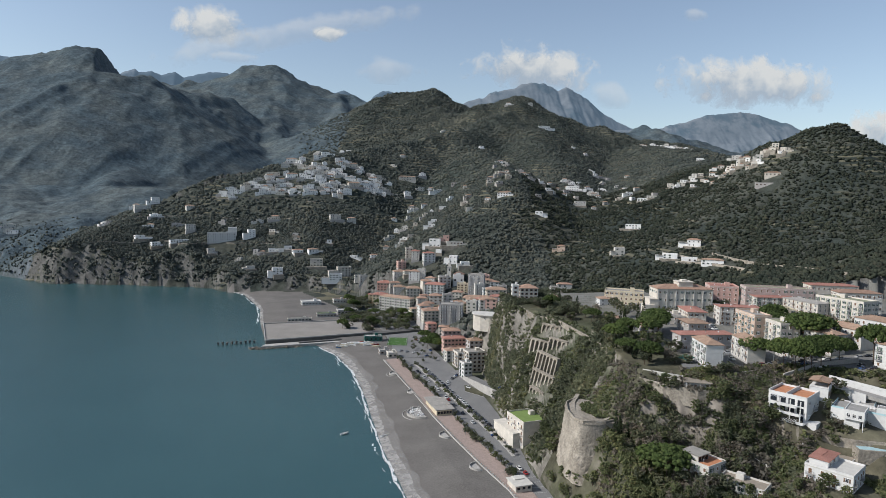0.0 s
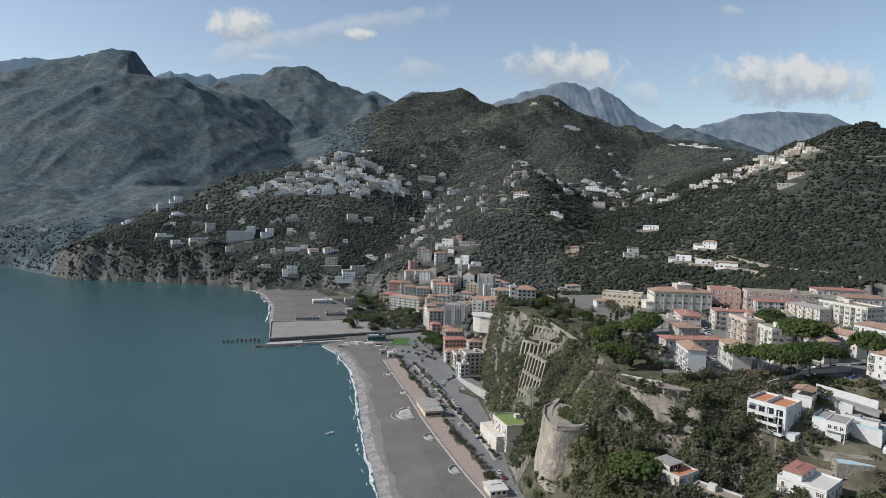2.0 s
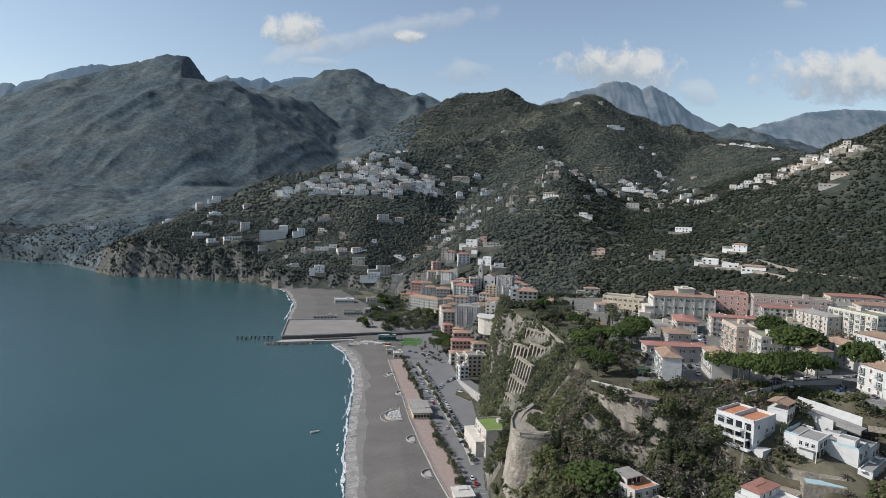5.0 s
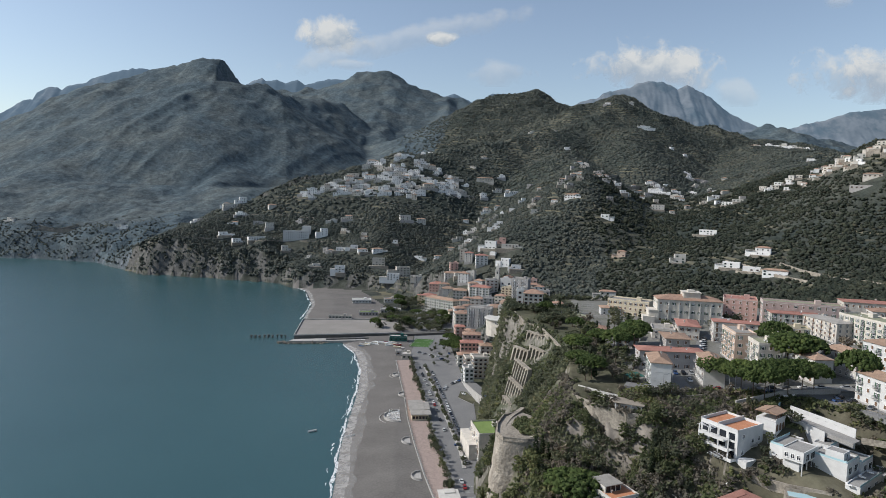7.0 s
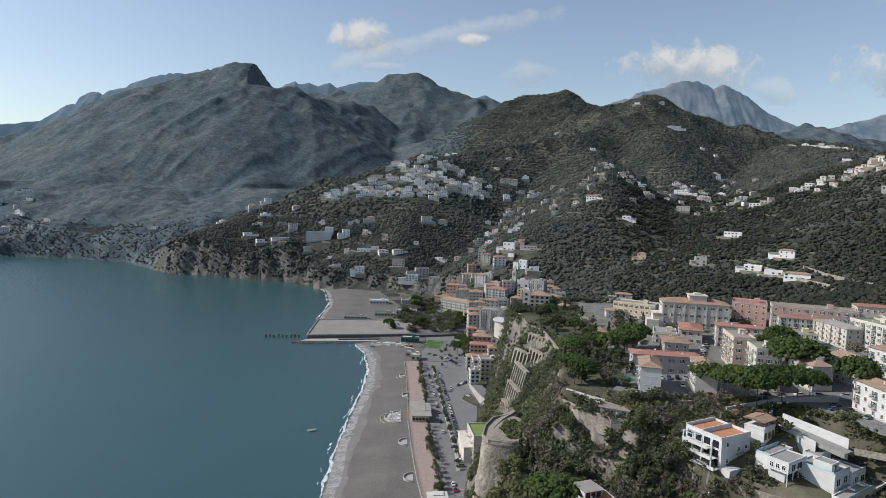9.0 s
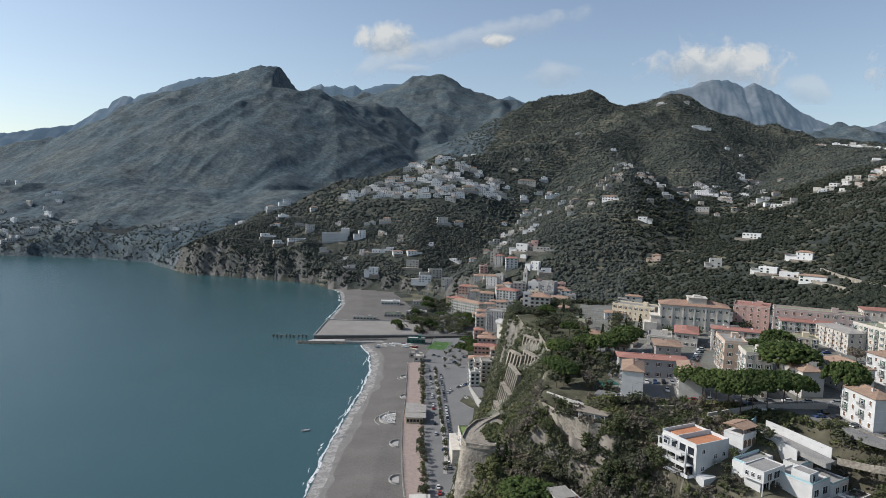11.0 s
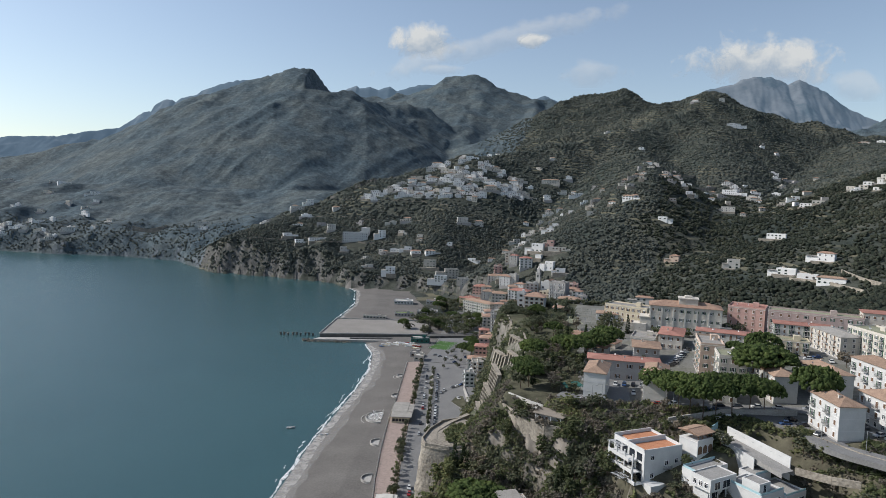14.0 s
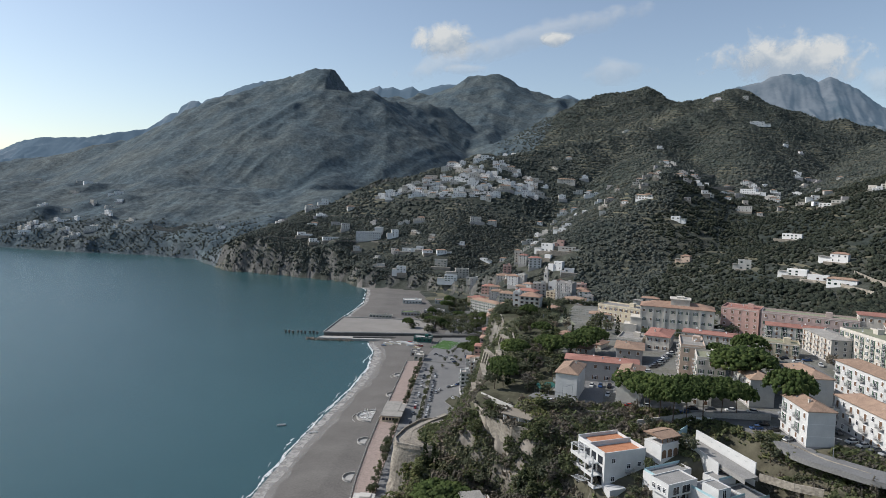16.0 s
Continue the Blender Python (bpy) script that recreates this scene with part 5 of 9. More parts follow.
# waves: foam lines and the pale swash
def ribbon(edge, lo, hi, z, name, mat, label, category, seed, wave=0.6, cut=-1.0):
    xs, ys = np.array([p[0] for p in edge], float), np.array([p[1] for p in edge], float)
    t = np.concatenate([[0], np.cumsum(np.hypot(np.diff(xs), np.diff(ys)))])
    tt = np.arange(0, t[-1], 0.7)
    x, y = np.interp(tt, t, xs), np.interp(tt, t, ys)
    for _ in range(12):
        x[1:-1], y[1:-1] = (x[:-2] + 2 * x[1:-1] + x[2:]) / 4, (y[:-2] + 2 * y[1:-1] + y[2:]) / 4
    tx, ty = np.gradient(x), np.gradient(y)
    n = np.hypot(tx, ty)
    nx, ny = ty / n, -tx / n
    a = lo + wave * 2.2 * fbm(tt / 14 + seed, tt * 0 + seed, 4)
    wd = (hi - lo) * np.clip(0.75 + 1.0 * fbm(tt / 7 + seed, tt * 0 + 2 * seed, 4), 0.0, 2)
    P = np.stack([np.stack([x + nx * a, y + ny * a, 0 * x + z], 1), np.stack([x + nx * (a + wd), y + ny * (a + wd), 0 * x + z], 1)], 1)
    keep = fbm(tt / 10 - seed, tt * 0 + seed, 3) > cut
    v = P.reshape(-1, 3)
    f = [(2 * i, 2 * i + 1, 2 * i + 3, 2 * i + 2) for i in range(len(tt) - 1) if keep[i]]
    return solid(name, Shape().faces(v, f), mat, label, category, kind="stuff")


SHORE = [(-114, 200), (-126, 287), (-133, 343), (-136.5, 395), (-140.5, 455), (-147, 509), (-152, 530), (-160, 561), (-176, 592)]
SHORE_N = [(-243, 700), (-255, 798), (-275, 863), (-291, 912), (-306, 930)]
ribbon(SHORE, 3.0, 5.0, 0.10, "foam_line", FOAM, "white breaking edge of the waves", "foam", 1.3, 0.8, -0.62)
ribbon(SHORE, 0.2, 0.9, 0.05, "foam_line", FOAM, "thin white crest of a breaking wave", "foam", 4.1, 1.2, 0.12)
ribbon(SHORE_N, 2.6, 4.6, 0.08, "foam_line", FOAM, "white breaking edge of the waves", "foam", 9.2, 1.0, -0.3)

SWASH = nodes("dried_foam_and_pale_sand", 0.95)[0]
SWASH.node_tree.nodes["Principled BSDF"].inputs["Base Color"].default_value = (0.44, 0.425, 0.40, 1)
fn_ = SWASH.node_tree
fn_.links.new(math_n(fn_, "MULTIPLY", ramp(fn_, nz(fn_, 0.16, 8, 0.75), [(0.28, (0, 0, 0)), (0.62, (1, 1, 1))]), 0.7), fn_.nodes["Principled BSDF"].inputs["Alpha"])

DRYING = SWASH.copy()
DRYING.name = "drying_sand"
for q_ in DRYING.node_tree.nodes:
    if q_.bl_idname == "ShaderNodeMath" and q_.operation == "MULTIPLY":
        q_.inputs[1].default_value = 0.34


def swash(edge, d0, d1, mat, label, seed, ragged=1.6):
    """A band of washed-up pale sand lying on the beach, inland of the water's edge."""
    xs, ys = np.array([p[0] for p in edge], float), np.array([p[1] for p in edge], float)
    t = np.concatenate([[0], np.cumsum(np.hypot(np.diff(xs), np.diff(ys)))])
    tt = np.arange(0, t[-1], 1.5)
    x, y = np.interp(tt, t, xs), np.interp(tt, t, ys)
    for _ in range(30):
        x[1:-1], y[1:-1] = (x[:-2] + 2 * x[1:-1] + x[2:]) / 4, (y[:-2] + 2 * y[1:-1] + y[2:]) / 4
    tx, ty = np.gradient(x), np.gradient(y)
    n = np.hypot(tx, ty)
    rows = []
    for k in range(7):
        off = d0 + (d1 - d0) * k / 6 + (1.6 + ragged * (1 - k / 6)) * fbm(tt / 26 + seed, tt * 0 + seed, 3)
        px_, py_ = x - ty / n * off, y + tx / n * off
        rows.append(np.stack([px_, py_, terrain(px_, py_) + (0.07 if d0 > -12 else 0.05)], 1))
    ob = grid_obj("swash_band", np.stack(rows), mat)
    return tagged(ob, label, "swash", kind="structure")


swash(SHORE, -11.0, -5.0, SWASH, "pale band of washed-up sand on the beach", 2.2)
swash(SHORE, -15.5, -6.0, DRYING, "faint wide band of drying sand on the beach", 7.7, 4.0)
swash(SHORE_N, -9, -5, SWASH, "pale band of washed-up sand on the far beach", 5.2)
solid("traffic_island", Shape().prism([(-62, 438), (-52, 425), (-49.5, 432), (-56, 452), (-60, 452)], 3.1, 3.32, 0, 1), [CONCRETE, EARTH], "kerbed grassy triangle beside the street", "kerb", kind="structure")

# ---- the town on the shelf above the cliff ----
def from_corner(cx_, cy_, yaw, w, d):
    """Centre of a w by d plan whose south-west corner is given."""
    c, s = math.cos(radians(yaw)), math.sin(radians(yaw))
    return cx_ + w / 2 * c - d / 2 * s, cy_ + w / 2 * s + d / 2 * c


def block(name, corner, yaw, w, d, eave, label, wall, **kw):
    """A house given by its south-west corner and the height of its eaves above the sea."""
    x, y = from_corner(*corner, yaw, w, d)
    z = min(height(x + a * w * 0.4, y + b * d * 0.4) for a in (-1, 1) for b in (-1, 1))
    return house(name, x, y, yaw, w, d, eave - z, label, wall, z=z, **kw)


G1 = "three-storey houses above the cliff"
for corner, yaw, w, d, e, words in (((17, 266), -10, 8.2, 17.5, 77.6, "beside the cliff road"), ((39.5, 267), -10, 8.6, 17.5, 78.2, "behind the pines"), ((86, 268), 8, 8.6, 19, 80.8, "behind the stone pines"),
                                    ((106, 272), 10, 9.2, 20, 81.8, "behind a single stone pine"), ((93.4, 232), 10, 8.2, 16, 81.8, "beside the small square")):
    block("house", corner, yaw, w, d, e, "white three-storey house with brown tiled roof " + words, OFFWHITE if w != 8.2 else WHITE, roofm=OLDTILE, floors=3, blank="s", balconies="we", group=G1, rise=1.9, dishes=1)
block("apartment_house", (117, 219), 14, 10, 36, 81.8, "long white three-storey apartment house with a tiled roof", WHITE, roofm=OLDTILE, floors=3, balconies="w", rise=2.0, dishes=2)
block("apartment_house", (131, 262), 14, 10, 34, 84.5, "white apartment house with a shallow brown tiled roof", WHITE, roofm=OLDTILE, floors=3, balconies="w", rise=1.8)
block("school", (20.3, 294), -3, 29, 9, 76.2, "long low grey building with a red flat-pitched roof", GREYP, roofm=REDROOF, floors=2, rise=0.9, over=0.9, gap=4.6, chimneys=0, dishes=3)
block("house", (42.2, 323), -6, 11.5, 15, 76, "grey house with a flat brown roof behind the car park", GREYP, roofm=OLDTILE, floors=2, rise=1.1, over=1.0)
block("house", (57.6, 350), -14, 11, 21, 77.5, "cream house with a red hipped roof", CREAM, roofm=REDROOF, floors=2, rise=1.3, over=0.8, balconies="e")
block("house", (44, 352), -14, 12, 16, 74.5, "low cream house with a flat grey roof", CREAM, roof="flat", roofm=FLATROOF, floors=2)
block("apartment_house", (66.5, 300), -6, 9.5, 20, 84.3, "peach apartment house with a flat roof and balconies", PEACH, roof="flat", roofm=FLATROOF, floors=4, balconies="w", dishes=3)
block("apartment_house", (70.5, 285), -6, 10.5, 14, 83, "beige apartment house with a flat green-grey roof", CREAM, roof="flat", roofm=MOSSROOF, floors=4, balconies="w", dishes=4)
block("house", (62, 268), -8, 11, 11, 76.5, "low white house with a tiled roof half hidden by pines", OFFWHITE, roofm=OLDTILE, floors=2, rise=1.5)
block("apartment_house", (73.5, 342), -14, 24, 10, 82, "white two-winged apartment house with a red roof edge", OFFWHITE, roofm=REDROOF, floors=4, rise=0.7, balconies="sw", chimneys=0, dishes=4)
block("apartment_house", (117, 368), -14, 26, 11, 83.5, "white balconied apartment house with a red flat-pitched roof", OFFWHITE, roofm=REDROOF, floors=4, rise=0.7, balconies="sw", chimneys=0, dishes=2)
block("house", (108, 345), -14, 17, 9, 79.5, "ochre house with a stepped flat roof", YELLOW, roof="flat", roofm=MOSSROOF, floors=3, balconies="s")
block("apartment_house", (136, 337), 8, 12, 26, 84, "beige corner apartment house with a sloping grey roof", CREAM, roofm=FLATROOF, floors=4, rise=1.0, balconies="w", dishes=2)
block("apartment_house", (150, 318), 14, 14, 30, 88, "tall cream apartment house with many balconies and a flat yellow-green roof", CREAM, roof="flat", roofm=MOSSROOF, floors=5, balconies="w", dishes=2)
block("apartment_house", (164, 352), -16, 26, 11, 89, "white row of houses with terracotta roofs", OFFWHITE, roofm=TILE, floors=4, rise=1.6, balconies="s")
block("apartment_house", (118, 381), -18, 43, 12, 88, "long mauve apartment building with a moss-green flat roof", MAUVE, roof="flat", roofm=MOSSROOF, floors=4, balconies="", gap=3.6)
block("apartment_house", (160, 372), -16, 30, 12, 91, "long pale building with a red roof behind the town", CREAM, roofm=REDROOF, floors=4, rise=1.0)
block("palazzo", (101.5, 397), -22, 19, 17, 86.6, "pink four-storey palazzo with a red roof terrace", PINK, roof="flat", roofm=REDROOF, floors=4, gap=3.4, dishes=3)
# the large palace with its central attic
x, y = from_corner(58, 389, -8, 38, 15)
zp = height(x, y)
pal = house("town_hall", x, y, -8, 38, 15, 86 - zp, "large beige town hall with terracotta hipped roof and central attic", CREAM, z=zp, roofm=TILE, floors=3, rise=2.4, gap=3.4, chimneys=2, category="palace")
part("attic", Shape().box(1.5, 0, 86 - zp, 10, 9, 4.6).box(1.5, 0, 90.4 - zp, 11, 10, 0.4).box(1.5, 0, 90.8 - zp, 4, 4, 1.0), CREAM, pal)
for k in range(7):
    part("pilaster", Shape().box(0, 0, 0, 0.7, 0.35, 86 - zp - 0.5).mesh("pilaster", [OFFWHITE]), None, pal, "", pose(-18.4 + k * 6.13, -7.65, 0))
part("west_wing", Shape().box(-21, -3, -3, 6, 10, 10.5).box(-21, -3, 7.5, 6.6, 10.6, 0.5).box(-24, -5.5, -3, 7, 8, 7), CREAM, pal)
part("east_wing", Shape().box(21, -3.5, -3, 6, 9, 8).box(21, -3.5, 5, 6.5, 9.5, 0.4), GREYP, pal)
block("school", (36, 424), -28, 27, 13, 79.5, "long low yellow institute building with a flat roof", YELLOW, roof="flat", roofm=FLATROOF, floors=3, gap=3.0)
block("house", (31, 420), -4, 13, 9, 74, "small white house with a tiled roof beside the courts", WHITE, roofm=OLDTILE, floors=2, rise=1.2)
block("villa", (-16, 462), -6, 14, 12, 75.5, "white villa with a terracotta hipped roof at the cliff's tip", OFFWHITE, roofm=TILE, floors=3, rise=2.6, chimneys=0)
block("house", (-21, 466), -6, 5, 6, 77, "narrow white tower house beside the villa", WHITE, roof="flat", roofm=FLATROOF, floors=3)
block("house", (4, 452), -6, 7, 7, 70.5, "low cottage with a terracotta roof", CREAM, roofm=TILE, floors=1, rise=1.3)
block("house", (13, 372), -20, 10, 9, 70, "white cottage with terracotta roof among trees", WHITE, roofm=TILE, floors=1, rise=1.6, balconies="")
block("house", (28, 352), -25, 9, 10, 71, "cottage with an orange tiled gable roof", CREAM, roofm=TILE, floors=1, rise=1.8)
block("house", (20, 335), -15, 11, 10, 72, "white two-storey house with a tiled roof among trees", OFFWHITE, roofm=TILE, floors=2, rise=1.2, balconies="s")

# tennis court with its green fence
court = thing("tennis_court", 18, 425, height(18, 425), -10, "faded green tennis court behind a wire fence", "tennis court")
part("surface", Shape().box(0, 0, -1.5, 24, 30, 1.6), MOSSROOF, court)
for k in range(8):
    for b in (-1, 1):
        part("fence_post", Shape().box(0, 0, 0, 0.12, 0.12, 4.5).mesh("fence_post", [METAL]), None, court, "", pose(-12 + k * 3.43, b * 15, 0))
for zz in (1.5, 3.0, 4.4):
    for b in (-1, 1):
        part("fence_rail", Shape().box(0, b * 15, zz, 24, 0.06, 0.06), SHUTTER, court)

# cliff road, its walls, car parks
def lane(name, pts, width, mat, label, lift=0.12):
    """A road laid over the ground along a centre line."""
    xs, ys, zs = (np.array([p[i] for p in pts], float) for i in range(3))
    t = np.concatenate([[0], np.cumsum(np.hypot(np.diff(xs), np.diff(ys)))])
    tt = np.linspace(0, t[-1], max(8, int(t[-1] / 3)))
    x, y, z = np.interp(tt, t, xs), np.interp(tt, t, ys), np.interp(tt, t, zs)
    tx, ty = np.gradient(x), np.gradient(y)
    n = np.hypot(tx, ty)
    L = [(a - v / m * width / 2, b + u / m * width / 2, c + lift) for a, b, c, u, v, m in zip(x, y, z, tx, ty, n)]
    R_ = [(a + v / m * width / 2, b - u / m * width / 2, c + lift) for a, b, c, u, v, m in zip(x, y, z, tx, ty, n)]
    k = len(L)
    v = L + R_ + [(a, b, c - 1.6) for a, b, c in L + R_]
    s = Shape().faces(v, [(i, k + i, k + i + 1, i + 1) for i in range(k - 1)] + [(i, i + 1, 2 * k + i + 1, 2 * k + i) for i in range(k - 1)] + [(k + i + 1, k + i, 3 * k + i, 3 * k + i + 1) for i in range(k - 1)])
    return solid(name, s, mat, label, "road", kind="structure"), L, R_


def wall_along(name, pts, high, thick, mat, label, z=None, sink=1.5):
    s = Shape()
    for a, b in zip(pts, pts[1:]):
        za = a[2] if len(a) > 2 else height(*a)
        zb = b[2] if len(b) > 2 else height(*b)
        an = math.atan2(b[1] - a[1], b[0] - a[0])
        nx, ny = -math.sin(an) * thick / 2, math.cos(an) * thick / 2
        q = [(a[0] - nx, a[1] - ny), (b[0] - nx, b[1] - ny), (b[0] + nx, b[1] + ny), (a[0] + nx, a[1] + ny)]
        zz = [za, zb, zb, za]
        s.faces([(x, y, c - sink) for (x, y), c in zip(q, zz)] + [(x, y, c + high) for (x, y), c in zip(q, zz)], CUBE_F)
    return solid(name, s, mat, label, "wall", kind="structure")


lane("road_cliff", [(8, 271, 66.7), (27, 262.5, 67.2), (48, 262, 68.2), (69, 261, 69.6), (91, 261, 71), (112, 258, 72), (140, 252, 73)], 7, ASPHALT, "grey street along the cliff edge")
lane("road_square", [(72, 262, 69.8), (80, 250, 70.0), (88, 241, 70.4), (92, 226, 70.6), (104, 214, 71.5), (125, 204, 72)], 9, ASPHALT, "grey lane and small square beside the house")
lane("road_car_park", [(33, 263, 67.3), (35, 290, 67.7), (47, 290, 68.4)], 15, ASPHALT, "asphalt car park between the houses")
lane("road_rear", [(52, 300, 68.6), (60, 322, 69.3), (72, 348, 70.4), (84, 362, 71.2)], 8, ASPHALT, "side street between the houses")
lane("road_court", [(120, 350, 73.2), (128, 330, 73.2), (126, 305, 73)], 12, ASPHALT, "asphalt yard with parked cars")
wall_along("parapet_cliff", [(18, 258.5), (26, 256.5), (45, 256.5), (60, 257.5)], 1.0, 0.5, STONE, "pale stone parapet above the slope")
wall_along("retaining_wall_pines", [(46, 250), (66, 254), (90, 256)], 2.2, 0.6, CONCRETE, "long grey retaining wall behind the pines")
for px_, py_, ya in ((15, 264, -12), (23, 262.5, -8), (50, 263.5, 6), (44, 262.5, 3), (66, 263, 2), (72, 263, 2), (79, 263, 1), (86, 262.5, 0), (96, 262, -3), (63, 258.6, 2), (104, 262, -5),
                     (30, 297, 84), (33, 297, 84), (36, 296.6, 84), (39, 296.4, 84), (42, 296, 84), (31, 286, 82), (34.5, 286, 82), (38, 285.8, 82), (41.5, 285.4, 82), (37, 275, 82),
                     (58, 318, 20), (59.5, 321, 20), (61, 324, 20), (62.4, 327, 20), (63.8, 330, 20), (65.4, 334, 20), (67, 338, 20), (69, 343, 20), (71, 348, 20), (55, 309, 15),
                     (118, 340, 5), (121, 344, 5), (124, 346, 5), (122, 335, 0), (127, 338, 0), (130, 330, 80), (124, 322, 80), (118, 326, 10), (86, 250, 15), (83, 246, 15), (88, 245, 15), (90, 237, 40), (96, 250, 100),
                     (108, 238, 25), (110, 235, 25), (112, 232, 25), (113.5, 229, 25), (107, 246, 100), (104.5, 256, 95), (101, 262, 0)):
    car(px_, py_, ya)

# low houses and their walled terrace on the cliff's edge, and the covered parking behind
wall_along("terrace_wall_cliff", [(-15, 268, 61.5), (-8, 258, 61), (3, 248.6, 60.6), (10, 247, 60.6), (18, 250, 61)], 1.0, 0.5, STONE, "pale stone parapet of the cliff terrace", sink=7)
wall_along("terrace_wall_inner", [(-12, 271, 64.5), (-3, 263, 64.3), (2, 259.5, 64.2)], 1.0, 0.4, OFFWHITE, "white parapet of the upper terrace", sink=3)
for cx0_, cy0_, ya, w_, d_, hh, words in ((5.5, 254.2, -22, 11, 6, 3.6, "low stone house with a tan flat roof on the cliff's edge"), (14.5, 255.5, -12, 7, 6, 3.4, "small low house with a brown flat roof on the cliff's edge")):
    lh = thing("low_house", cx0_, cy0_, 60.7, ya, words, "house", "low houses on the cliff")
    part("wall", Shape().box(0, 0, -3, w_, d_, hh + 3), GREYP, lh)
    part("roof", Shape().box(0, -0.5, hh, w_ + 1.2, d_ + 1.8, 0.22), AWNING, lh, "tan coated flat roof")
    part("door", Shape().box(w_ * 0.15, -d_ / 2 - 0.03, 0, 1.0, 0.1, 2.1), WHITEPAINT, lh)
    for k in (-0.32, -0.08, 0.38):
        part("window", WIN[2], None, lh, "", pose(k * w_, -d_ / 2 - 0.02, 1.9))
    for k in (-0.45, 0.1, 0.45):
        part("post", Shape().box(k * w_, -d_ / 2 - 1.1, 0, 0.15, 0.15, hh), WHITEPAINT, lh)
cp = thing("carport", 13.2, 276.5, 66.3, 28, "covered parking with a green sheet roof on posts", "carport")
part("roof", Shape().faces([(-4, -2.6, 2.5), (4, -2.6, 2.5), (4, 2.6, 3.1), (-4, 2.6, 3.1), (-4, -2.6, 2.6), (4, -2.6, 2.6), (4, 2.6, 3.2), (-4, 2.6, 3.2)], CUBE_F), TEAL, cp, "dark green sheet roof")
for a in (-3.8, 0, 3.8):
    for b, hh in ((-2.4, 2.5), (2.4, 3.05)):
        part("post", Shape().box(a, b, -1, 0.12, 0.12, hh + 1), METAL, cp)

# lamp posts and benches by the cliff road
LAMP = None
for px_, py_ in ((20, 258.5), (23.5, 258.6), (46.5, 258), (49, 258.2), (62, 256.5), (88, 230), (98, 224)):
    zz = height(px_, py_)
    if LAMP is None:
        LAMP = thing("street_lamp", px_, py_, zz, 0, "grey metal street lamp on a tall post", "street lamp", "street lamps")
        part("pole", Shape().tube(0, 0, 0, 9, 0.11, 0.07), METAL, LAMP)
        part("arm", Shape().box(0.7, 0, 8.85, 1.5, 0.08, 0.08), METAL, LAMP)
        part("lamp_head", Shape().box(1.4, 0, 8.75, 0.7, 0.28, 0.16), METAL, LAMP)
        continue
    copy_thing(LAMP, pose(px_, py_, zz, 0, 0, px_ * 7))
BENCH = None
for px_, py_ in ((63, 251), (66.5, 252), (70, 252.6)):
    zz = height(px_, py_)
    if BENCH is None:
        BENCH = thing("bench", px_, py_, zz, 10, "white slatted park bench under the pines", "bench", "park benches")
        part("seat", Shape().box(0, 0, 0.42, 1.9, 0.5, 0.08), WHITEPAINT, BENCH)
        part("backrest", Shape().box(0, 0.25, 0.5, 1.9, 0.08, 0.5), WHITEPAINT, BENCH)
        for k in (-0.8, 0.8):
            part("leg", Shape().box(k, 0, 0, 0.1, 0.45, 0.42), CONCRETE, BENCH)
        continue
    copy_thing(BENCH, pose(px_, py_, zz, 0, 0, 10))

# stone pines and other town trees
for px_, py_, hh, ww in ((45, 269, 10.5, 12), (50.5, 256, 13, 13), (53.5, 252.5, 13.5, 11), (58, 252, 14, 13), (62.5, 253, 13.5, 12), (68, 253.5, 13, 12), (74, 255, 12.5, 12), (79, 255, 11.5, 9),
                         (94.3, 252, 16.5, 12), (86.5, 284, 16, 19), (90, 290, 15, 14), (82, 305, 13, 11), (100, 330, 12, 12), (24, 330, 11, 13), (31, 338, 12, 13), (16, 322, 11, 12), (-4, 318, 10, 11)):
    tree("umbrella", px_, py_, hh, ww, group="town pines")
for px_, py_, hh, ww, mt in ((84, 368, 8, 9, 0), (90, 374, 7, 8, 0), (99, 386, 7, 7, 0), (105, 384, 8, 8, 0), (62, 382, 5, 8, 1), (70, 380, 5, 8, 1), (78, 378, 5, 8, 1), (38, 412, 9, 8, 0), (33, 396, 10, 9, 0), (40, 388, 8, 8, 0),
                             (30, 380, 10, 9, 0), (6, 386, 9, 9, 0), (-2, 396, 8, 8, 0), (8, 354, 9, 8, 0), (0, 344, 8, 8, 0), (12, 304, 8, 8, 0), (4, 296, 8, 8, 0), (-2, 300, 7, 8, 0), (9, 284, 7, 7, 0), (12, 274, 6, 6, 0),
                             (7, 276, 5, 6, 0), (133, 322, 8, 8, 2), (138, 312, 8, 8, 2), (126, 296, 7, 7, 0), (-18, 448, 5, 5, 0), (-10, 444, 5, 6, 0), (0, 440, 6, 6, 0), (-24, 454, 4, 5, 1), (50, 372, 5, 6, 0), (88, 318, 6, 7, 0)):
    tree("broad", px_, py_, hh, ww, mt, group="town trees")
for px_, py_, hh in ((12, 347, 12), (46, 384, 11), (22, 362, 10), (36, 372, 11)):
    tree("spire", px_, py_, hh, 2.6, group="town cypresses")

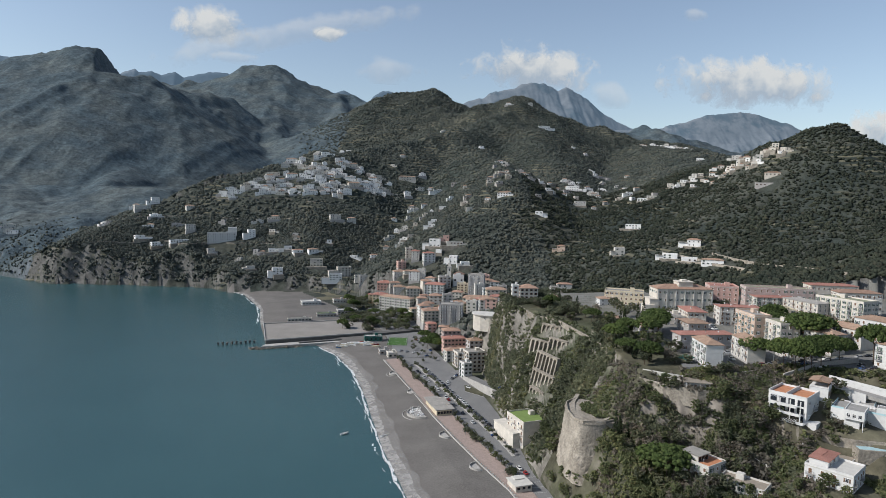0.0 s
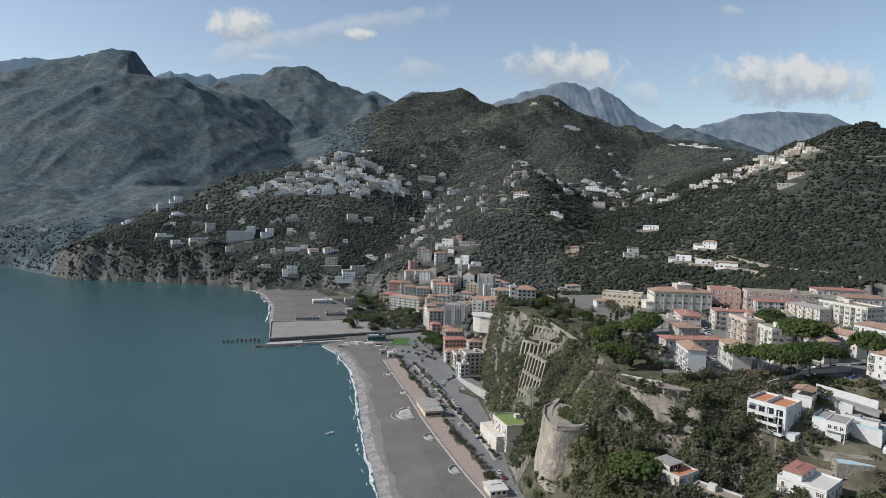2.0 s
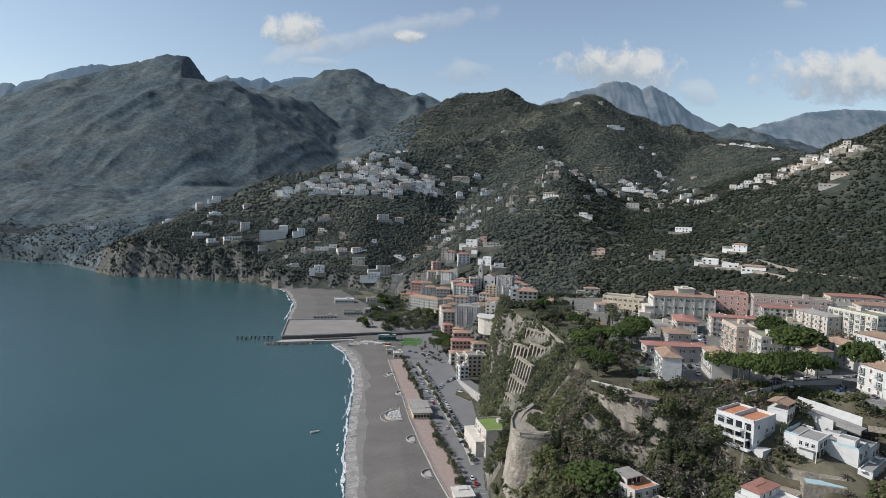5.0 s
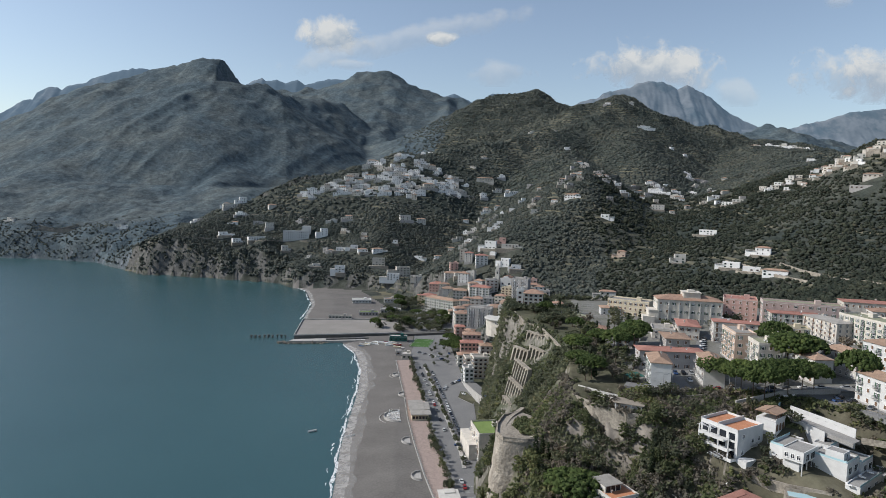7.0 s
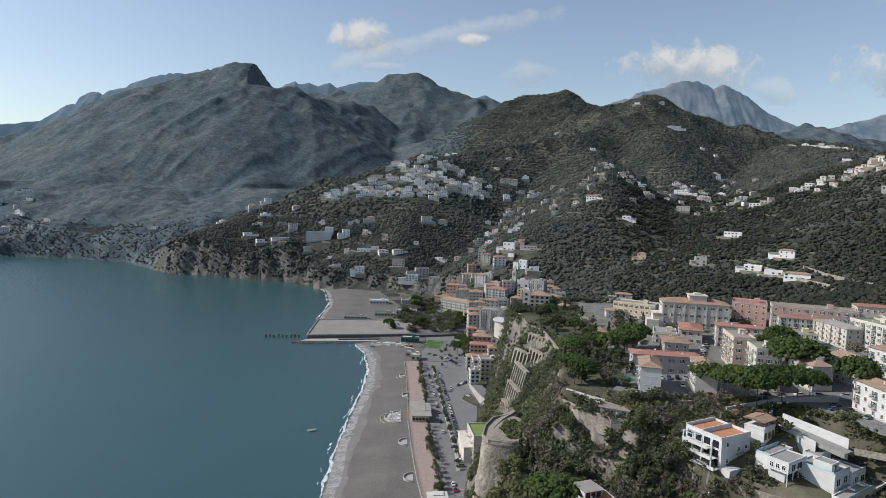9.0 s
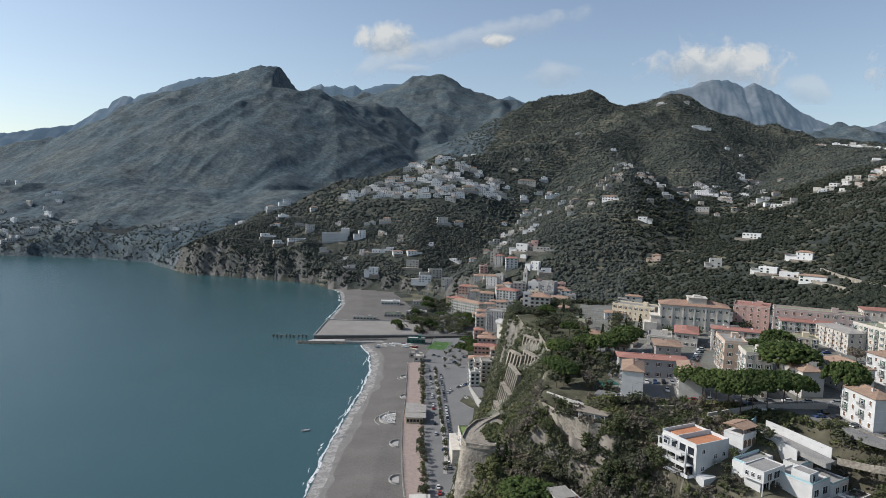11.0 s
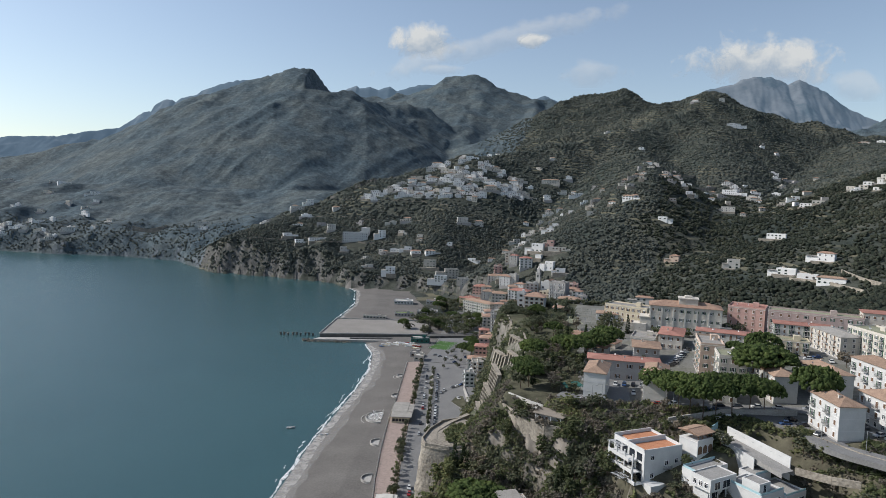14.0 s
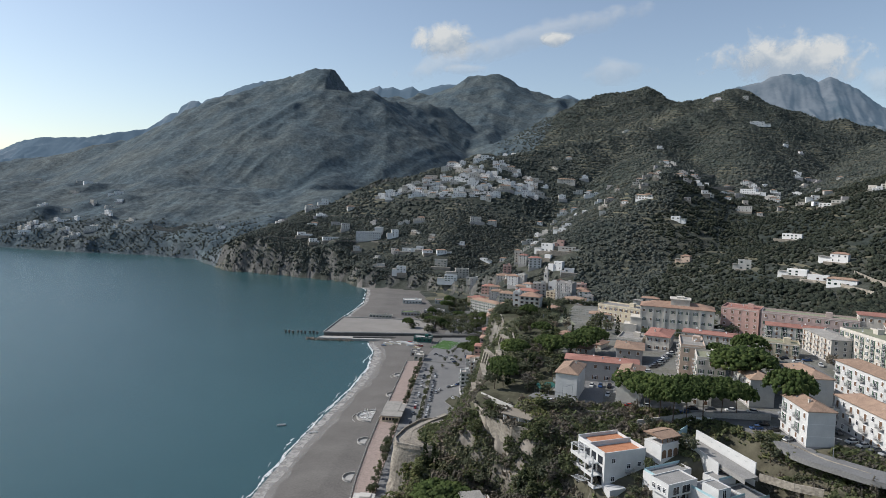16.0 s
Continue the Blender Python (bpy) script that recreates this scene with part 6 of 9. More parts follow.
# ---- the cliff: bastion, buttressed arches, ramp road, seafront houses ----
BAST = [(-46.5, 268), (-44, 262.5), (-34, 261), (-27, 264), (-24, 284), (-34, 296), (-42, 290), (-45.5, 279)]
s = Shape()
n = len(BAST)
cxm, cym = sum(p[0] for p in BAST) / n, sum(p[1] for p in BAST) / n
edge = []
for i in range(n):
    p0, p1, p2, p3 = (BAST[(i + j) % n] for j in (-1, 0, 1, 2))
    for q in range(6):
        t = q / 6
        edge.append(tuple(0.5 * (2 * b1 + (c2 - a0) * t + (2 * a0 - 5 * b1 + 4 * c2 - d3) * t * t + (3 * b1 - a0 - 3 * c2 + d3) * t ** 3) for a0, b1, c2, d3 in zip(p0, p1, p2, p3)))
rings = []
for k in range(16):
    t = k / 15
    g = 1.34 - 0.34 * t ** 0.8
    rough = 0.9 * (1 - t * t)
    rings.append([(cxm + (x - cxm) * g + rough * float(fbm(np.array([x / 3.0 + k * 0.6]), np.array([y / 3.0]), 3)[0]), cym + (y - cym) * g + rough * float(fbm(np.array([y / 3.0 + 7]), np.array([x / 3.0 + k * 0.6]), 3)[0]), 16 + 27.5 * t) for x, y in edge])
s.faces(*ring_loft(rings))
bn = thing("bastion", cxm, cym, 16, 0, "battered pale stone bastion of the old cliff road", "bastion")
s.v = [(a - cxm, b - cym, c - 16) for a, b, c in s.v]
part("battered_wall", s, STONE, bn)
cop = Shape()
for (ax, ay), (bx, by) in zip(edge, edge[1:] + edge[:1]):
    cop.box((ax + bx) / 2 - cxm, (ay + by) / 2 - cym, 26.6, math.hypot(bx - ax, by - ay) + 0.15, 0.7, 0.5, math.degrees(math.atan2(by - ay, bx - ax)))
part("string_course", cop, STONE, bn)
wall_along("parapet_bastion", [(x, y, 43.5) for x, y in BAST[5:] + BAST[:4]], 0.9, 0.5, STONE, "low stone parapet on the bastion")
lane("path_bastion", [(-32, 300, 44.5), (-38.5, 290, 43.8), (-43, 278, 43.5), (-41, 266.5, 43.5), (-34, 264, 43.6), (-27, 266, 45.5), (-18, 264, 50)], 2.0, STONE, "old paved path round the bastion")
lane("road_ramp", [(-30, 418, 13), (-36, 400, 11), (-46, 440, 7.5), (-53, 470, 5), (-60, 492, 3.4)][1:], 8, ASPHALT, "sloping street up from the car park")
lane("road_ramp_low", [(-33, 330, 22), (-39, 312, 18), (-42.5, 300, 15), (-44, 286, 13), (-42, 270, 12), (-36, 252, 12), (-24, 236, 13)], 5.5, ASPHALT, "narrow asphalt road at the bastion's foot")
wall_along("parapet_ramp", [(-37, 332, 22), (-43, 312, 18), (-46.2, 300, 15), (-47.5, 286, 13)], 1.0, 0.5, STONE, "stone parapet of the ramp road")
wall_along("parapet_street", [(-41, 400, 11), (-50.5, 438, 7.5), (-57.5, 468, 5)], 1.0, 0.6, CONCRETE, "concrete parapet of the sloping street", sink=5)


def arcade(name, x, y, z, yaw, count, bay, high, label, lean=0.12):
    """A leaning retaining arcade of masonry piers and round arches."""
    top = thing(name, x, y, z, yaw, label, "arcade", "cliff arcades")
    part("back_wall", Shape().box(count * bay / 2, 1.6, -6, count * bay, 0.6, high + 5.4), STONE, top)
    for k in range(count + 1):
        s = Shape()
        s.faces([(k * bay - 0.55, -high * lean - 0.6, -6), (k * bay + 0.55, -high * lean - 0.6, -6), (k * bay + 0.55, 1.8, -6), (k * bay - 0.55, 1.8, -6),
                 (k * bay - 0.55, -0.2, high), (k * bay + 0.55, -0.2, high), (k * bay + 0.55, 1.8, high), (k * bay - 0.55, 1.8, high)], CUBE_F)
        part("pier", s, STONE, top)
    for k in range(count):
        s = Shape()
        r, mid = bay / 2 - 0.5, k * bay + bay / 2
        s.faces(*ring_loft([[(mid + r * math.cos(q), -0.4, high - r - 0.5 + r * math.sin(q)), (mid + r * math.cos(q), 1.6, high - r - 0.5 + r * math.sin(q)), (mid + r * math.cos(q), 1.6, high), (mid + r * math.cos(q), -0.4, high)]
                            for q in [math.pi * j / 8 for j in range(9)]]))
        part("arch", s, STONE, top)
    part("coping", Shape().box(count * bay / 2, 0.6, high, count * bay + 1.4, 2.6, 0.4), STONE, top)
    return top


arcade("arcade", -32.5, 372, 28.5, -77, 6, 3.8, 9.5, "lower row of tall stone relieving arches on the cliff", 0.38)
arcade("arcade", -28.5, 377, 38.5, -77, 6, 3.8, 9.5, "row of tall stone relieving arches on the cliff", 0.38)
arcade("arcade", -36, 366, 22.5, -78, 4, 3.8, 6, "lowest short row of stone arches on the cliff", 0.38)
arcade("arcade", -28.5, 390, 44, -60, 4, 3.6, 9, "short row of leaning stone buttress arches", 0.4)
arcade("arcade", -20, 394, 54, -62, 4, 3.8, 8, "stone arcade under the town's terrace", 0.3)
arcade("arcade", -20, 379, 49, -66, 4, 3.8, 7, "pale stone arches halfway up the cliff", 0.35)
wall_along("retaining_wall_cliff", [(-33, 452), (-25, 432), (-20, 412), (-12, 386), (-8, 362), (-5, 336), (-13, 304)], 1.2, 0.8, STONE, "pale stone retaining wall along the cliff top", sink=7)
wall_along("stair_wall_cliff", [(-20, 330), (-24, 320), (-28, 310), (-32, 299)], 0.9, 0.8, STONE, "stepped stone wall going down the cliff", sink=3)

# the building with the green roof terrace
gx, gy = from_corner(-51, 330, 12, 17, 20)
gb = house("hotel", gx, gy, 12, 17, 20, 15, "cream seafront building with a bright green roof terrace", CREAM, roof="flat", roofm=GREENROOF, z=3.4, floors=4, balconies="w", gap=3.6, blank="s", category="hotel")
part("annex", Shape().box(-10.5, 1, -1, 5, 15, 9).box(-10.5, 1, 8, 5.4, 15.4, 0.4).box(-6, 15, -1, 12, 10, 8).box(-6, 15, 7, 12.4, 10.4, 0.4), CREAM, gb)
# houses at the foot of the cliff, beside the street
for corner, yaw, w, d, hh, wall, roof, rm, label, bal in (
        ((-57, 468), 14, 7, 9, 12, WHITE, "flat", FLATROOF, "narrow white four-storey house with a red awning", "w"),
        ((-62, 519), 8, 13, 10, 9.5, OFFWHITE, "hip", TILE, "white house with an orange tiled roof by the street", "w"),
        ((-56, 500), 10, 9, 12, 12, CREAM, "flat", FLATROOF, "tall cream house with balconies", "w"),
        ((-50, 486), 10, 15, 12, 16, CREAM, "flat", FLATROOF, "cream apartment house with terraces and balconies", "sw"),
        ((-44, 510), 8, 12, 10, 20, GREYP, "hip", OLDTILE, "grey stone house with a tiled roof", ""),
        ((-60, 545), 4, 20, 10, 14, PINK, "hip", REDROOF, "faded red house with tiled roof", ""),
        ((-58, 560), 2, 16, 12, 18, MAUVE, "hip", TILE, "brown-pink house with terracotta roof", "")):
    x_, y_ = from_corner(*corner, yaw, w, d)
    house("house", x_, y_, yaw, w, d, hh, label, wall, roof=roof, roofm=rm, z=3.3, balconies=bal, group="houses under the cliff", rise=None if roof == "flat" else 1.8)

# ---- the white villas on the terraced slope ----
AQUA = nodes("pool_glass_rail", 0.1, 0, 0.5)[0]
AQUA.node_tree.nodes["Principled BSDF"].inputs["Base Color"].default_value = (0.36, 0.52, 0.55, 1)


vx, vy = from_corner(34.3, 221, 33, 15.4, 15)
vz = 55.5
v = thing("villa", vx, vy, vz, 33, "white modern villa with terracotta roof terraces and west balconies", "villa")
v.matrix_basis = v.matrix_basis @ Matrix.Diagonal((1.15, 1.03, 1, 1))
part("wall", Shape().box(0, 0, -5, 13.2, 14.5, 14.6), WHITE, v)
part("roof_terrace", Shape().box(0, -3.4, 9.6, 12.4, 6.6, 0.06), TERRACE, v, "terracotta paved lower roof terrace")
part("upper_terrace", Shape().box(1.0, 3.8, 9.6, 10.4, 6.2, 0.3), TERRACE, v, "terracotta paved roof terrace")
for a, b, c, e, hh in ((0, -7.1, 13.2, 0.3, 1.0), (0, 7.1, 13.2, 0.3, 1.4), (-6.45, 0, 0.3, 14.5, 1.0), (6.45, 0, 0.3, 14.5, 1.0), (0, 0.4, 13.2, 0.3, 1.5)):
    part("parapet", Shape().box(a, b, 9.6, c, e, hh), WHITE, v)
for fl in range(3):
    zz = fl * 3.2
    part("balcony_slab", Shape().box(-8.2, -1 + fl * 0.8, zz - 0.25, 3.4, 13 - fl * 1.5, 0.3), WHITE, v)
    part("balcony_parapet", Shape().box(-9.8, -1 + fl * 0.8, zz, 0.2, 13 - fl * 1.5, 0.9), WHITE, v)
    for k in range(4):
        part("column", Shape().box(-9.6, -6 + k * 3.8, zz, 0.35, 0.35, 3.0), WHITE, v)
        part("glass_door", Shape().box(-6.62, -5 + k * 3.4, zz + 0.1, 0.08, 2.4, 2.4), GLASS, v)
for k, (a, zz) in enumerate(((-3.8, 1.2), (1.2, 1.2), (1.2, 4.6), (4.6, 4.8), (-3.8, 7.0))):
    part("window", WIN[3], None, v, "", pose(a, -7.27, zz + 0.8))
balcony(v, pose(1.4, -7.25, 3.6))
for k in range(7):
    part("pergola_beam", Shape().box(-8.2, 0.5 + k * 0.9, 9.2, 3.4, 0.12, 0.16), WHITEPAINT, v)
for k in range(6):
    part("garden_beam", Shape().box(-11.5, -5 + k * 0.8, 1.6, 3.4, 0.12, 0.14), WHITEPAINT, v)
part("front_step", Shape().box(-4.5, -9.2, -2, 5, 4, 2.6), WHITE, v)
part("entrance_stair", Shape().box(3.5, -8.4, -3, 5, 2.2, 3.4, 0, 0, 0.8), WHITE, v)

ax_, ay_ = from_corner(52, 230, 40, 7.5, 7.5)
a_ = thing("garden_house", ax_, ay_, 62.5, 40, "white arched garden house with a terracotta roof on posts", "villa")
part("wall", Shape().box(0, 0.8, -4, 7.5, 5.6, 8).box(0, -2.8, -4, 7.5, 1.6, 8), WHITE, a_)
# each arch is a flat brown panel that stands for the shade inside
for k in range(3):
    s = Shape()
    for j in range(8):
        t0, t1 = math.pi * j / 8, math.pi * (j + 1) / 8
        s.faces([(-2.5 + k * 2.5 + 0.95 * math.cos(t0), -3.62, 2.0 + 0.95 * math.sin(t0)), (-2.5 + k * 2.5 + 0.95 * math.cos(t1), -3.62, 2.0 + 0.95 * math.sin(t1)), (-2.5 + k * 2.5, -3.62, 0.2)], [(0, 1, 2)])
    s.box(-2.5 + k * 2.5, -3.6, 0.2, 1.9, 0.06, 1.8)
    part("arch_opening", s, BROWNSH, a_, "flat brown arched panel standing for shade")
part("terrace", Shape().box(0, -0.1, 4.0, 7.9, 7.3, 0.3), WHITE, a_)
part("parapet", Shape().box(0, -3.6, 4.3, 7.9, 0.2, 0.8), WHITE, a_)
for k in range(4):
    part("post", Shape().box(-3.3 + k * 2.2, -3.3, 4.3, 0.2, 0.2, 2.3), BROWNSH, a_)
part("roof", hip_roof(8.2, 7.6, 6.6, 0.9, 0.2, True), OLDTILE, a_)

px0, py0, PZ = 51.8, 210.9, 55.5
p = thing("villa", px0, py0, PZ, 39, "low white villa with grey flat roofs and glass railings", "villa")
PAVE = surface("grey_terrace_paving", (0.24, 0.23, 0.215), (0.33, 0.32, 0.30), 0.4, 0.85, 3.0, 0.1, 0.01)


def terrace_block(u0, u1, v0, v1, z0, z1, edge=0.5, glass=""):
    """One volume of the villa: walls, a paved roof inside a parapet, glass rails on some edges."""
    um, vm, w, d = (u0 + u1) / 2, (v0 + v1) / 2, u1 - u0, v1 - v0
    part("wall", Shape().box(um, vm, z0 - PZ, w, d, z1 - z0), WHITE, p)
    part("roof_slab", Shape().box(um, vm, z1 - PZ + 0.004, w - 0.7, d - 0.7, 0.08), PAVE, p, "grey paved roof")
    for side, a, b, c, e in (("s", um, v0 + 0.15, w, 0.3), ("n", um, v1 - 0.15, w, 0.3), ("w", u0 + 0.15, vm, 0.3, d - 0.6), ("e", u1 - 0.15, vm, 0.3, d - 0.6)):
        part("parapet", Shape().box(a, b, z1 - PZ, c, e, edge), WHITE, p)
        if side in glass:
            part("glass_rail", Shape().box(a, b, z1 - PZ + edge, max(c - 0.2, 0.05) if c > 0.3 else 0.05, max(e - 0.2, 0.05) if e > 0.3 else 0.05, 0.7), AQUA, p, "pale blue glass railing")


terrace_block(0, 11.5, 0, 7, 59.0, 62.5, 0.4)
terrace_block(1.2, 11, 1.6, 7, 48, 58.9, 0.05)
terrace_block(9, 19.5, -10, 2, 48, 60.2, 0.5, "sw")
terrace_block(10.5, 15.5, -8.3, -2.6, 60.3, 62.9, 0.25)
terrace_block(19.6, 29, -11, -1, 48, 58.4, 0.5, "sw")
terrace_block(19.6, 27, -0.9, 5, 50, 60.6, 0.5, "s")
terrace_block(5, 24, -15.5, -11.1, 46, 55.2, 0.5, "s")
terrace_block(24.1, 33, -16, -11.1, 46, 54.4, 0.6)
terrace_block(2, 17, 7.1, 12, 52, 61.6, 0.5, "wn")
for um, vm, zz, w in ((3, 0, 59.6, 2.4), (7, 0, 59.6, 3.2), (11.5, -10, 56.6, 2.6), (16.5, -10, 56.6, 2.8), (12.5, -15.5, 52.0, 2.6), (19, -15.5, 52.0, 2.6), (22, -11, 55.4, 2.2), (26.5, -11, 55.2, 2.8), (12.8, -8.3, 60.5, 1.4), (4.5, 1.6, 56.0, 3.4), (8.6, 1.6, 56.0, 2.6)):
    part("glass_door", Shape().box(um, vm - 0.03, zz - PZ, w, 0.1, 2.2), GLASS, p)
    part("door_frame", Shape().box(um - w / 2, vm - 0.06, zz - PZ, 0.1, 0.14, 2.3).box(um + w / 2, vm - 0.06, zz - PZ, 0.1, 0.14, 2.3).box(um, vm - 0.06, zz - PZ + 2.2, w + 0.1, 0.14, 0.1).box(um, vm - 0.05, zz - PZ, 0.07, 0.12, 2.2), WHITEPAINT, p)
for um in (0.4, 4, 7.6, 11.1):
    part("column", Shape().tube(um, 0.4, -4, 3.5, 0.18, 0.18, 10), WHITE, p)
for k, vv in enumerate((1.5, 3.5, 5.5)):
    part("window", WIN[3], None, p, "", pose(0, vv, 5.2, 0, 0, -90))
for k, (um, vm) in enumerate(((4, -12.6), (14.5, -12.8), (21, -13), (17.4, -0.5))):
    part("sun_lounger", Shape().box(um, vm, 0, 0.7, 1.9, 0.35).box(um, vm + 0.7, 0.3, 0.7, 0.6, 0.4), WHITEPAINT, p, "", pose(0, 0, 0.3 if k < 3 else 4.9))
for k in range(5):
    part("pergola_beam", Shape().box(8 + k * 1.3, 13.8, 5.4, 0.12, 3.6, 0.14), WHITEPAINT, p)
for um in (8, 13.2):
    for vv in (12.2, 15.4):
        part("pergola_post", Shape().box(um, vv, 2, 0.14, 0.14, 3.4), WHITEPAINT, p)
wall_along("garden_wall_white", [(64.5, 244.5, 66), (70.5, 236.7, 65.2), (78.5, 226.5, 64)], 2.4, 0.4, WHITE, "tall white garden wall with dark bird motifs", sink=5)
lane("driveway", [(60.5, 245, 65.3), (65, 238.5, 64.8), (72, 229, 63.6), (76.5, 222.5, 62.8)], 5.4, PAVE, "sloping grey paved driveway beside the white wall", 0.3)
wall_along("garden_wall_low", [(59, 242.5, 65), (62.5, 236.5, 64.6), (68.5, 228, 63.2)], 1.1, 0.3, WHITE, "low white wall along the driveway", sink=5)
wall_along("garden_wall_bend", [(62, 247.5, 67.2), (58.5, 244, 66)], 1.4, 0.3, AQUA, "pale blue garden wall at the driveway's head", sink=4)
for k in range(6):
    t_ = (k + 0.6) / 6.4
    wx, wy = 65.4 + t_ * 12.6, 243.4 - t_ * 16.4
    s = Shape().faces([(-0.7, 0, 0.3), (0, 0, 0), (0.7, 0, 0.3), (0.1, 0, 0.14)], [(0, 1, 3), (1, 2, 3)])
    solid("wall_motif", s, METAL, "small dark bird shape on the white wall", "wall motif", wx - 0.24, wy - 0.18, 67.0 - 1.8 * t_, -52.5, "wall motifs")
wall_along("terrace_wall_villa", [(12, 224), (16, 220), (20, 217), (24, 215.5), (28, 215.5), (31, 216.5)], 0.9, 0.35, WHITE, "white garden terrace wall", sink=1.5)
wall_along("terrace_wall_low", [(14, 213.5), (17, 210), (20, 207), (24, 205.5)], 0.9, 0.4, STONE, "pale garden terrace wall", sink=1.5)
wall_along("terrace_wall_mid", [(37, 216.5, 51.6), (46, 209.5, 51.6), (57, 202.5, 52.4)], 1.2, 0.5, STONE, "rough garden terrace wall below the villa", sink=5)
wall_along("terrace_wall_upper", [(79, 224, 63.6), (86, 216, 65.0), (92, 212, 66)], 0.6, 0.5, STONE, "rough stone terrace wall in the garden", sink=1.6)
wall_along("retaining_wall_upper", [(31, 246.5, 61.5), (38, 247, 62.5), (47, 249.5, 64.5), (54, 252, 66)], 2.2, 0.5, CONCRETE, "grey concrete retaining wall behind the villa", sink=5)
wall_along("retaining_wall_square", [(85, 240, 69.6), (91, 232, 69.8), (96, 222.5, 70.2), (104, 214.5, 70.6)], 1.0, 0.5, STONE, "stone wall round the small square", sink=6)
wall_along("retaining_wall_path", [(-19.5, 262, 53.2), (-14, 259, 53), (-8.5, 256.5, 53)], 1.0, 0.6, STONE, "short pale terrace wall on the slope", sink=4)
solid("swimming_pool", Shape().box(0, 0, -5.4, 13, 5.4, 5.5).box(0, 0, 0.1, 11.5, 3.6, 0.03, 0, 1).box(0, 2.5, 0.1, 13, 0.3, 0.8), [STONE, AQUA], "narrow pale turquoise garden pool", "pool", 50, 203.6, height(50, 203.6) + 1.1, -20)
solid("swimming_pool", Shape().box(0, 0, -2.4, 9, 3.8, 2.5).box(0, 0, 0.1, 7.6, 2.4, 0.03, 0, 1), [OFFWHITE, AQUA], "small turquoise pool on a garden terrace", "pool", 14.5, 213, height(14.5, 213) + 0.4, -40)
for k, (gx_, gy_) in enumerate(((16, 222), (24, 217), (29, 211))):
    st = Shape()
    for j in range(9):
        st.box(0, -j * 0.45, -j * 0.3 - 1.2, 1.8, 0.5, 1.4)
    solid("garden_stair", st, OFFWHITE, "flight of pale garden steps on the slope", "stair", gx_, gy_, height(gx_, gy_) + 0.5, 20, "garden stairs")
# the villa with the terracotta terrace, lower down
lx, ly = from_corner(-8.5, 220, 25, 12, 14)
lv = house("villa", lx, ly, 25, 12, 14, 5.4, "white villa with terracotta roof terrace and a penthouse", OFFWHITE, roof="flat", roofm=TERRACE, z=33.6, floors=2, balconies="sw", category="villa", dishes=2)
part("penthouse", Shape().box(-1.0, 2.5, 5.4, 7, 7.5, 2.7), OFFWHITE, lv)
part("penthouse_roof", Shape().box(-1.0, 2.2, 8.1, 8, 8.6, 0.25), FLATROOF, lv)
for k in range(3):
    part("glass_door", Shape().box(-3.2 + k * 2.2, -1.28, 5.6, 1.8, 0.1, 2.1), GLASS, lv)
lx, ly = from_corner(4.5, 204, 38, 9, 17)
house("house", lx, ly, 38, 9, 17, 3.4, "low white house with a wide flat brown roof", OFFWHITE, roof="flat", roofm=AWNING, z=32.7, floors=1, balconies="sw")
rx_, ry_ = from_corner(27.5, 188.5, 33, 15, 16)
rv = house("villa", rx_, ry_, 33, 15, 16, 6.4, "white villa with balconies and a red upper roof", WHITE, roof="flat", roofm=OFFWHITE, z=41.2, floors=2, balconies="sw", category="villa", dishes=2)
part("roof_room", Shape().box(1, 4, 6.4, 12.6, 6.4, 2.4), WHITE, rv)
part("red_roof", hip_roof(12.6, 6.4, 8.8, 0.5, 0.4), REDROOF, rv, "red coated low-pitched roof", pose(1, 4, 0))
part("east_wing", Shape().box(13.2, 3, -4, 11, 11, 9.3), WHITE, rv)
part("wing_roof", Shape().box(13.2, 3, 5.3, 10.4, 10.4, 0.1), AWNING, rv, "brown flat roof of the wing")
for k in range(3):
    part("window", WIN[2], None, rv, "", pose(-2.8 + k * 3.8, 0.78, 7.7))
    part("window", WIN[2], None, rv, "", pose(9.8 + k * 3.2, -2.52, 3.2))

# garden planting
keep_out = [(vx, vy, 12), (ax_, ay_, 6), (54, 217, 9), (62, 213, 9), (66, 222, 8), (73, 219, 9), (66, 206, 8), (74, 210, 9), (58, 226, 8), (lx, ly, 11), (-6, 229, 10), (rx_, ry_, 12), (rx_ + 11, ry_ + 9, 9), (68, 235, 6), (63, 240, 6), (74, 227, 6), (50, 203, 7), (14, 213, 5)]
made = 0
while made < 150:
    tx_, ty_ = rng.uniform(-32, 106), rng.uniform(192, 259)
    if any(math.hypot(tx_ - a, ty_ - b) < c for a, b, c in keep_out) or (tx_ > 78 and ty_ > 226) or ty_ > 262 - 0.0 * tx_ or (46 < tx_ < 92 and ty_ > 246):
        continue
    made += 1
    wild = (tx_ < 24 and ty_ > 222) or tx_ < 4
    q = rng.random()
    if wild:
        tree("broad", tx_, ty_, rng.uniform(3.5, 7.5), rng.uniform(4, 8), rng.choice((0, 2, 1, 0)), group="slope trees")
    elif q < 0.55:
        tree("bush", tx_, ty_, rng.uniform(1.2, 2.6), rng.uniform(2, 4.5), rng.choice((0, 0, 1, 2)), group="garden bushes")
    elif q < 0.93:
        tree("broad", tx_, ty_, rng.uniform(3.5, 7.5), rng.uniform(3.5, 7), rng.choice((0, 1, 1, 0, 2)), group="garden trees")
    else:
        tree("spire", tx_, ty_, rng.uniform(6, 10), 2.0, group="garden cypresses")
foot_ = random.Random(8)
